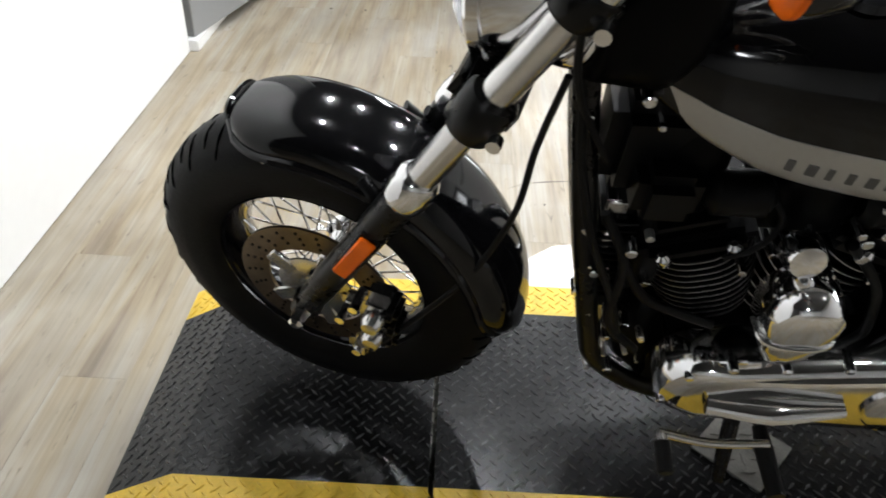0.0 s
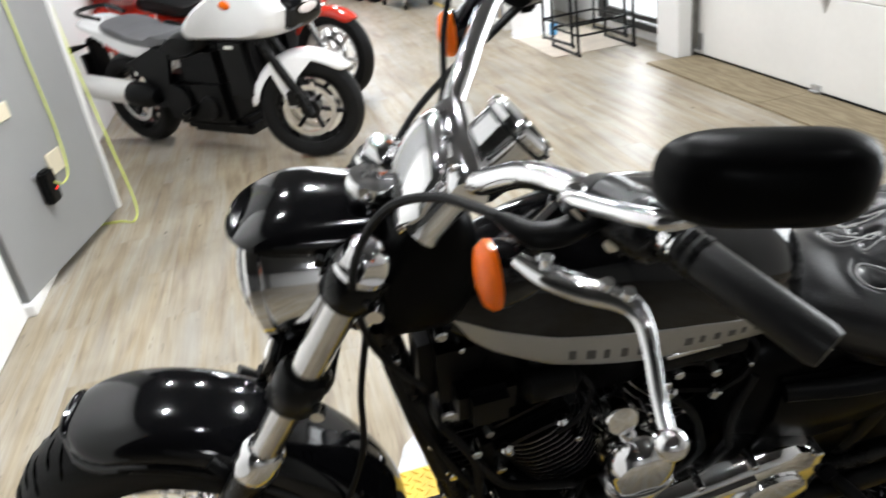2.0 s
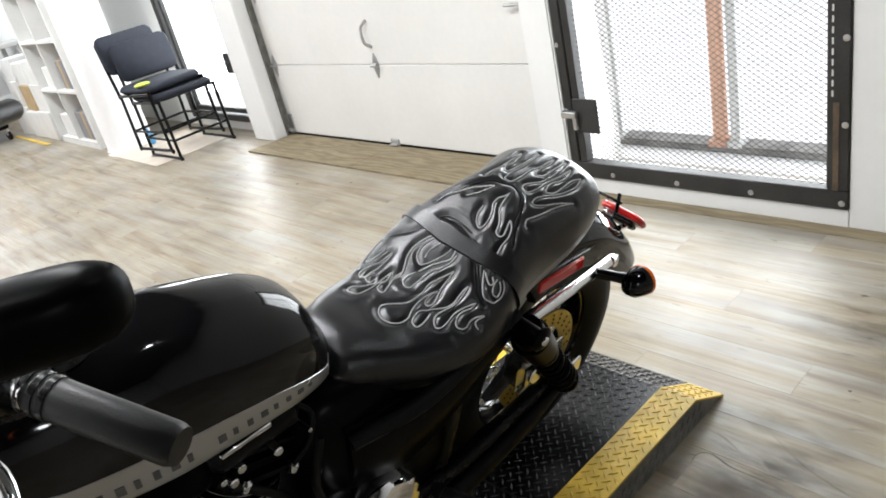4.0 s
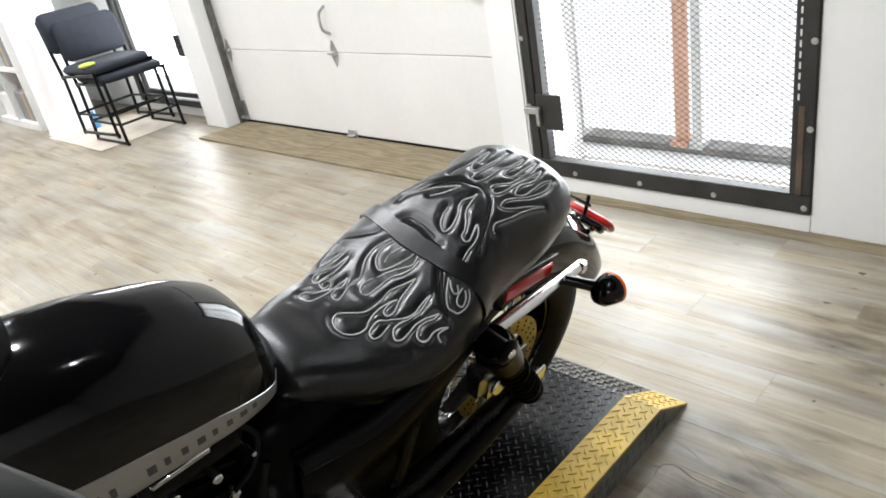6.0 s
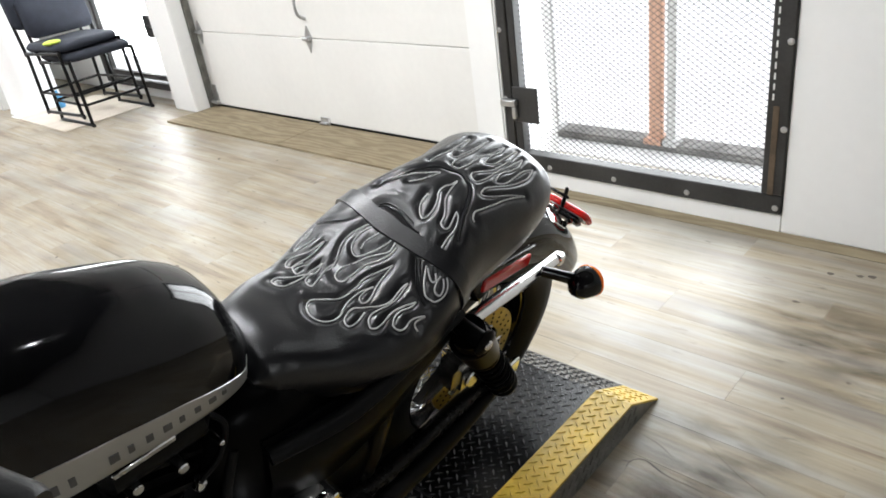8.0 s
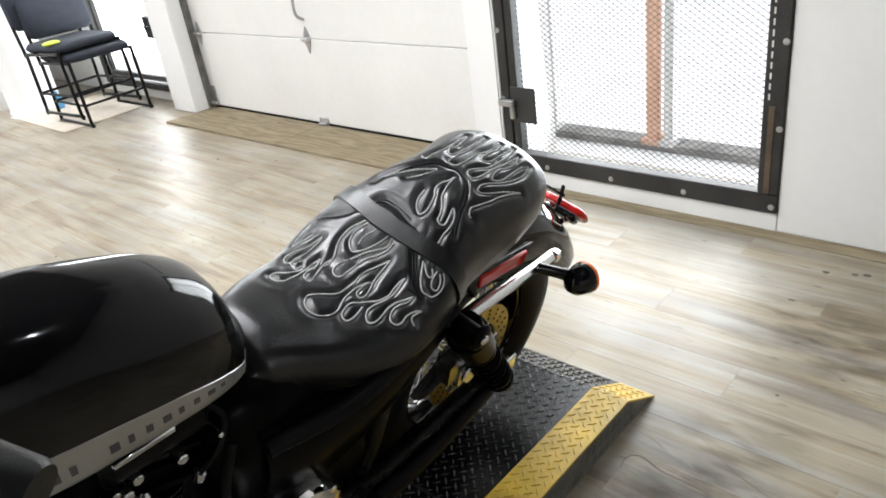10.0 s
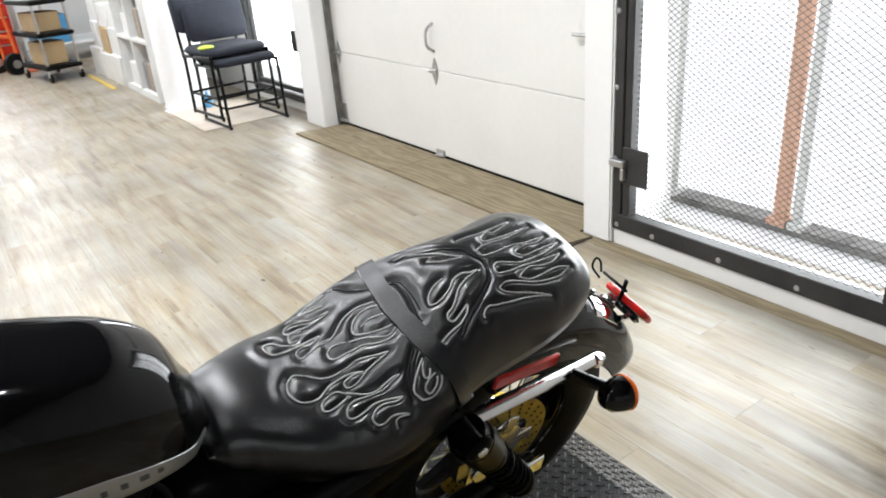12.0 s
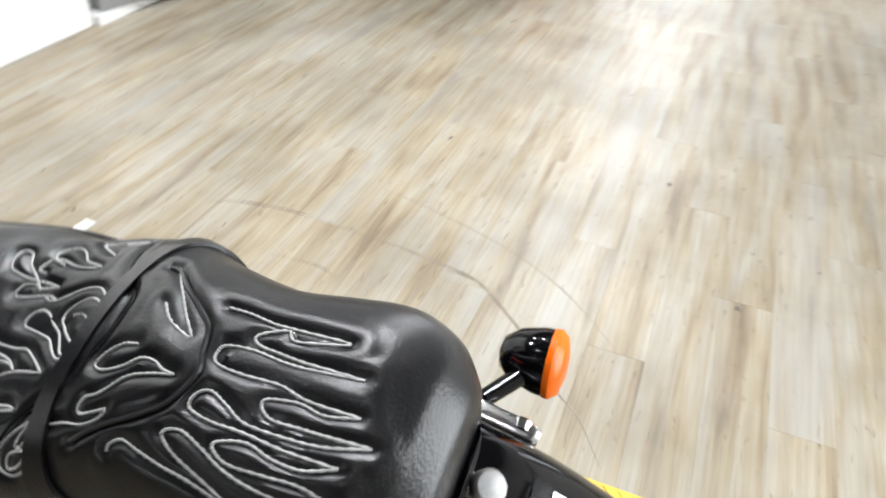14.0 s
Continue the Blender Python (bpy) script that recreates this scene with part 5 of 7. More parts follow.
wave = np.array([noise.noise(Vector((p[0] * 9, p[1] * 9, p[2] * 9))) for p in flat]) * 0.0022
flat[:, 2] += puff + wave * topside
seat_geo = Geo().rings([[tuple(p) for p in row] for row in flat.reshape(NX, NA, 3)])
seat = part("seat", seat_geo, LEATHER, bike, "black leather seat with padded flame stitching", smooth=60)


def seat_top(x, y):
    hw, top, bot = along(SX, SHW, x), along(SX, STOP, x), along(SX, SBOT, x)
    c = min(0.999, abs(y) / (hw * far_side(x) if y > 0 else hw)) ** (1 / 0.72)
    s = math.sqrt(max(0.0, 1 - c * c))
    return bot + 0.045 + (top - bot - 0.045) * s ** (0.95 if y > 0 else 0.62) - 0.003 * (y / hw) ** 2


for line in STITCH:
    pts = [(x, max(-0.99 * along(SX, SHW, x), min(0.97 * far_side(x) * along(SX, SHW, x), y))) for x, y in line]
    g = Geo().tube([(x, y, seat_top(x, y) - 0.0024 + 0.0022 * noise.noise(Vector((x * 9, y * 9, seat_top(x, y) * 9)))) for x, y in pts], [0.0010 + 0.0009 * (k % 2) for k in range(len(pts))], 6)
    part("stitch_line", g, THREAD, seat, "pale grey flame stitching", smooth=60)
for line in SEAMS_ON:
    part("seam", Geo().tube([(x, y, seat_top(x, y) - 0.0030) for x, y in line], 0.0013, 6), RUBBER, seat, "dark sewn seam", smooth=60)
part("piping", Geo().tube([(x, y, seat_top(x, y) - 0.0015) for x, y in [(x, min(y, 0.97 * far_side(x) * along(SX, SHW, x))) for x, y in ARC]], 0.0026, 6), LEATHER, seat, "dark piping arc behind the strap")
strap = []
for k in range(41):
    u = k / 40
    a = -18 + 196 * u
    x = float(np.interp(u, [0, 0.09, 0.16, 0.33, 0.44, 0.55, 0.67, 0.9, 1.0], [1.575, 1.556, 1.543, 1.526, 1.514, 1.508, 1.520, 1.548, 1.556]))
    lo, hi = seat_xyz(x - 0.013, a), seat_xyz(x + 0.013, a)
    c = Vector((0, 0, along(SX, SBOT, x) + 0.05))

    def lift(p, d):
        n = Vector((0, p[1], p[2] - c.z)).normalized()
        return tuple(Vector(p) + n * d)
    strap.append([lift(lo, 0.001), lift(hi, 0.001), lift(hi, 0.0055), lift(lo, 0.0055)])
part("seat_strap", Geo().rings(strap), LEATHER, seat, "black leather passenger strap", smooth=30)
part("seat_bolt", Geo().lathe([(0.001, 0.016), (0.014, 0.015), (0.017, 0.010), (0.017, 0.0)], 18, Matrix.Translation((1.900, 0.0, 0.712)) @ pose(0, 0, 0, 0, 25)).box((1.870, -0.012, 0.704), (1.918, 0.012, 0.710), 0.002), ZINC, seat, "bare steel seat bolt")

# ---- rear fender, struts, tail ----
TR = Matrix.Translation(RAXLE)
rf = part("rear_fender", arc_fender(RR + 0.055, 12, 112, 0.097, 0.105, 44, 0.05, 0.040), GLOSS, bike, "gloss black rear fender", TR)
for s in (-1, 0.82):
    st = Geo().tube([(1.545, s * 0.150, 0.640), (1.60, s * 0.148, 0.632), (1.76, s * 0.140, 0.610), (1.900, s * 0.132, 0.590), (1.922, s * 0.130, 0.586)], [0.010, 0.015, 0.016, 0.014, 0.010], 12, 4, flat=0.55)
    part("fender_strut", st, ALLOY, rf, "polished fender strut")
    part("strut_bolt", Geo().cyl((1.900, s * 0.128, 0.588), (1.900, s * 0.148, 0.588), 0.012, seg=14, bevel=0.003), CHROME, rf)
    part("red_reflector", Geo().box((-0.075, -0.004, -0.014), (0.075, 0.004, 0.014), 0.003, Matrix.Translation((1.72, s * 0.126, 0.652)) @ pose(0, 0, 0, 0, 7)), REDLENS, rf, "narrow red side reflector")
def on_fender(a, y, lift=0.0):
    """A point on the rear fender's skin at wheel angle a and offset y."""
    sb = min(1.0, abs(y) / 0.094) ** (1 / 0.75)
    r = RR + 0.055 + flared(a, 0.040) - 0.105 + 0.105 * math.sqrt(max(0.0, 1 - sb * sb)) ** 0.75 + lift
    return (RAXLE.x + r * math.cos(radians(a)), y, RAXLE.z + r * math.sin(radians(a)))


def fender_strip(a0, a1, y0, y1, h):
    """A thin plate hugging the fender."""
    rows = []
    for a in np.linspace(a0, a1, 14):
        ys = np.linspace(y0, y1, 7)
        rows.append([on_fender(a, y, h) for y in ys] + [on_fender(a, y, -0.001) for y in ys[::-1]])
    return Geo().rings(rows)


FACE = Matrix.Translation((2.118, -0.030, 0.542)) @ pose(0, 0, 0, 0, -42)
rim = [FACE @ Vector((0.004, y, z)) for y, z in rounded(0.104, 0.060, 0.020)]
tail = part("tail_lamp", Geo().tube(rim + rim[:2], 0.0085, 10), REDLENS, bike, "red-rimmed tail lamp with a clear middle on a chrome bracket")
part("tail_window", Geo().box((-0.004, -0.047, -0.025), (0.006, 0.047, 0.025), 0.004, FACE), CLEARLENS, tail, "clear middle lens")
part("lamp_housing", Geo().box((-0.020, -0.040, -0.022), (-0.0045, 0.040, 0.022), 0.006, FACE), SATIN, tail, "black lamp housing")
for wy in (-0.02, 0.004, 0.024):
    part("bulb_cap", Geo().lathe([(0.001, 0.004), (0.006, 0.003), (0.008, 0.0)], 12, FACE @ Matrix.Translation((0.006, wy, 0)) @ pose(0, 0, 0, 0, 90)), CHROME, tail)
part("plate_backing", fender_strip(40, 60.3, -0.017, 0.045, 0.002), SATIN, rf, "black backing edge of the plate")
part("plate_backing", fender_strip(40, 58.6, -0.075, -0.0235, 0.002), SATIN, rf, "black backing edge of the plate")
part("chrome_plate", fender_strip(41, 60, -0.012, 0.040, 0.004), CHROME, rf, "chrome plate over the fender")
part("chrome_plate", fender_strip(41, 58, -0.070, -0.028, 0.004), CHROME, rf, "chrome plate over the fender")
part("plate_bracket", fender_strip(36, 59, -0.026, -0.014, 0.007), SATIN, rf, "black bracket strip between the plates")
part("plate_edge", fender_strip(60.4, 63.5, -0.076, 0.045, 0.003), SATIN, rf, "black edge strip of the plates")
for a in (45, 55):
    part("plate_bolt", Geo().ball(on_fender(a, -0.0205, 0.009), (0.007, 0.007, 0.005), 10), CHROME, rf)
for s in (-0.055, 0.005):
    part("lamp_stalk", Geo().tube([on_fender(38, s, 0.002), on_fender(35, s, 0.012), (2.104, s, 0.544)], 0.007, 12, 4), CHROME, tail, "chrome lamp stalk")
part("stalk_clamp", Geo().ball(on_fender(36, -0.005, 0.012), (0.012, 0.016, 0.010)), CHROME, tail, "chrome clamp")
part("plate_hanger", Geo().box((2.090, -0.028, 0.560), (2.097, -0.018, 0.618), 0.003).box((2.086, -0.036, 0.592), (2.093, 0.036, 0.600), 0.003), SATIN, tail, "black hanger bars")
part("wire_loop", Geo().tube([(2.075, 0.030, 0.590), (2.056, 0.042, 0.618), (2.064, 0.046, 0.636), (2.078, 0.042, 0.624), (2.082, 0.035, 0.600)], 0.0025, 6, 6), RUBBER, tail)

# ---- frame, shocks, swingarm ----
frame_part = part("frame", Geo().tube([(0.600, 0.0, 0.900), (0.640, 0.0, 0.880), (0.900, 0.0, 0.760), (1.180, 0.0, 0.680), (1.330, 0.0, 0.640)], 0.020, 12, 5), SATIN, bike, "black tubular frame")
for s in (-1, 0.80):
    part("down_tube", Geo().tube([(0.600, s * 0.020, 0.880), (0.630, s * 0.048, 0.700), (0.690, s * 0.080, 0.400), (0.715, s * 0.088, 0.325), (0.785, s * 0.090, 0.250), (0.900, s * 0.092, 0.200), (1.060, s * 0.092, 0.180), (1.280, s * 0.100, 0.200), (1.400, s * 0.105, 0.330), (1.450, s * 0.11, 0.560), (1.540, s * 0.11, 0.640)], 0.017, 12, 6), SATIN, frame_part)
    part("swingarm", Geo().tube([(1.330, s * 0.11, 0.300), (1.450, s * 0.125, 0.305), (1.770, s * 0.125, 0.325), (1.815, s * 0.125, 0.328)], [0.022, 0.022, 0.018, 0.014], 12, 4), SATIN, frame_part, "black swingarm")
    sh = Geo().tube([(1.560, s * 0.168, 0.640), (1.600, s * 0.166, 0.575), (1.640, s * 0.164, 0.515)], [0.032, 0.034, 0.030], 20)
    shock = part("shock_absorber", sh, COVER, bike, "black rear shock absorber with coil spring")
    part("shock_body", Geo().cyl((1.63, s * 0.164, 0.53), (1.778, s * 0.16, 0.300), 0.019, seg=16), SATIN, shock)
    coil = []
    for k in range(130):
        t = k / 129
        c = Vector((1.622, s * 0.164, 0.540)).lerp(Vector((1.755, s * 0.160, 0.335)), t)
        d = Vector((0.133, 0, -0.205)).normalized()
        side, up = Vector((0, 1, 0)), d.cross(Vector((0, 1, 0)))
        coil.append(c + 0.029 * (side * math.cos(t * 50) + up * math.sin(t * 50)))
    part("coil_spring", Geo().tube(coil, 0.0052, 6), COVER, shock, "black coil spring")
    part("top_cup", Geo().cyl((1.575, s * 0.166, 0.612), (1.622, s * 0.164, 0.540), 0.040, 0.037, 22, 0.004), COVER, shock, "black upper spring cup")
    if s > 0:
        continue
    part("shock_bolt", Geo().tube([(1.556, s * 0.150, 0.646), (1.556, s * 0.208, 0.646), (1.556, s * 0.213, 0.646)], [0.016, 0.016, 0.010], 16).lathe([(0.024, 0), (0.026, 0.006), (0.018, 0.012), (0.002, 0.013)], 18, Matrix.Translation((1.556, s * 0.202, 0.646)) @ pose(0, 0, 0, 90 * (1 if s < 0 else -1))), COVER, shock, "black acorn nut")
    part("nut_cap", Geo().ball((1.556, s * 0.214, 0.646), (0.010, 0.006, 0.010), 12), CHROME, shock, "chrome cap")
part("rear_caliper", Geo().box((1.615, -0.135, 0.375), (1.700, -0.075, 0.455), 0.014).cyl((1.655, -0.145, 0.415), (1.655, -0.13, 0.415), 0.022, seg=18, bevel=0.003), ALLOY, bike, "polished rear brake caliper")
part("caliper_bracket", Geo().prism([(1.56, 0.36), (1.62, 0.40), (1.70, 0.46), (1.72, 0.43), (1.68, 0.36), (1.60, 0.33)], 0.07, 0.085, 0.0, pose(0, 0, 0, 90)), ALLOY, bike, "polished bracket")
part("axle_plate", Geo().box((1.72, -0.150, 0.305), (1.83, -0.138, 0.350), 0.005).cyl((1.77, -0.17, 0.325), (1.77, -0.13, 0.325), 0.018, seg=6), CHROME, bike, "chrome rear axle nut and plate")
part("lower_guard", Geo().tube([(1.20, -0.140, 0.270), (1.40, -0.150, 0.262), (1.62, -0.150, 0.285), (1.74, -0.148, 0.310)], [0.015, 0.022, 0.020, 0.012], 12, 5, flat=1.3), PLASTIC, bike, "black lower guard")

# ---- side covers and electrics ----
for s in (-1, 0.85):
    rows = []
    for x in np.linspace(1.165, 1.560, 22):
        u = (x - 1.165) / 0.395
        top = 0.655 - 0.012 * math.sin(u * math.pi) + 0.012 * u
        bot = 0.445 + 0.13 * u ** 1.6 + 0.05 * max(0, 0.12 - u) / 0.12
        yo = 0.128 + 0.028 * math.sin(min(1, u * 1.6) * math.pi * 0.5) - 0.02 * u
        rows.append([(x, s * (yo - 0.05), top), (x, s * (yo - 0.012), top + 0.004), (x, s * yo, top - 0.015), (x, s * (yo + 0.008), (top + bot) / 2), (x, s * (yo - 0.004), bot + 0.012), (x, s * (yo - 0.02), bot), (x, s * (yo - 0.05), bot)])
    part("side_cover", Geo().rings(rows), COVER, bike, "black side cover", smooth=50)
    part("cover_rib", Geo().tube([(1.165, s * 0.130, 0.640), (1.30, s * 0.158, 0.648), (1.45, s * 0.150, 0.660), (1.56, s * 0.140, 0.668)], 0.016, 10, 5, flat=0.8), PLASTIC, bike, "black seat rail cover")

# ---- engine ----
eng = part("engine", Geo().box((0.775, -0.085, 0.200), (1.190, 0.105, 0.440), 0.035).cyl((0.915, -0.09, 0.345), (0.915, 0.11, 0.345), 0.118, seg=36), ENGINE, bike, "black V-twin engine")
for tilt, cx in ((-22.5, -1), (22.5, 1)):
    m = Matrix.Translation((0.915, 0.005, 0.335)) @ pose(0, 0, 0, 0, tilt)
    cylinder = part("cylinder", Geo().cyl((0, 0, 0.08), (0, 0, 0.36), 0.058, seg=28), ENGINE, eng, "black finned cylinder", m)
    for k in range(11):
        z = 0.130 + 0.0155 * k
        w = 0.150 + 0.012 * math.sin(k / 10 * math.pi)
        fin = Geo().prism(rounded(w, 0.164, 0.070, 9), z, z + 0.0060, 0.0012)
        part("fin", fin, ENGINE, cylinder, "", m)
        edge = rounded(w + 0.0014, 0.1654, 0.070, 9)
        part("fin_edge", Geo().rings([[(x, y, z + 0.0024) for x, y in edge], [(x, y, z + 0.0038) for x, y in edge]], cap0=False, cap1=False), FINEDGE, cylinder, "machined bright fin edge", m)
    head = Geo().box((-0.078, -0.088, 0.302), (0.078, 0.088, 0.345), 0.016).box((-0.070, -0.080, 0.345), (0.070, 0.080, 0.405), 0.026)
    hd = part("rocker_cover", head, ENGINE, eng, "black rocker cover", m)
    for bx in (-0.045, 0.045):
        part("head_bolt", Geo().tube([(bx, -0.093, 0.318), (bx, -0.093, 0.322), (bx, -0.093, 0.334), (bx, -0.093, 0.340)], [0.009, 0.0105, 0.0105, 0.005], 10), CHROME, hd, "", m)
bell = []
for sx, sz, dy in ((0.45, 0.45, -0.194), (0.74, 0.76, -0.191), (0.90, 0.90, -0.184), (1.0, 1.0, -0.168), (1.0, 1.0, -0.130), (0.94, 0.94, -0.115)):
    prof = [(0.030 * 0 + 0.050 * math.cos(a), 0.026 + 0.058 * math.sin(a)) for a in np.linspace(-0.25, math.pi + 0.25, 18)] + [(-0.040, -0.030), (-0.022, -0.066), (0.0, -0.078), (0.022, -0.066), (0.040, -0.030)]
    bell.append([(0.918 + x * sx, dy, 0.592 + z * sz) for x, z in prof])
horn = part("horn_cover", Geo().rings(bell), CHROME, bike, "chrome bell-shaped horn cover", smooth=32)
part("horn_band", Geo().tube([(0.868, -0.150, 0.588), (0.875, -0.186, 0.588), (0.918, -0.196, 0.588), (0.961, -0.186, 0.588), (0.968, -0.150, 0.588)], 0.004, 8, 4), ALLOY, horn, "raised chrome band")
part("horn_mount", Geo().lathe([(0.026, -0.02), (0.027, 0.004), (0.022, 0.014), (0.004, 0.018)], 22, Matrix.Translation((0.892, -0.128, 0.702)) @ pose(0, 0, 0, 70)).tube([(0.915, -0.100, 0.640), (0.905, -0.118, 0.675), (0.896, -0.125, 0.695)], 0.010, 10, 4), CHROME, bike, "chrome domed mounting bolt")
# primary cover on the left
outl = []
for a in np.linspace(90, 270, 22):
    outl.append((0.845 + 0.085 * math.cos(radians(a)), 0.330 + 0.085 * math.sin(radians(a))))
for a in np.linspace(-90, 90, 26):
    outl.append((1.150 + 0.115 * math.cos(radians(a)), 0.345 + 0.115 * math.sin(radians(a))))
rows = []
for k, y in ((1.0, -0.095), (1.0, -0.150), (0.97, -0.165), (0.88, -0.176), (0.80, -0.179), (0.62, -0.180)):
    rows.append([(1.035 + (x - 1.0) * k, y, 0.385 + (z - 0.34) * k) for x, z in outl])
prim = part("primary_cover", Geo().rings(rows), CHROME, bike, "chrome primary drive cover", smooth=35)
part("derby_cover", Geo().lathe([(0.070, 0.0), (0.072, 0.008), (0.066, 0.013), (0.02, 0.016), (0.002, 0.016)], 36, Matrix.Translation((1.180, -0.180, 0.390)) @ pose(0, 0, 0, 90)), CHROME, prim, "round chrome derby cover")
part("primary_rib", Geo().tube([(0.835, -0.178, 0.330), (0.93, -0.190, 0.335), (1.04, -0.186, 0.342)], [0.022, 0.026, 0.014], 12, 4, flat=0.7).tube([(0.82, -0.165, 0.385), (0.95, -0.176, 0.408), (1.10, -0.176, 0.432)], 0.010, 8, 4), CHROME, prim, "raised chrome rib", Matrix.Translation((0.035, 0, 0.045)))
for x, z in ((0.795, 0.385), (0.850, 0.418), (0.925, 0.424), (1.010, 0.436), (1.100, 0.455), (1.225, 0.430), (0.775, 0.300), (0.84, 0.248), (1.0, 0.240), (1.15, 0.236)):
    part("cover_bolt", Geo().cyl((x, -0.135, z), (x, -0.172, z), 0.0075, seg=10, bevel=0.002), CHROME, prim, "", Matrix.Translation((0.035, 0, 0.045)))
part("shift_lever", Geo().tube([(0.83, -0.185, 0.250), (0.92, -0.195, 0.238), (1.02, -0.190, 0.235)], 0.008, 10, 4).cyl((0.835, -0.19, 0.250), (0.835, -0.235, 0.250), 0.010, seg=12), ALLOY, bike, "polished shift lever")
part("shift_peg", Geo().cyl((0.835, -0.200, 0.250), (0.835, -0.255, 0.250), 0.013, seg=14, bevel=0.003), RUBBER, bike, "black rubber shift peg")
part("foot_peg", Geo().tube([(1.02, -0.150, 0.215), (1.025, -0.19, 0.205), (1.03, -0.27, 0.205)], [0.012, 0.016, 0.015], 14), RUBBER, bike, "black rubber foot peg")
part("passenger_peg", Geo().tube([(1.365, -0.135, 0.300), (1.375, -0.165, 0.298), (1.40, -0.215, 0.290)], [0.010, 0.013, 0.012], 12).cyl((1.36, -0.13, 0.302), (1.365, -0.15, 0.30), 0.017, seg=14), RUBBER, bike, "black passenger peg")
stand = part("side_stand", Geo().tube([(1.00, -0.105, 0.175), (0.99, -0.165, 0.115), (0.985, -0.205, 0.075)], [0.016, 0.014, 0.012], 12, 4), SATIN, bike, "black side stand")
part("oil_filter", Geo().lathe([(0.0, -0.055), (0.034, -0.052), (0.038, -0.045), (0.038, 0.05), (0.030, 0.055)], 28, Matrix.Translation((0.775, 0.0, 0.365)) @ pose(0, 0, 0, 0, -90)), SATIN, bike, "black oil filter")
part("regulator", Geo().box((0.715, -0.060, 0.315), (0.760, 0.060, 0.415), 0.010).box((0.690, -0.050, 0.42), (0.718, 0.050, 0.50), 0.008), PLASTIC, bike, "black finned regulator")
part("wiring_cover", Geo().box((0.640, -0.050, 0.700), (0.760, 0.050, 0.850), 0.020).box((0.68, -0.095, 0.70), (0.76, -0.03, 0.78), 0.015), PLASTIC, bike, "black wiring cover below the tank")
part("air_cleaner", Geo().cyl((0.915, 0.11, 0.62), (0.915, 0.20, 0.62), 0.085, seg=32, bevel=0.012), CHROME, bike, "round chrome air cleaner")
part("brake_hose", Geo().tube([(0.58, -0.030, 0.880), (0.560, -0.035, 0.770), (0.545, -0.045, 0.640), (0.49, -0.060, 0.500), (0.40, -0.085, 0.390), (0.345, -0.110, 0.350)], 0.0048, 8, 8), RUBBER, bike, "black brake hose")
part("wire_loom", Geo().tube([(0.60, -0.035, 0.860), (0.615, -0.055, 0.760), (0.65, -0.075, 0.640), (0.70, -0.095, 0.520), (0.73, -0.105, 0.420)], 0.0065, 8, 8), RUBBER, bike, "black wire loom")
def shroud(name, pts, half, label):
    """A moulded black cover: a side outline (x, z) swelling across the bike."""
    sm = [(p.x, p.y) for p in spline([(x, z, 0) for x, z in pts] + [(*pts[0], 0)], 4)[:-1]]
    mx, mz = sum(p[0] for p in sm) / len(sm), sum(p[1] for p in sm) / len(sm)
    rows = []
    for k in range(13):
        t = k / 6 - 1
        e = 0.62 + 0.38 * math.sqrt(max(0, 1 - abs(t) ** 3))
        rows.append([(mx + (x - mx) * e, half * t, mz + (z - mz) * e) for x, z in sm])
    return part(name, Geo().rings(rows), COVER, bike, label, smooth=50)


shroud("steering_head", [(0.595, 0.88), (0.600, 0.99), (0.640, 1.055), (0.700, 1.065), (0.725, 0.98), (0.690, 0.88)], 0.062, "black steering head and wiring shroud")
cooler = part("oil_cooler", Geo().box((0.668, -0.060, 0.475), (0.700, 0.060, 0.685), 0.010), PLASTIC, bike, "black finned oil cooler")
for k in range(12):
    part("cooler_fin", Geo().box((0.658, -0.068, 0.482 + k * 0.0165), (0.706, 0.068, 0.4865 + k * 0.0165), 0.001), ENGINE, cooler)
shroud("engine_mount", [(0.71, 0.44), (0.70, 0.62), (0.715, 0.82), (0.78, 0.86), (0.80, 0.70), (0.78, 0.50)], 0.058, "black front engine mount")
shroud("crankcase_cover", [(0.800, 0.225), (0.735, 0.32), (0.745, 0.44), (0.81, 0.44), (0.82, 0.20)], 0.075, "black crankcase cover")
for x0, x1, z0, z1 in ((0.770, 0.850, 0.712, 0.768), (0.965, 1.110, 0.705, 0.755)):
    cm = part("ignition_coil", Geo().tube([(x0, -0.062, (z0 + z1) / 2), (x0 + 0.01, -0.064, (z0 + z1) / 2), (x1 - 0.01, -0.064, (z0 + z1) / 2), (x1, -0.062, (z0 + z1) / 2)], [0.018, 0.030, 0.030, 0.018], 16), PLASTIC, bike, "black ignition coil under the tank")
    part("coil_lead", Geo().tube([(x1, -0.062, (z0 + z1) / 2), (x1 + 0.02, -0.085, z0), (x1, -0.098, z0 - 0.04), (x1 - 0.03, -0.095, z0 - 0.07)], 0.0045, 8, 5), RUBBER, cm, "black spark plug lead")
shroud("oil_tank", [(1.10, 0.45), (1.09, 0.66), (1.20, 0.72), (1.42, 0.66), (1.45, 0.50), (1.38, 0.42)], 0.118, "black oil tank below the seat")
shroud("gearbox", [(1.12, 0.20), (1.13, 0.46), (1.40, 0.47), (1.46, 0.36), (1.42, 0.22)], 0.112, "black gearbox casing")
shroud("battery_box", [(1.36, 0.42), (1.36, 0.66), (1.52, 0.66), (1.50, 0.46)], 0.100, "black battery box")
shroud("intake_cover", [(0.86, 0.64), (0.87, 0.76), (0.98, 0.76), (0.98, 0.64)], 0.055, "black intake between the cylinders")
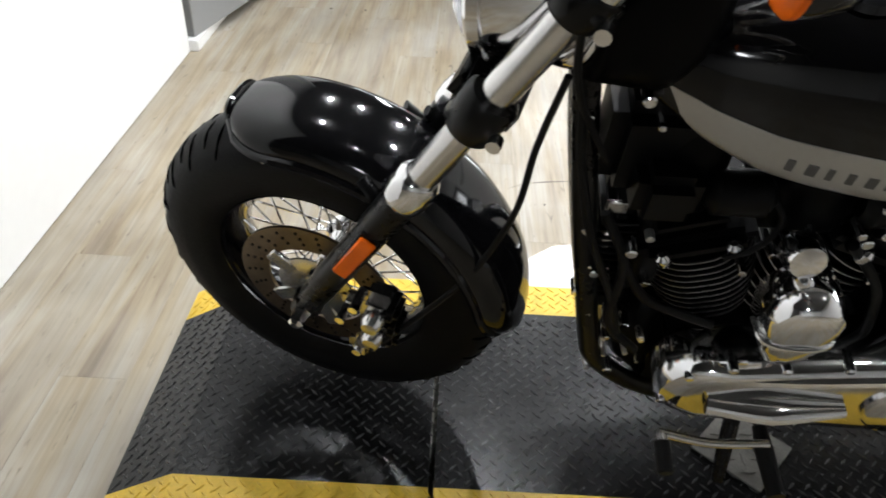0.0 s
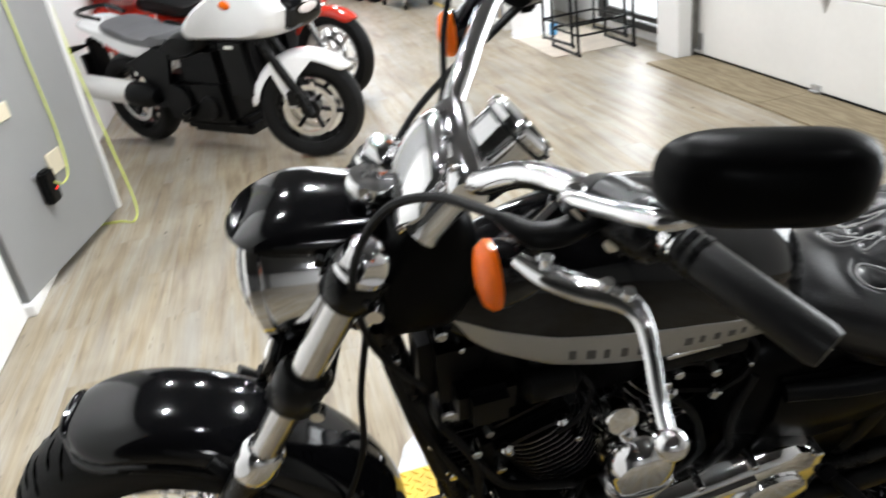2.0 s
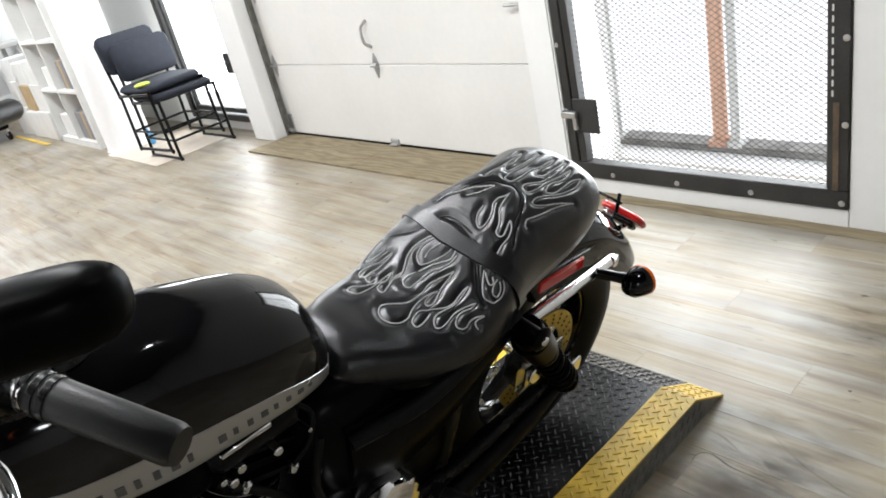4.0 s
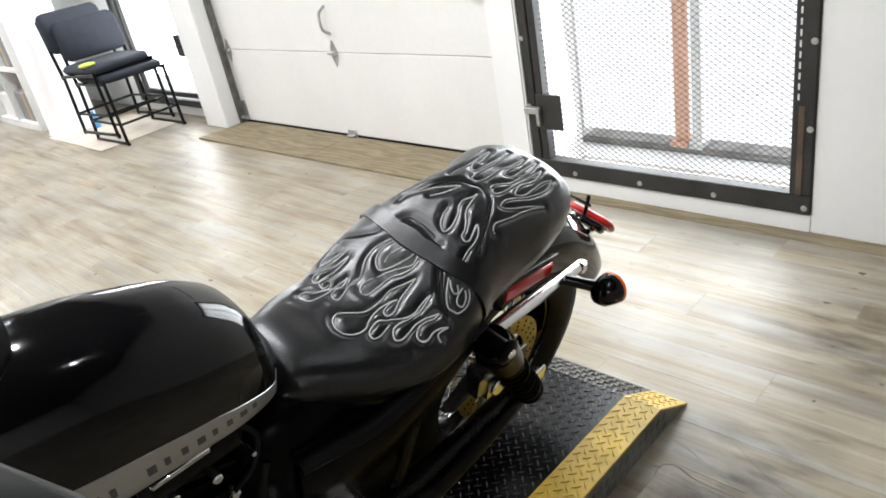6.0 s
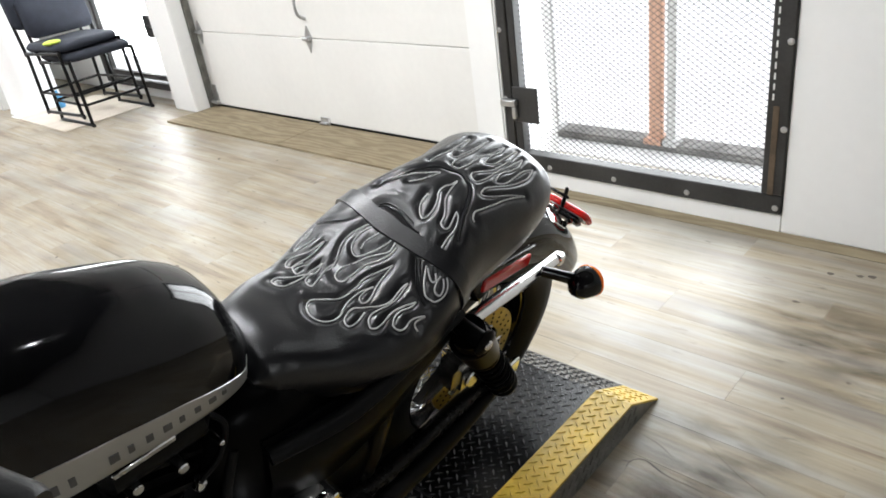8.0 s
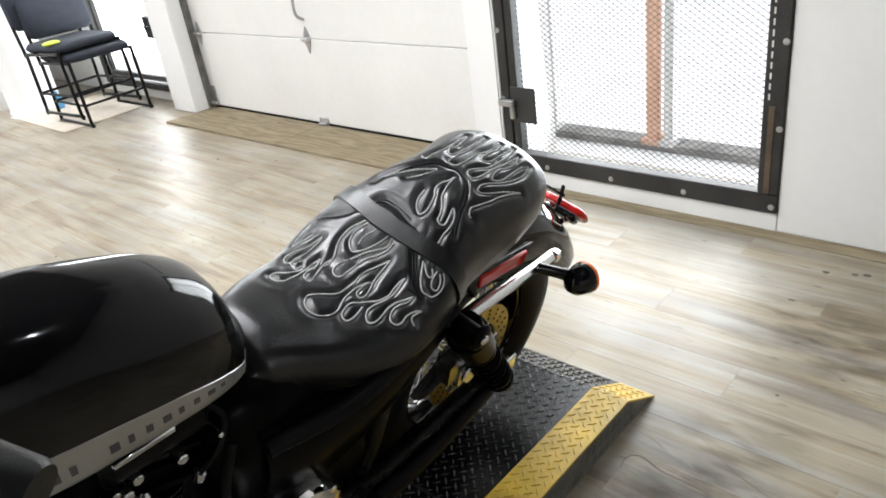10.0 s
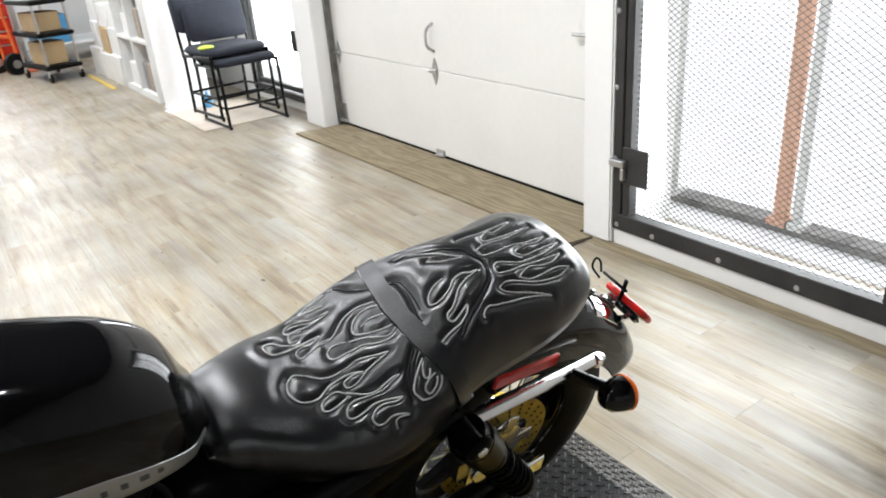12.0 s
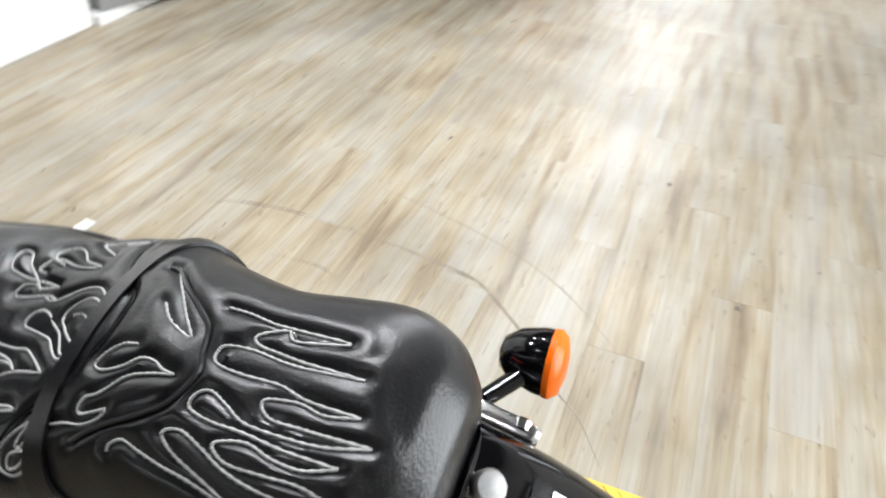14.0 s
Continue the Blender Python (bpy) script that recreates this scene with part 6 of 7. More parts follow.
for pts in ([(0.70, -0.080, 0.60), (0.74, -0.098, 0.54), (0.80, -0.098, 0.50), (0.86, -0.098, 0.47)], [(0.66, -0.06, 0.68), (0.70, -0.085, 0.60), (0.705, -0.10, 0.47), (0.76, -0.11, 0.40)], [(0.98, -0.085, 0.67), (1.04, -0.10, 0.60), (1.07, -0.105, 0.52), (1.08, -0.11, 0.46)], [(1.13, -0.10, 0.66), (1.10, -0.118, 0.58), (1.12, -0.12, 0.49)]):
    part("hose", Geo().tube(pts, 0.0075, 10, 6), RUBBER, bike, "black rubber hose")
ex = Geo().tube([(0.80, 0.10, 0.60), (0.72, 0.15, 0.50), (0.74, 0.17, 0.33), (0.95, 0.18, 0.26), (1.35, 0.175, 0.22)], 0.022, 14, 6).tube([(1.35, 0.175, 0.22), (1.40, 0.175, 0.22), (1.86, 0.165, 0.24), (1.88, 0.165, 0.241)], [0.025, 0.042, 0.042, 0.034], 20)
part("exhaust", ex, CHROME, bike, "chrome exhaust pipes")
for x, y, z in ((0.735, -0.105, 0.320), (0.668, -0.072, 0.560), (0.700, -0.090, 0.640), (0.655, -0.068, 0.500), (0.980, -0.095, 0.695), (1.055, -0.098, 0.700), (0.668, -0.050, 0.872)):
    part("frame_bolt", Geo().cyl((x, y + 0.02, z), (x, y - 0.008, z), 0.0085, seg=10, bevel=0.002), CHROME, frame_part)
part("rocker_box_bracket", Geo().box((0.975, -0.090, 0.742), (1.060, -0.080, 0.752), 0.002), CHROME, frame_part, "small chrome bracket")
part("neck_bracket", Geo().box((0.660, -0.058, 0.640), (0.690, -0.050, 0.700), 0.004).box((0.664, -0.064, 0.600), (0.682, -0.054, 0.640), 0.004), ALLOY, frame_part, "bright bracket on the down tube")
# loose plate under the side stand
pad = thing("stand_plate", "bare diamond-plate square under the side stand", "plate", Matrix.Translation((1.060, 1.330, DZ + 0.0018)) @ pose(0, 0, 0, 0, 0, -42))
part("sheet", Geo().box((-0.072, -0.072, 0.0), (0.072, 0.072, 0.005), 0.0015), SKIRT, pad)
pt = treads(-0.070, 0.070, -0.070, 0.070, lambda x: 0.005, 0.030)
part("sheet_tread", pt, SKIRT, pad, "raised diamond tread", smooth=0)["kind"] = "stuff"
GLINT = random.Random(11)
for k in range(26):
    z = GLINT.uniform(0.30, 0.84)
    x = float(np.interp(z, [0.225, 0.38, 0.70, 0.88], [0.715, 0.690, 0.630, 0.600])) + GLINT.choice((0.004, 0.03, 0.06, 0.085))
    y = -float(np.interp(z, [0.225, 0.38, 0.70, 0.88], [0.088, 0.080, 0.050, 0.030])) - 0.012
    r = GLINT.uniform(0.0035, 0.007)
    part("small_bolt", Geo().cyl((x, y + 0.03, z), (x + GLINT.uniform(-0.004, 0.004), y - 0.006, z), r, seg=8, bevel=0.0012), GLINT.choice((CHROME, ALLOY, ZINC)), frame_part)
for k in range(9):
    x, z = GLINT.uniform(0.84, 1.14), GLINT.uniform(0.60, 0.72)
    part("small_bolt", Geo().cyl((x, -0.07, z), (x, -0.102, z + 0.002), GLINT.uniform(0.004, 0.008), seg=8, bevel=0.0012), CHROME, eng)
part("rear_pulley", Geo().lathe([(0.03, -0.075), (0.128, -0.075), (0.132, -0.082), (0.132, -0.100), (0.126, -0.106), (0.03, -0.106)], 44, Matrix.Translation(RAXLE) @ YAX), COVER, bike, "black rear belt pulley")
part("belt_guard", Geo().tube([(1.40, 0.105, 0.420), (1.52, 0.108, 0.455), (1.68, 0.108, 0.478), (1.80, 0.106, 0.470)], [0.014, 0.020, 0.020, 0.012], 12, 5, flat=1.6), COVER, bike, "black belt guard")
shroud("fender_liner", [(1.47, 0.40), (1.47, 0.62), (1.60, 0.655), (1.66, 0.645), (1.60, 0.58), (1.53, 0.48)], 0.095, "black inner fender before the rear wheel")

# ---- parked motorcycles along the white wall ----
def profile_body(outline, half, taper=0.55, layers=7):
    """A body from a side outline (x, z), rounded off towards both sides."""
    n = len(outline)
    cx, cz = sum(p[0] for p in outline) / n, sum(p[1] for p in outline) / n
    smooth = [(p.x, p.y) for p in spline([(x, z, 0) for x, z in outline] + [(*outline[0], 0)], 5)[:-1]]
    rows = []
    for k in range(layers * 2 + 1):
        t = (k - layers) / layers
        s = taper + (1 - taper) * math.sqrt(max(0, 1 - abs(t) ** 2.4))
        rows.append([(cx + (x - cx) * s, half * t, cz + (z - cz) * s) for x, z in smooth])
    return Geo().rings(rows)


def alloy_wheel(parent, x, R, w, spokes, rim_mat, disc_mat, label, steer=0):
    m = Matrix.Translation((x, 0, R)) @ pose(0, 0, 0, 0, 0, steer)
    wh = part("wheel", tyre_geo(R, w, R - 0.095), RUBBER, parent, label, m)
    part("rim", rim_geo(R - 0.098, w), rim_mat, wh, "", m)
    hub = Geo().lathe([(0.01, -0.06), (0.05, -0.055), (0.055, 0.055), (0.01, 0.06)], 20, YAX)
    part("hub", hub, rim_mat, wh, "", m)
    for i in range(spokes):
        g = Geo().box((0.04, -0.018, -0.011), (R - 0.118, 0.018, 0.011), 0.005, Matrix.Rotation(2 * math.pi * (i + 0.25) / spokes, 4, "Y"))
        part("spoke", g, rim_mat, wh, "", m)
    for s in (-1, 1):
        part("disc", disc_geo(0.122, 0.152, s * 0.068 + 0.0025), disc_mat, wh, "pale wave brake disc", m)
    return wh


def sport_tourer(m):
    b = thing("motorcycle", "white and black sport motorcycle parked by the wall", "motorcycle", m, "parked motorcycles")
    alloy_wheel(b, 0.0, 0.312, 0.16, 6, SATIN, ALLOY, "rear wheel with black cast spokes")
    alloy_wheel(b, 1.53, 0.305, 0.125, 6, SATIN, ALLOY, "front wheel with black cast spokes", 28)
    turn = Matrix.Translation((1.53, 0, 0)) @ pose(0, 0, 0, 0, 0, 28) @ Matrix.Translation((-1.53, 0, 0))
    for s in (-1, 1):
        part("fork_leg", Geo().tube([(1.535, s * 0.085, 0.285), (1.50, s * 0.085, 0.40), (1.30, s * 0.085, 0.86)], [0.030, 0.027, 0.024], 14), SATIN, b, "black fork leg", turn)
        part("caliper", Geo().box((1.43, s * 0.10 - 0.025, 0.36), (1.50, s * 0.10 + 0.025, 0.44), 0.01), SATIN, b, "", turn)
    part("front_fender", arc_fender(0.345, 38, 170, 0.075, 0.05), WHITEPAINT, b, "white front fender", turn @ Matrix.Translation((1.53, 0, 0.305)))
    for s in (-1, 1):
        part("fender_side", Geo().prism([(1.36, 0.56), (1.50, 0.63), (1.62, 0.60), (1.50, 0.50), (1.46, 0.33), (1.43, 0.34)], 0.066, 0.078, 0.0, pose(0, 0, 0, 90) if s < 0 else Matrix.Diagonal((1, -1, 1, 1)) @ pose(0, 0, 0, 90)), WHITEPAINT, b, "white fender side plate", turn)
    part("fairing", profile_body([(1.47, 0.93), (1.40, 0.78), (1.18, 0.735), (0.86, 0.735), (0.60, 0.74), (0.56, 0.82), (0.70, 0.95), (0.95, 1.08), (1.17, 1.20), (1.33, 1.15)], 0.215, 0.72), WHITEPAINT, b, "white sculpted fairing", Matrix.Translation((0.79, 0, 0.132)) @ Matrix.Diagonal((0.96, 1, 0.82, 1)) @ Matrix.Translation((-0.56, 0, 0)))
    part("windscreen", Geo().tube([(1.30, 0, 1.09), (1.22, 0, 1.19), (1.14, 0, 1.26)], [0.10, 0.09, 0.05], 16, 3, flat=0.18), GREYPLASTIC, b, "small smoked screen", Matrix.Translation((0.19, 0, 0)))
    hl = part("headlamp", profile_body([(1.50, 0.90), (1.48, 0.80), (1.40, 0.77), (1.34, 0.84), (1.36, 0.93), (1.44, 0.96)], 0.13, 0.7), GLOSS, b, "black headlamp housing", Matrix.Translation((0.19, 0, 0)))
    part("headlamp_lens", Geo().ball((1.655, 0, 0.878), (0.040, 0.108, 0.046), 20), CLEARLENS, hl, "clear wide headlamp lens")
    for s in (-1, 1):
        ind = part("side_indicator", Geo().ball((1.16, s * 0.208, 0.945), (0.048, 0.020, 0.026), 14), AMBER, b, "orange side indicator", Matrix.Translation((0.13, 0, 0)))
        part("lower_pod", Geo().box((0.98, s * 0.15 - 0.055, 0.40), (1.22, s * 0.15 + 0.055, 0.77), 0.035, pose(0, 0, 0, 0, 0)), PLASTIC, b, "black lower fairing pod", Matrix.Translation((0.12, 0, 0)))
        part("mirror", Geo().ball((1.06, s * 0.33, 1.20), (0.035, 0.075, 0.045), 14).tube([(1.10, s * 0.16, 1.08), (1.08, s * 0.25, 1.15), (1.06, s * 0.33, 1.18)], 0.010, 8), SATIN, b, "black mirror", Matrix.Translation((0.17, 0, 0)))
    part("pod_badge", Geo().box((1.06, -0.208, 0.705), (1.13, -0.2055, 0.725), 0.001), CARD, b, "small white plate", Matrix.Translation((0.12, 0, 0)))
    part("seat", profile_body([(0.66, 0.74), (0.58, 0.77), (0.45, 0.735), (0.25, 0.76), (0.16, 0.80), (-0.02, 0.845), (-0.04, 0.80), (0.14, 0.73), (0.40, 0.68), (0.62, 0.69)], 0.155, 0.70), mat("grey_vinyl", (0.10, 0.10, 0.105), 0.5, 0.0, 0.15, 12), b, "grey two-level seat")
    part("tail", profile_body([(0.52, 0.69), (0.20, 0.74), (-0.10, 0.82), (-0.26, 0.86), (-0.28, 0.83), (-0.10, 0.74), (0.20, 0.62), (0.45, 0.60)], 0.145, 0.72), WHITEPAINT, b, "white tail section")
    part("grab_rail", Geo().tube([(-0.02, -0.10, 0.86), (-0.22, -0.11, 0.90), (-0.30, 0, 0.905), (-0.22, 0.11, 0.90), (-0.02, 0.10, 0.86)], 0.014, 8, 5), SATIN, b, "black grab rail")
    hang = part("plate_hanger", Geo().box((-0.36, -0.05, 0.45), (-0.31, 0.05, 0.72), 0.012).box((-0.40, -0.10, 0.44), (-0.36, 0.10, 0.62), 0.006), PLASTIC, b, "black number plate hanger")
    for s in (-1, 1):
        part("rear_indicator", Geo().tube([(-0.34, s * 0.05, 0.68), (-0.36, s * 0.13, 0.68), (-0.37, s * 0.20, 0.68)], [0.010, 0.020, 0.024], 10), PLASTIC, hang)
    part("engine", Geo().box((0.42, -0.16, 0.19), (1.02, 0.16, 0.52), 0.05).box((0.62, -0.13, 0.42), (1.0, 0.13, 0.70), 0.04).cyl((0.60, -0.19, 0.36), (0.60, 0.17, 0.36), 0.115, seg=28), ENGINE, b, "black engine with round cover")
    part("engine_cover", Geo().cyl((0.86, -0.185, 0.33), (0.86, -0.155, 0.33), 0.075, seg=26, bevel=0.008), PLASTIC, b, "dark round engine cover")
    part("side_panel", Geo().prism([(0.62, 0.66), (0.50, 0.70), (0.20, 0.60), (0.30, 0.50), (0.46, 0.34), (0.52, 0.40)], 0.135, 0.165, 0.006, pose(0, 0, 0, 90)), PLASTIC, b, "black side panel")
    part("air_box", profile_body([(0.94, 0.76), (0.70, 0.78), (0.52, 0.70), (0.46, 0.62), (0.60, 0.60), (0.90, 0.66)], 0.16, 0.7), PLASTIC, b, "black tank side cover")
    part("swingarm", Geo().box((-0.04, -0.105, 0.28), (0.46, -0.075, 0.34), 0.01).box((-0.04, 0.075, 0.28), (0.46, 0.105, 0.34), 0.01), SATIN, b, "black swingarm")
    part("muffler", Geo().tube([(0.32, -0.175, 0.40), (0.26, -0.19, 0.41), (0.05, -0.21, 0.43), (-0.30, -0.235, 0.47), (-0.36, -0.24, 0.475)], [0.060, 0.074, 0.078, 0.070, 0.045], 22), mat("pale_muffler", (0.70, 0.69, 0.67), 0.35, 0.1, 0.06, 8), b, "pale silver muffler")
    part("heat_shield", Geo().tube([(0.40, -0.175, 0.385), (0.34, -0.182, 0.395), (0.22, -0.195, 0.410), (0.16, -0.200, 0.418)], [0.050, 0.078, 0.081, 0.068], 22), PLASTIC, b, "black muffler heat shield")
    part("side_stand", Geo().tube([(0.62, 0.16, 0.18), (0.55, 0.24, 0.10), (0.50, 0.31, 0.008)], 0.012, 10), SATIN, b, "black side stand")
    part("foot_peg", Geo().cyl((0.72, -0.17, 0.33), (0.74, -0.28, 0.33), 0.014, seg=10), SATIN, b)
    part("handlebar", Geo().tube([(1.14, -0.36, 1.06), (1.18, -0.20, 1.09), (1.20, 0, 1.08), (1.18, 0.20, 1.09), (1.14, 0.36, 1.06)], 0.013, 10, 4), SATIN, b, "black handlebar", Matrix.Translation((0.12, 0, 0)))
    part("underbelly", Geo().box((0.50, -0.12, 0.13), (1.10, 0.12, 0.24), 0.04), PLASTIC, b, "black belly cover")
    return b


sport_tourer(Matrix.Translation((-0.345, 5.775, 0)) @ pose(0, 0, 0, 0, 0, math.degrees(math.atan2(-1.105, 1.075))) @ pose(0, 0, 0, 4))


def touring_bike(m, paint, fender_paint, label):
    b = thing("motorcycle", label, "motorcycle", m, "parked motorcycles")
    alloy_wheel(b, 0.0, 0.31, 0.18, 6, STEEL, ALLOY, "rear wheel")
    alloy_wheel(b, 1.69, 0.325, 0.13, 6, STEEL, ALLOY, "front wheel with bright rim")
    part("front_fender", arc_fender(0.352, 48, 152, 0.075, 0.06), fender_paint, b, "glossy front fender", Matrix.Translation((1.69, 0, 0.325)))
    for s in (-1, 1):
        part("fork_leg", Geo().tube([(1.69, s * 0.095, 0.32), (1.48, s * 0.095, 0.85)], [0.032, 0.028], 12), CHROME, b, "chrome fork leg")
        part("fairing_lamp", Geo().ball((1.585, s * 0.16, 0.88), (0.05, 0.085, 0.045), 14), CLEARLENS, b, "clear headlamp")
        part("indicator", Geo().ball((1.50, s * 0.40, 1.02), (0.06, 0.05, 0.04), 12), AMBER, b, "orange mirror indicator")
        part("mirror_pod", Geo().ball((1.42, s * 0.40, 1.03), (0.12, 0.09, 0.07), 14), paint, b, "glossy mirror pod")
        part("saddlebag", Geo().box((-0.36, s * 0.30 - 0.10, 0.40), (0.28, s * 0.30 + 0.10, 0.72), 0.06), paint, b, "glossy saddlebag")
    part("fairing", profile_body([(1.66, 0.90), (1.60, 0.70), (1.35, 0.50), (1.05, 0.46), (1.0, 0.70), (1.10, 0.96), (1.32, 1.12), (1.52, 1.06)], 0.36, 0.6), paint, b, "glossy broad fairing")
    part("windscreen", Geo().prism([(-0.30, 0.0), (0.30, 0.0), (0.26, 0.36), (0.12, 0.46), (-0.12, 0.46), (-0.26, 0.36)], -0.003, 0.003, 0.0, Matrix.Translation((1.42, 0, 1.06)) @ pose(0, 0, 0, 0, -35) @ pose(0, 0, 0, 0, 0, 90) @ pose(0, 0, 0, 90)), clear("screen_plastic"), b, "clear tall windscreen").visible_shadow = False
    part("tank", profile_body([(1.18, 0.94), (0.80, 0.92), (0.72, 0.78), (0.80, 0.66), (1.15, 0.68)], 0.20, 0.6), paint, b)
    part("seat", profile_body([(0.82, 0.80), (0.55, 0.74), (0.25, 0.80), (-0.05, 0.84), (-0.10, 0.74), (0.40, 0.66), (0.80, 0.70)], 0.21, 0.7), PLASTIC, b, "black touring seat")
    part("trunk", Geo().box((-0.62, -0.31, 0.84), (-0.16, 0.31, 1.12), 0.08), paint, b, "glossy trunk")
    part("backrest", Geo().box((-0.16, -0.22, 0.86), (-0.08, 0.22, 1.16), 0.035).box((-0.12, -0.33, 0.86), (0.16, -0.26, 0.98), 0.03).box((-0.12, 0.26, 0.86), (0.16, 0.33, 0.98), 0.03), PLASTIC, b, "black passenger backrest and armrests")
    part("engine", Geo().box((0.55, -0.30, 0.20), (1.15, 0.30, 0.52), 0.06).box((0.40, -0.18, 0.15), (1.3, 0.18, 0.62), 0.05), ENGINE, b, "black flat engine")
    part("tail_panel", Geo().box((-0.66, -0.28, 0.55), (-0.36, 0.28, 0.84), 0.07), paint, b)
    part("side_stand", Geo().tube([(0.75, 0.20, 0.18), (0.70, 0.34, 0.006)], 0.014, 8), SATIN, b)
    return b


def park(x, y, deg):
    """Front wheel at x, y on the floor; the bike heads at deg."""
    return Matrix.Translation((x, y, 0)) @ pose(0, 0, 0, 0, 0, deg) @ Matrix.Translation((-1.69, 0, 0))


touring_bike(park(1.00, 5.95, -42), REDPAINT, REDPAINT, "red touring motorcycle with clear windscreen and trunk")
touring_bike(park(0.98, 9.00, -40), mat("maroon_bike_paint", (0.22, 0.02, 0.015), 0.14, 0.0, 0.1, 4, coat=0.8), WHITEPAINT, "maroon touring motorcycle with a white fender")

# ---- chairs ----
def chair(m, group):
    c = thing("chair", "black tubular chair with navy cloth seat and back", "chair", m, group)
    W, D = 0.24, 0.25
    for s in (-1, 1):
        leg = Geo().tube([(s * W, -D - 0.02, 0.012), (s * W, -D, 0.03), (s * W, -D + 0.02, 0.44), (s * W, -D + 0.05, 0.462), (s * W, D - 0.03, 0.45), (s * W, D, 0.47), (s * W, D + 0.07, 0.86)], 0.0125, 10, 4)
        part("side_frame", leg, SATIN, c, "black bent steel tube")
        part("back_leg", Geo().tube([(s * W, D - 0.02, 0.45), (s * W, D - 0.01, 0.03), (s * W, D - 0.02, 0.012)], 0.0125, 10, 3), SATIN, c, "black steel leg")
        part("floor_runner", Geo().cyl((s * W, -D - 0.02, 0.0125), (s * W, D, 0.0125), 0.0125, seg=10), SATIN, c)
        part("mid_rail", Geo().cyl((s * W, -D, 0.16), (s * W, D - 0.01, 0.16), 0.010, seg=8), SATIN, c)
    for y in (-D, D - 0.015):
        part("cross_rail", Geo().cyl((-W, y, 0.16), (W, y, 0.16), 0.010, seg=8), SATIN, c)
    part("seat", Geo().prism(rounded(0.50, 0.50, 0.08), 0.462, 0.520, 0.022), CLOTH, c, "padded navy seat", smooth=60)
    part("backrest", Geo().prism(rounded(0.50, 0.30, 0.06), -0.022, 0.022, 0.014, Matrix.Translation((0, D + 0.035, 0.76)) @ pose(0, 0, 0, 80)), CLOTH, c, "padded navy backrest", smooth=60)
    return c


chair(Matrix.Translation((3.10, 6.10, 0)) @ pose(0, 0, 0, 0, 0, 2), "stacked chairs")
chair(Matrix.Translation((3.055, 6.17, 0.072)) @ pose(0, 0, 0, 0, 0, 6), "stacked chairs")
solid("cloth", Geo().ball((2.86, 6.02, 0.605), (0.065, 0.045, 0.018), 14), LIME, "lime green cloth on the chair seat", "cloth", "")
solid("floor_tile", Geo().box((2.70, 5.95, 0.001), (3.36, 6.85, 0.007), 0.002), CHIP, "worn pale floor patch under the chairs", "floor patch", "")
solid("blue_bottle", Geo().lathe([(0.03, 0.0), (0.035, 0.005), (0.035, 0.09), (0.012, 0.12), (0.012, 0.14)], 16, Matrix.Translation((3.02, 6.75, 0.008))), BLUE, "small blue plastic bottle on the floor", "bottle", "")

# ---- shelf unit, boxes and cart along the far wall ----
shelf = thing("bookcase", "white bookcase with a few boxes and a grey bin", "bookcase")
X0, X1, Y0, Y1 = 2.76, 3.10, 7.32, 8.42
for a, b in (((X0, Y0, 0), (X1, Y0 + 0.035, 2.0)), ((X0, Y1 - 0.035, 0), (X1, Y1, 2.0)), ((X0, 7.86, 0.07), (X1, 7.885, 1.97))):
    part("upright", Geo().box(a, b, 0.003), CARD, shelf)
for z in (0.035, 0.52, 0.98, 1.44, 1.97):
    for ya, yb in ((Y0 + 0.036, 7.859), (7.886, Y1 - 0.036)):
        part("shelf_board", Geo().box((X0 + 0.002, ya, z), (X1, yb, z + 0.03), 0.003), CARD, shelf)
part("back_panel", Geo().box((X1 + 0.001, Y0, 0), (X1 + 0.01, Y1, 2.0), 0.001), CARD, shelf)
part("plinth", Geo().box((X0 + 0.002, Y0 + 0.036, 0), (X0 + 0.02, Y1 - 0.036, 0.034), 0.002), CARD, shelf)
solid("white_column", Geo().tube([(2.95, 7.08, 0.0), (2.95, 7.08, 0.03), (2.95, 7.08, 2.98), (2.95, 7.08, 3.09)], [0.21, 0.20, 0.20, 0.20], 28), WALL, "white painted round column", "column")
solid("paper_sheet", Geo().box((2.70, 6.86, 0.0015), (2.96, 6.99, 0.006), 0.001), CARD, "white paper sheet at the column's foot", "paper", "")


def carton(x, y, z, w, d, h, material, label, deg=0, name="carton"):
    m = Matrix.Translation((x, y, z)) @ pose(0, 0, 0, 0, 0, deg)
    c = thing(name, label, name.replace("_", " "), m, "stacked cartons")
    part("box", Geo().box((-w / 2, -d / 2, 0), (w / 2, d / 2, h), 0.006), material, c)
    if material is not CARD:
        part("tape", Geo().box((-w / 2 - 0.0015, -0.025, h * 0.02), (w / 2 + 0.0015, 0.025, h + 0.0015), 0.001), TAN, c, "brown tape strip")
    return c


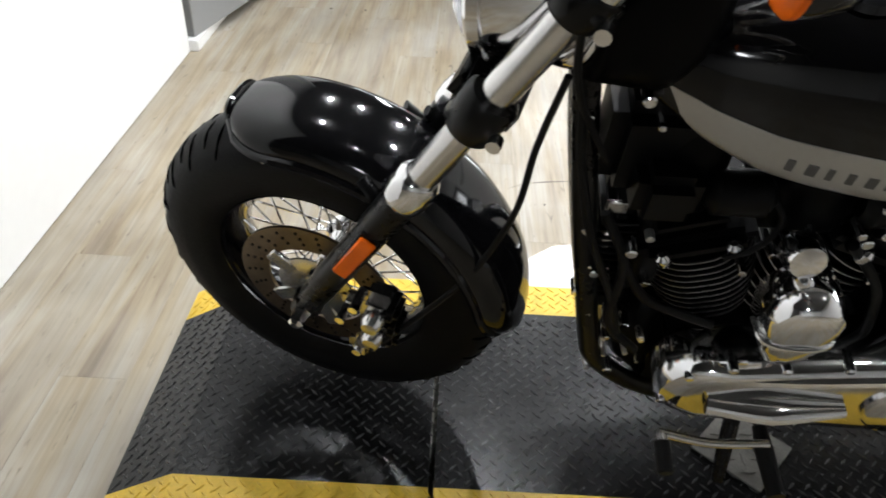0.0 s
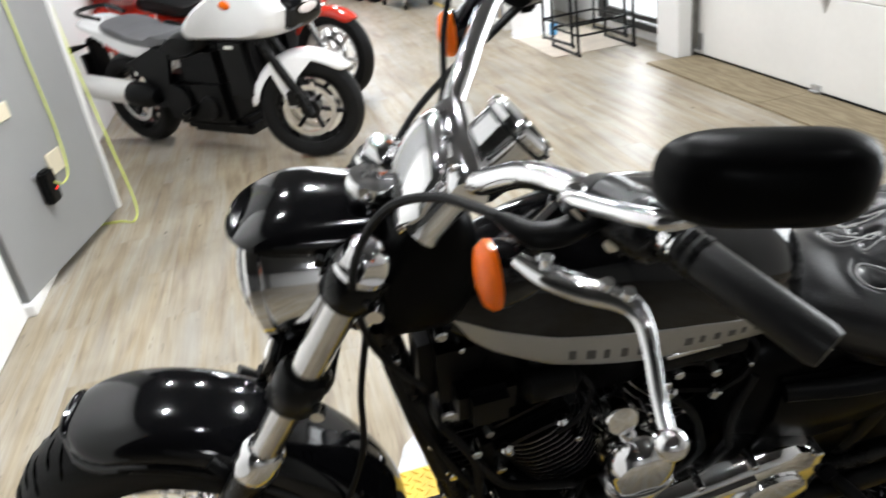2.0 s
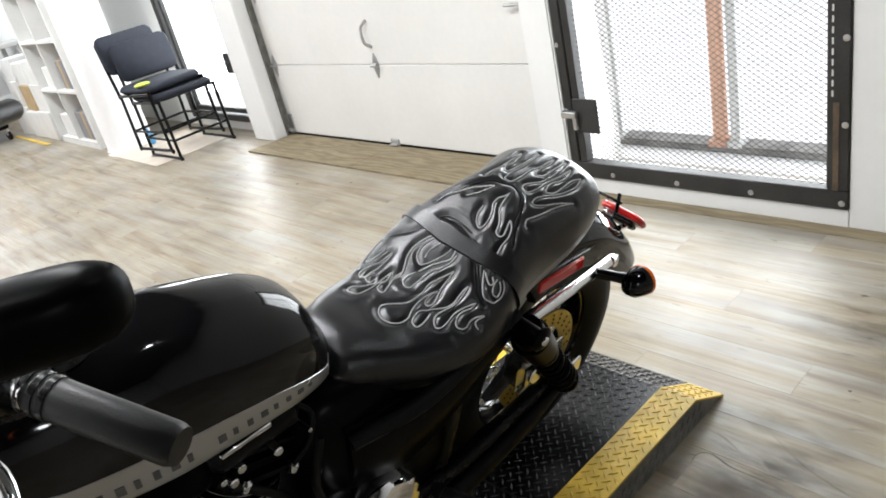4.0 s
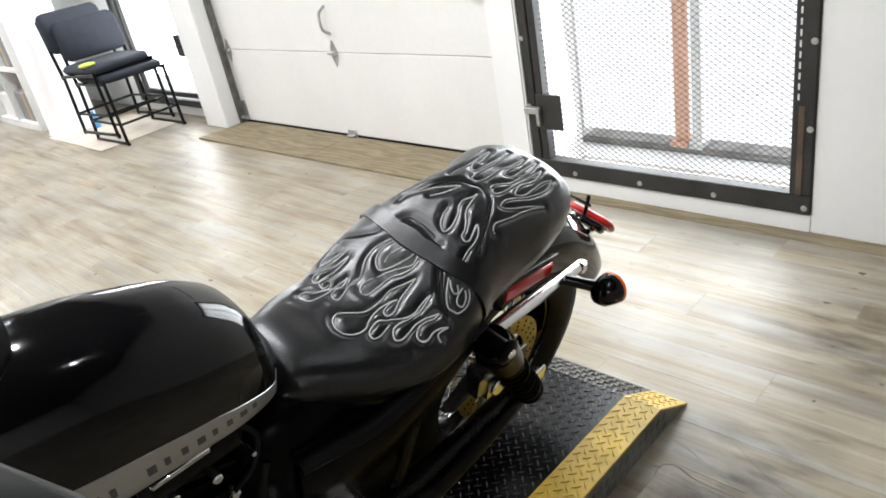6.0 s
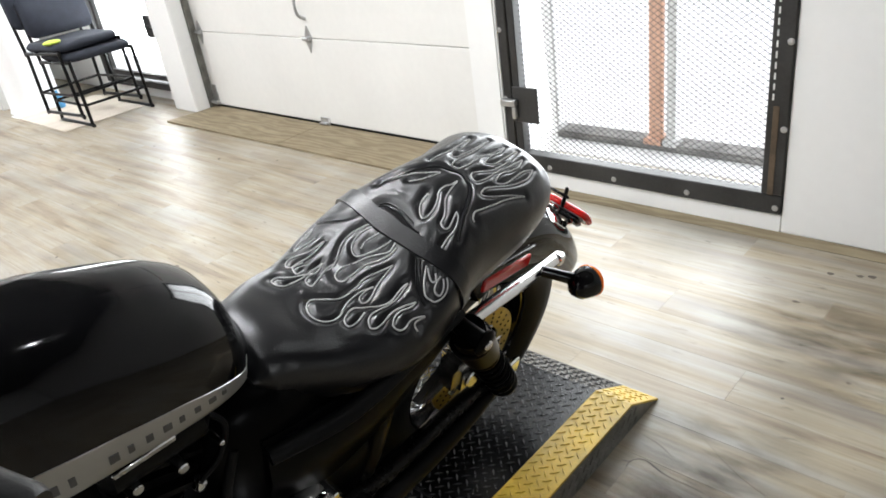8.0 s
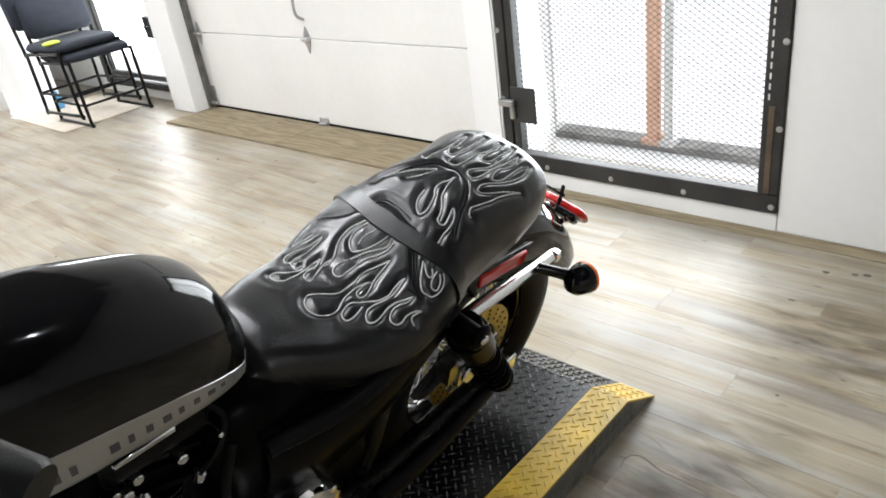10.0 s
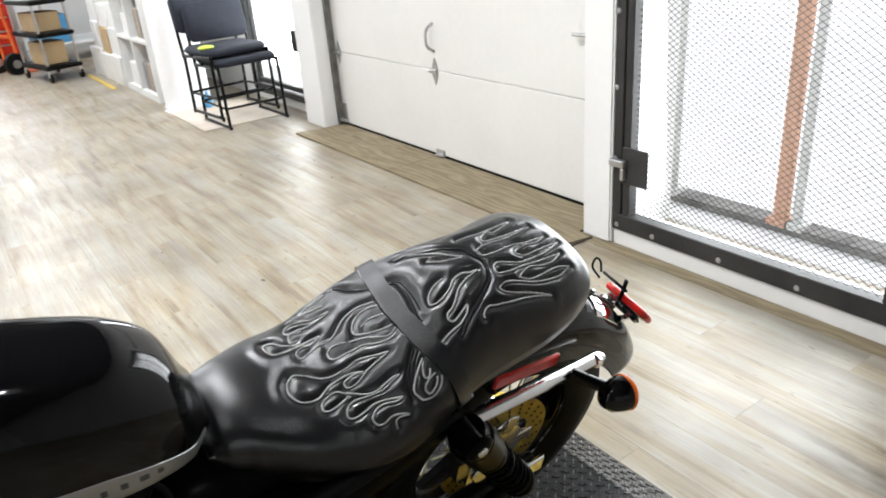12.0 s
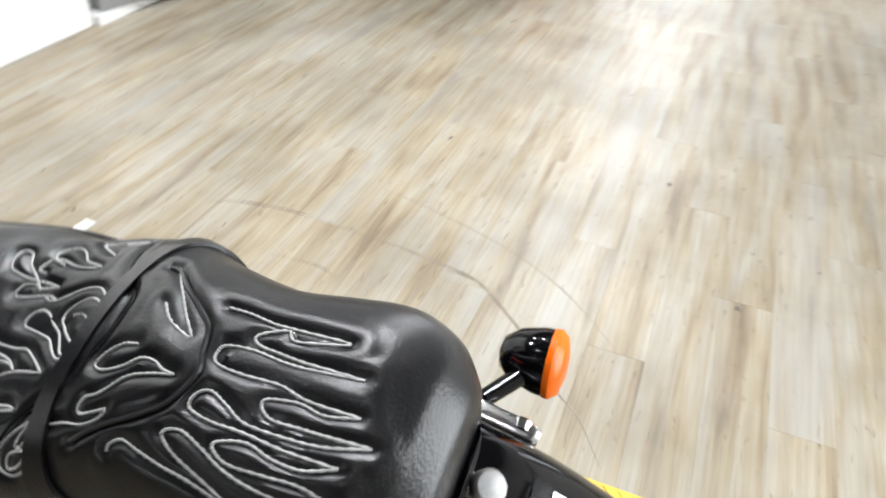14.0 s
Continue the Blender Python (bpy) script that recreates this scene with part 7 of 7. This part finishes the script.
carton(2.93, 7.60, 0.066, 0.26, 0.40, 0.26, GREYPLASTIC, "dark grey bin on the lower shelf")
carton(2.92, 8.12, 0.066, 0.24, 0.34, 0.22, CARD, "white carton on the lower shelf")
carton(2.92, 7.66, 0.551, 0.22, 0.20, 0.26, GREYPLASTIC, "dark grey box on the middle shelf")
carton(2.92, 8.12, 0.551, 0.22, 0.28, 0.20, CARD, "white carton on the middle shelf")
for k, (y, h) in enumerate(((8.70, 0.30), (9.12, 0.28), (9.55, 0.32))):
    carton(2.95, y, 0.001, 0.40, 0.38, h, CARD, "white carton on the floor", 3 * k)
    carton(2.97, y + 0.02, h + 0.002, 0.36, 0.36, 0.27, CARD if k != 1 else TAN, "stacked carton by the wall", -2 * k)
    carton(2.98, y, h + 0.274, 0.34, 0.34, 0.24, CARD, "white carton on the stack", k)
solid("yellow_strip", Geo().box((2.62, 8.50, 0.0015), (2.665, 9.75, 0.008), 0.002), YELLOW, "yellow strip on the floor by the cartons", "floor strip", "")


def cart():
    c = thing("utility_cart", "black two-shelf utility cart with cartons", "cart", Matrix.Translation((2.33, 9.95, 0)) @ pose(0, 0, 0, 0, 0, 12))
    for x in (-0.17, 0.17):
        for y in (-0.34, 0.34):
            part("post", Geo().cyl((x, y, 0.10), (x, y, 0.86), 0.015, seg=10), STEEL, c)
            part("castor", Geo().tube([(x - 0.012, y, 0.05), (x + 0.012, y, 0.05)], 0.05, 16), RUBBER, c, "grey castor wheel")
            part("castor_fork", Geo().box((x - 0.02, y - 0.02, 0.055), (x + 0.02, y + 0.02, 0.115), 0.005), STEEL, c)
    for z in (0.13, 0.48, 0.82):
        part("tray", Geo().box((-0.20, -0.37, z), (0.20, 0.37, z + 0.05), 0.012), PLASTIC, c, "black plastic tray")
    return c


cart()
carton(2.32, 9.88, 0.182, 0.26, 0.36, 0.24, TAN, "brown carton on the cart", 12)
carton(2.33, 9.96, 0.532, 0.28, 0.42, 0.20, TAN, "brown carton on the cart", 12)


def hand_truck(x, y, deg):
    h = thing("hand_truck", "orange steel hand truck leaning upright", "hand truck", Matrix.Translation((x, y, 0)) @ pose(0, 0, 0, 0, 0, deg))
    for s in (-1, 1):
        part("rail", Geo().tube([(0, s * 0.17, 0.10), (0.03, s * 0.17, 0.6), (0.10, s * 0.17, 1.22), (0.14, s * 0.10, 1.28)], 0.018, 10, 4), ORANGE, h)
        part("wheel", Geo().tube([(0.07, s * 0.19, 0.13), (0.07, s * 0.25, 0.13)], [0.13, 0.125], 24), RUBBER, h, "black rubber wheel")
        part("wheel_hub", Geo().cyl((0.07, s * 0.185, 0.13), (0.07, s * 0.256, 0.13), 0.05, seg=16), STEEL, h)
    for z in (0.12, 0.42, 0.72, 1.02):
        part("cross_bar", Geo().box((0.0 + z * 0.07, -0.17, z), (0.02 + z * 0.07, 0.17, z + 0.04), 0.005), ORANGE, h)
    part("toe_plate", Geo().box((-0.20, -0.20, 0.004), (0.02, 0.20, 0.014), 0.003), ORANGE, h)
    return h


hand_truck(2.03, 10.85, 200)
tc = thing("tool_chest", "red steel tool chest with drawers on castors", "tool chest", Matrix.Translation((2.02, 11.55, 0)))
part("body", Geo().box((-0.19, -0.25, 0.12), (0.19, 0.25, 1.0), 0.012), REDPAINT, tc)
for k in range(5):
    dr = part("drawer", Geo().box((-0.17, -0.262, 0.16 + k * 0.165), (0.17, -0.251, 0.31 + k * 0.165), 0.004), REDPAINT, tc)
    part("handle", Geo().box((-0.13, -0.275, 0.28 + k * 0.165), (0.13, -0.263, 0.30 + k * 0.165), 0.003), STEEL, dr)
for x in (-0.13, 0.13):
    for y in (-0.18, 0.18):
        part("castor", Geo().tube([(x - 0.015, y, 0.06), (x + 0.015, y, 0.06)], 0.06, 16), RUBBER, tc)


def dolly(x, y):
    d = thing("dolly", "low black dolly on castors with a box", "dolly", Matrix.Translation((x, y, 0)))
    part("platform_board", Geo().box((-0.25, -0.25, 0.10), (0.25, 0.25, 0.13), 0.008), PLASTIC, d)
    for cx in (-0.19, 0.19):
        for cy in (-0.19, 0.19):
            part("castor", Geo().tube([(cx - 0.014, cy, 0.05), (cx + 0.014, cy, 0.05)], 0.049, 16), RUBBER, d)


dolly(1.64, 11.7)
carton(1.64, 11.7, 0.131, 0.40, 0.40, 0.56, RUST, "dusky brown box on a dolly", 3)
dolly(1.10, 11.9)
carton(1.10, 11.9, 0.131, 0.40, 0.40, 0.34, PLASTIC, "black plastic tub on a dolly", -4, "tub")
carton(0.62, 12.1, 0.001, 0.34, 0.36, 0.30, CARD, "pale carton by the far wall", 8)
wb = thing("workbench", "cluttered white workbench against the far wall", "workbench", Matrix.Translation((2.9, 11.6, 0)))
part("top", Geo().box((-0.75, -0.5, 0.86), (0.6, 0.5, 0.91), 0.006), CARD, wb)
for x in (-0.68, 0.53):
    for y in (-0.44, 0.44):
        part("leg", Geo().box((x - 0.03, y - 0.03, 0), (x + 0.03, y + 0.03, 0.858), 0.004), STEEL, wb)
part("lower_shelf", Geo().box((-0.70, -0.46, 0.20), (0.55, 0.46, 0.23), 0.004), CARD, wb)
carton(2.75, 11.4, 0.912, 0.4, 0.4, 0.3, CARD, "white carton on the workbench")
carton(2.60, 11.5, 0.232, 0.4, 0.5, 0.35, BLUE, "blue crate under the workbench", 4, "crate")

# ---- outlets and flexes on the grey partition ----
def outlet(v, z, w, h, material, label, name):
    g = Geo().box((0.001, v - w / 2, z - h / 2), (0.012, v + w / 2, z + h / 2), 0.004, PANEL)
    return solid(name, g, material, label, name.replace("_", " "), "")


outlet(0.55, 0.42, 0.13, 0.10, CREAM, "cream blank outlet plate on the partition", "outlet_plate")
outlet(0.36, 0.42, 0.06, 0.02, GREYPLASTIC, "small grey plate on the partition", "cable_clip")
ad = thing("power_adapter", "black power adapter with red light in the wall", "adapter", PANEL @ Matrix.Translation((0.002, 0.40, 0.355)))
part("body", Geo().box((0, -0.045, -0.075), (0.045, 0.045, 0.075), 0.010), PLASTIC, ad)
part("led", Geo().box((0.045, 0.012, -0.02), (0.048, 0.02, -0.01), 0.001), glow("red_led", (1, 0.02, 0.01), 4), ad)
outlet(0.30, 0.72, 0.11, 0.07, CREAM, "cream thermostat plate on the partition", "thermostat")


def flex(pts, r, material, label):
    return solid("power_cable", Geo().tube(pts, r, 8, 8), material, label, "cable", "")


def on_panel(v, z, off=0.012):
    return tuple(PANEL @ Vector((off, v, z)))


flex([on_panel(0.41, 0.37, 0.05), on_panel(0.50, 0.33, 0.035), on_panel(0.60, 0.36, 0.02), on_panel(0.64, 0.55), on_panel(0.62, 0.9), on_panel(0.60, 1.4), on_panel(0.58, 2.4)], 0.0045, CABLEG, "yellow-green flex hanging to the adapter")
flex([(-0.44, 4.42, 2.6), (-0.43, 4.40, 1.8), (-0.41, 4.38, 1.0), (-0.36, 4.36, 0.4), (-0.32, 4.30, 0.08), (-0.33, 4.20, 0.007), (-0.42, 4.24, 0.006), (-0.55, 4.20, 0.006), (-0.63, 3.85, 0.006), (-0.64, 3.50, 0.006)], 0.0055, CABLEG, "yellow-green flex trailing down to the floor")
for y in (4.95, 5.6):
    flex([(-0.782, y, 2.6), (-0.780, y + 0.05, 1.6), (-0.782, y + 0.22, 0.7), (-0.781, y + 0.25, 0.45)], 0.0045, GREYPLASTIC, "thin grey cable on the white wall")

# ---- marks on the floor ----
def smear(pts, w, material, label, h=0.0006):
    """A thin worn streak along a line."""
    P = spline([(x, y, 0) for x, y in pts], 10)
    rows = []
    for i, p in enumerate(P):
        d = (P[min(i + 1, len(P) - 1)] - P[max(i - 1, 0)]).normalized()
        n = Vector((-d.y, d.x, 0)) * w * (0.35 + 0.65 * abs(noise.noise(Vector((p.x * 7, p.y * 7, 3)))) * 1.6) * math.sin(math.pi * min(1, max(0.03, i / (len(P) - 1))))
        rows.append([(p.x - n.x, p.y - n.y, 0.0003), (p.x + n.x, p.y + n.y, 0.0003), (p.x + n.x * 0.8, p.y + n.y * 0.8, h), (p.x - n.x * 0.8, p.y - n.y * 0.8, h)])
    return solid("floor_scuff", Geo().rings(rows), material, label, "scuff", "")


smear([(0.975, 2.451), (1.273, 2.434), (1.390, 2.415), (1.541, 2.388), (1.677, 2.282), (1.743, 2.219), (1.86, 2.08), (1.93, 2.02), (2.01, 1.90)], 0.011, STAIN, "brown arc scuffed by the turning platform")
smear([(1.10, 2.70), (1.245, 2.67), (1.546, 2.581), (1.752, 2.474), (1.874, 2.374), (1.971, 2.278)], 0.003, STAIN, "thin arc scratch round the platform")
smear([(0.648, 2.383), (0.708, 2.42), (0.797, 2.442), (0.913, 2.454), (0.975, 2.451)], 0.005, SCUFF, "dark crack along the scuffed arc")
smear([(1.453, 2.393), (1.50, 2.392), (1.553, 2.38)], 0.006, SCUFF, "dark chip on the scuffed arc")
smear([(0.964, 2.241), (1.107, 2.251), (1.194, 2.224)], 0.003, SCUFF, "thin dark crack behind the platform")
smear([(1.961, 1.038), (2.017, 1.051), (2.043, 1.022), (2.026, 0.959), (2.020, 0.852), (1.99, 0.72)], 0.0032, SCUFF, "dark crack in the floor beside the platform")
smear([(2.195, 0.947), (2.132, 0.849), (2.092, 0.753), (2.05, 0.60)], 0.004, STAIN, "grey scuff beside the platform")
smear([(2.121, 1.079), (2.111, 1.019), (2.086, 0.969)], 0.003, STAIN, "short grey scuff beside the platform")
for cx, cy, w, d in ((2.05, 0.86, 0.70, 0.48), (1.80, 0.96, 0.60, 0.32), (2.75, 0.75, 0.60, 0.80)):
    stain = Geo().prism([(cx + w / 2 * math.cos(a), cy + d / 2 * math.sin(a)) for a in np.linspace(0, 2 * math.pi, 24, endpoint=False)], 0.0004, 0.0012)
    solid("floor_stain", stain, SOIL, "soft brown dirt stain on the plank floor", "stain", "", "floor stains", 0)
solid("worn_patch", Geo().prism([(0.60, 1.83), (0.98, 1.83), (0.96, 2.00), (0.88, 2.10), (0.76, 2.07), (0.66, 1.98)], 0.0004, 0.012, 0.002), TREAD, "bare diamond-plate wing of the platform", "plate", "")
RNDS = random.Random(5)
for k in range(46):
    x, y, r = RNDS.uniform(-0.5, 3.1), RNDS.uniform(1.9, 6.2) if k % 3 else RNDS.uniform(0.4, 1.0), RNDS.uniform(0.004, 0.010)
    if k % 3 == 0:
        x = RNDS.uniform(2.3, 3.2)
    g = Geo().prism([(x + r * RNDS.uniform(0.5, 1.2) * math.cos(a), y + 1.5 * r * RNDS.uniform(0.5, 1.2) * math.sin(a)) for a in np.linspace(0, 2 * math.pi, 8, endpoint=False)], 0.0004, 0.0011)
    solid("floor_chip", g, SCUFF, "small dark chip in the plank floor", "chip", "", "floor chips")
solid("tape_strip", Geo().box((-0.02, -0.055, 0.001), (0.02, 0.055, 0.003), 0.0005, Matrix.Translation((0.395, 2.09, 0)) @ pose(0, 0, 0, 0, 0, -3)), CARD, "short white tape strip on the floor", "tape", "")

# ---- floor planks ----
PW, PL = 0.152, 1.22
floor_ob = bpy.data.objects["floor"]


def plank_geo(x0, x1, y0, y1, g):
    c = 0.0005
    v = [(x0, y0, -0.0058), (x1, y0, -0.0058), (x1, y1, -0.0058), (x0, y1, -0.0058), (x0, y0, -c), (x1, y0, -c), (x1, y1, -c), (x0, y1, -c), (x0 + c, y0 + c, 0), (x1 - c, y0 + c, 0), (x1 - c, y1 - c, 0), (x0 + c, y1 - c, 0)]
    return g.add(v, [(8, 9, 10, 11), (4, 5, 9, 8), (5, 6, 10, 9), (6, 7, 11, 10), (7, 4, 8, 11), (0, 1, 5, 4), (1, 2, 6, 5), (2, 3, 7, 6), (3, 0, 4, 7)])


plank_mesh = plank_geo(-PW / 2 + 0.0001, PW / 2 - 0.0001, -PL / 2 + 0.0001, PL / 2 - 0.0001, Geo()).mesh("plank", PLANK, 0)
rest = Geo()
cells = []
for i in range(int((3.72 + 0.9) / PW)):
    x = 3.72 - PW * (i + 0.5)
    off = (i * 0.437) % PL
    for j in range(17):
        y = -6.2 + off + PL * (j + 0.5)
        if -6.0 < y - PL / 2 and y + PL / 2 < 13.1 and x > -0.9:
            cells.append((abs(x - 1.4) * 0.6 + abs(y - 3.6), x, y))
cells.sort()
for d, x, y in cells[:296]:
    ob = new("plank", plank_mesh)
    ob.location, ob.parent = (x, y, 0), floor_ob
for d, x, y in cells[296:]:
    plank_geo(x - PW / 2, x + PW / 2, y - PL / 2, y + PL / 2, rest)
for x0, x1, y0, y1 in ((-4.2, -0.9, -6.0, 13.2),):
    for x in np.arange(x0, x1, PW):
        plank_geo(x, x + PW, y0, y1, rest)
part("plank_field", rest, PLANK, floor_ob, smooth=0)["kind"] = "stuff"
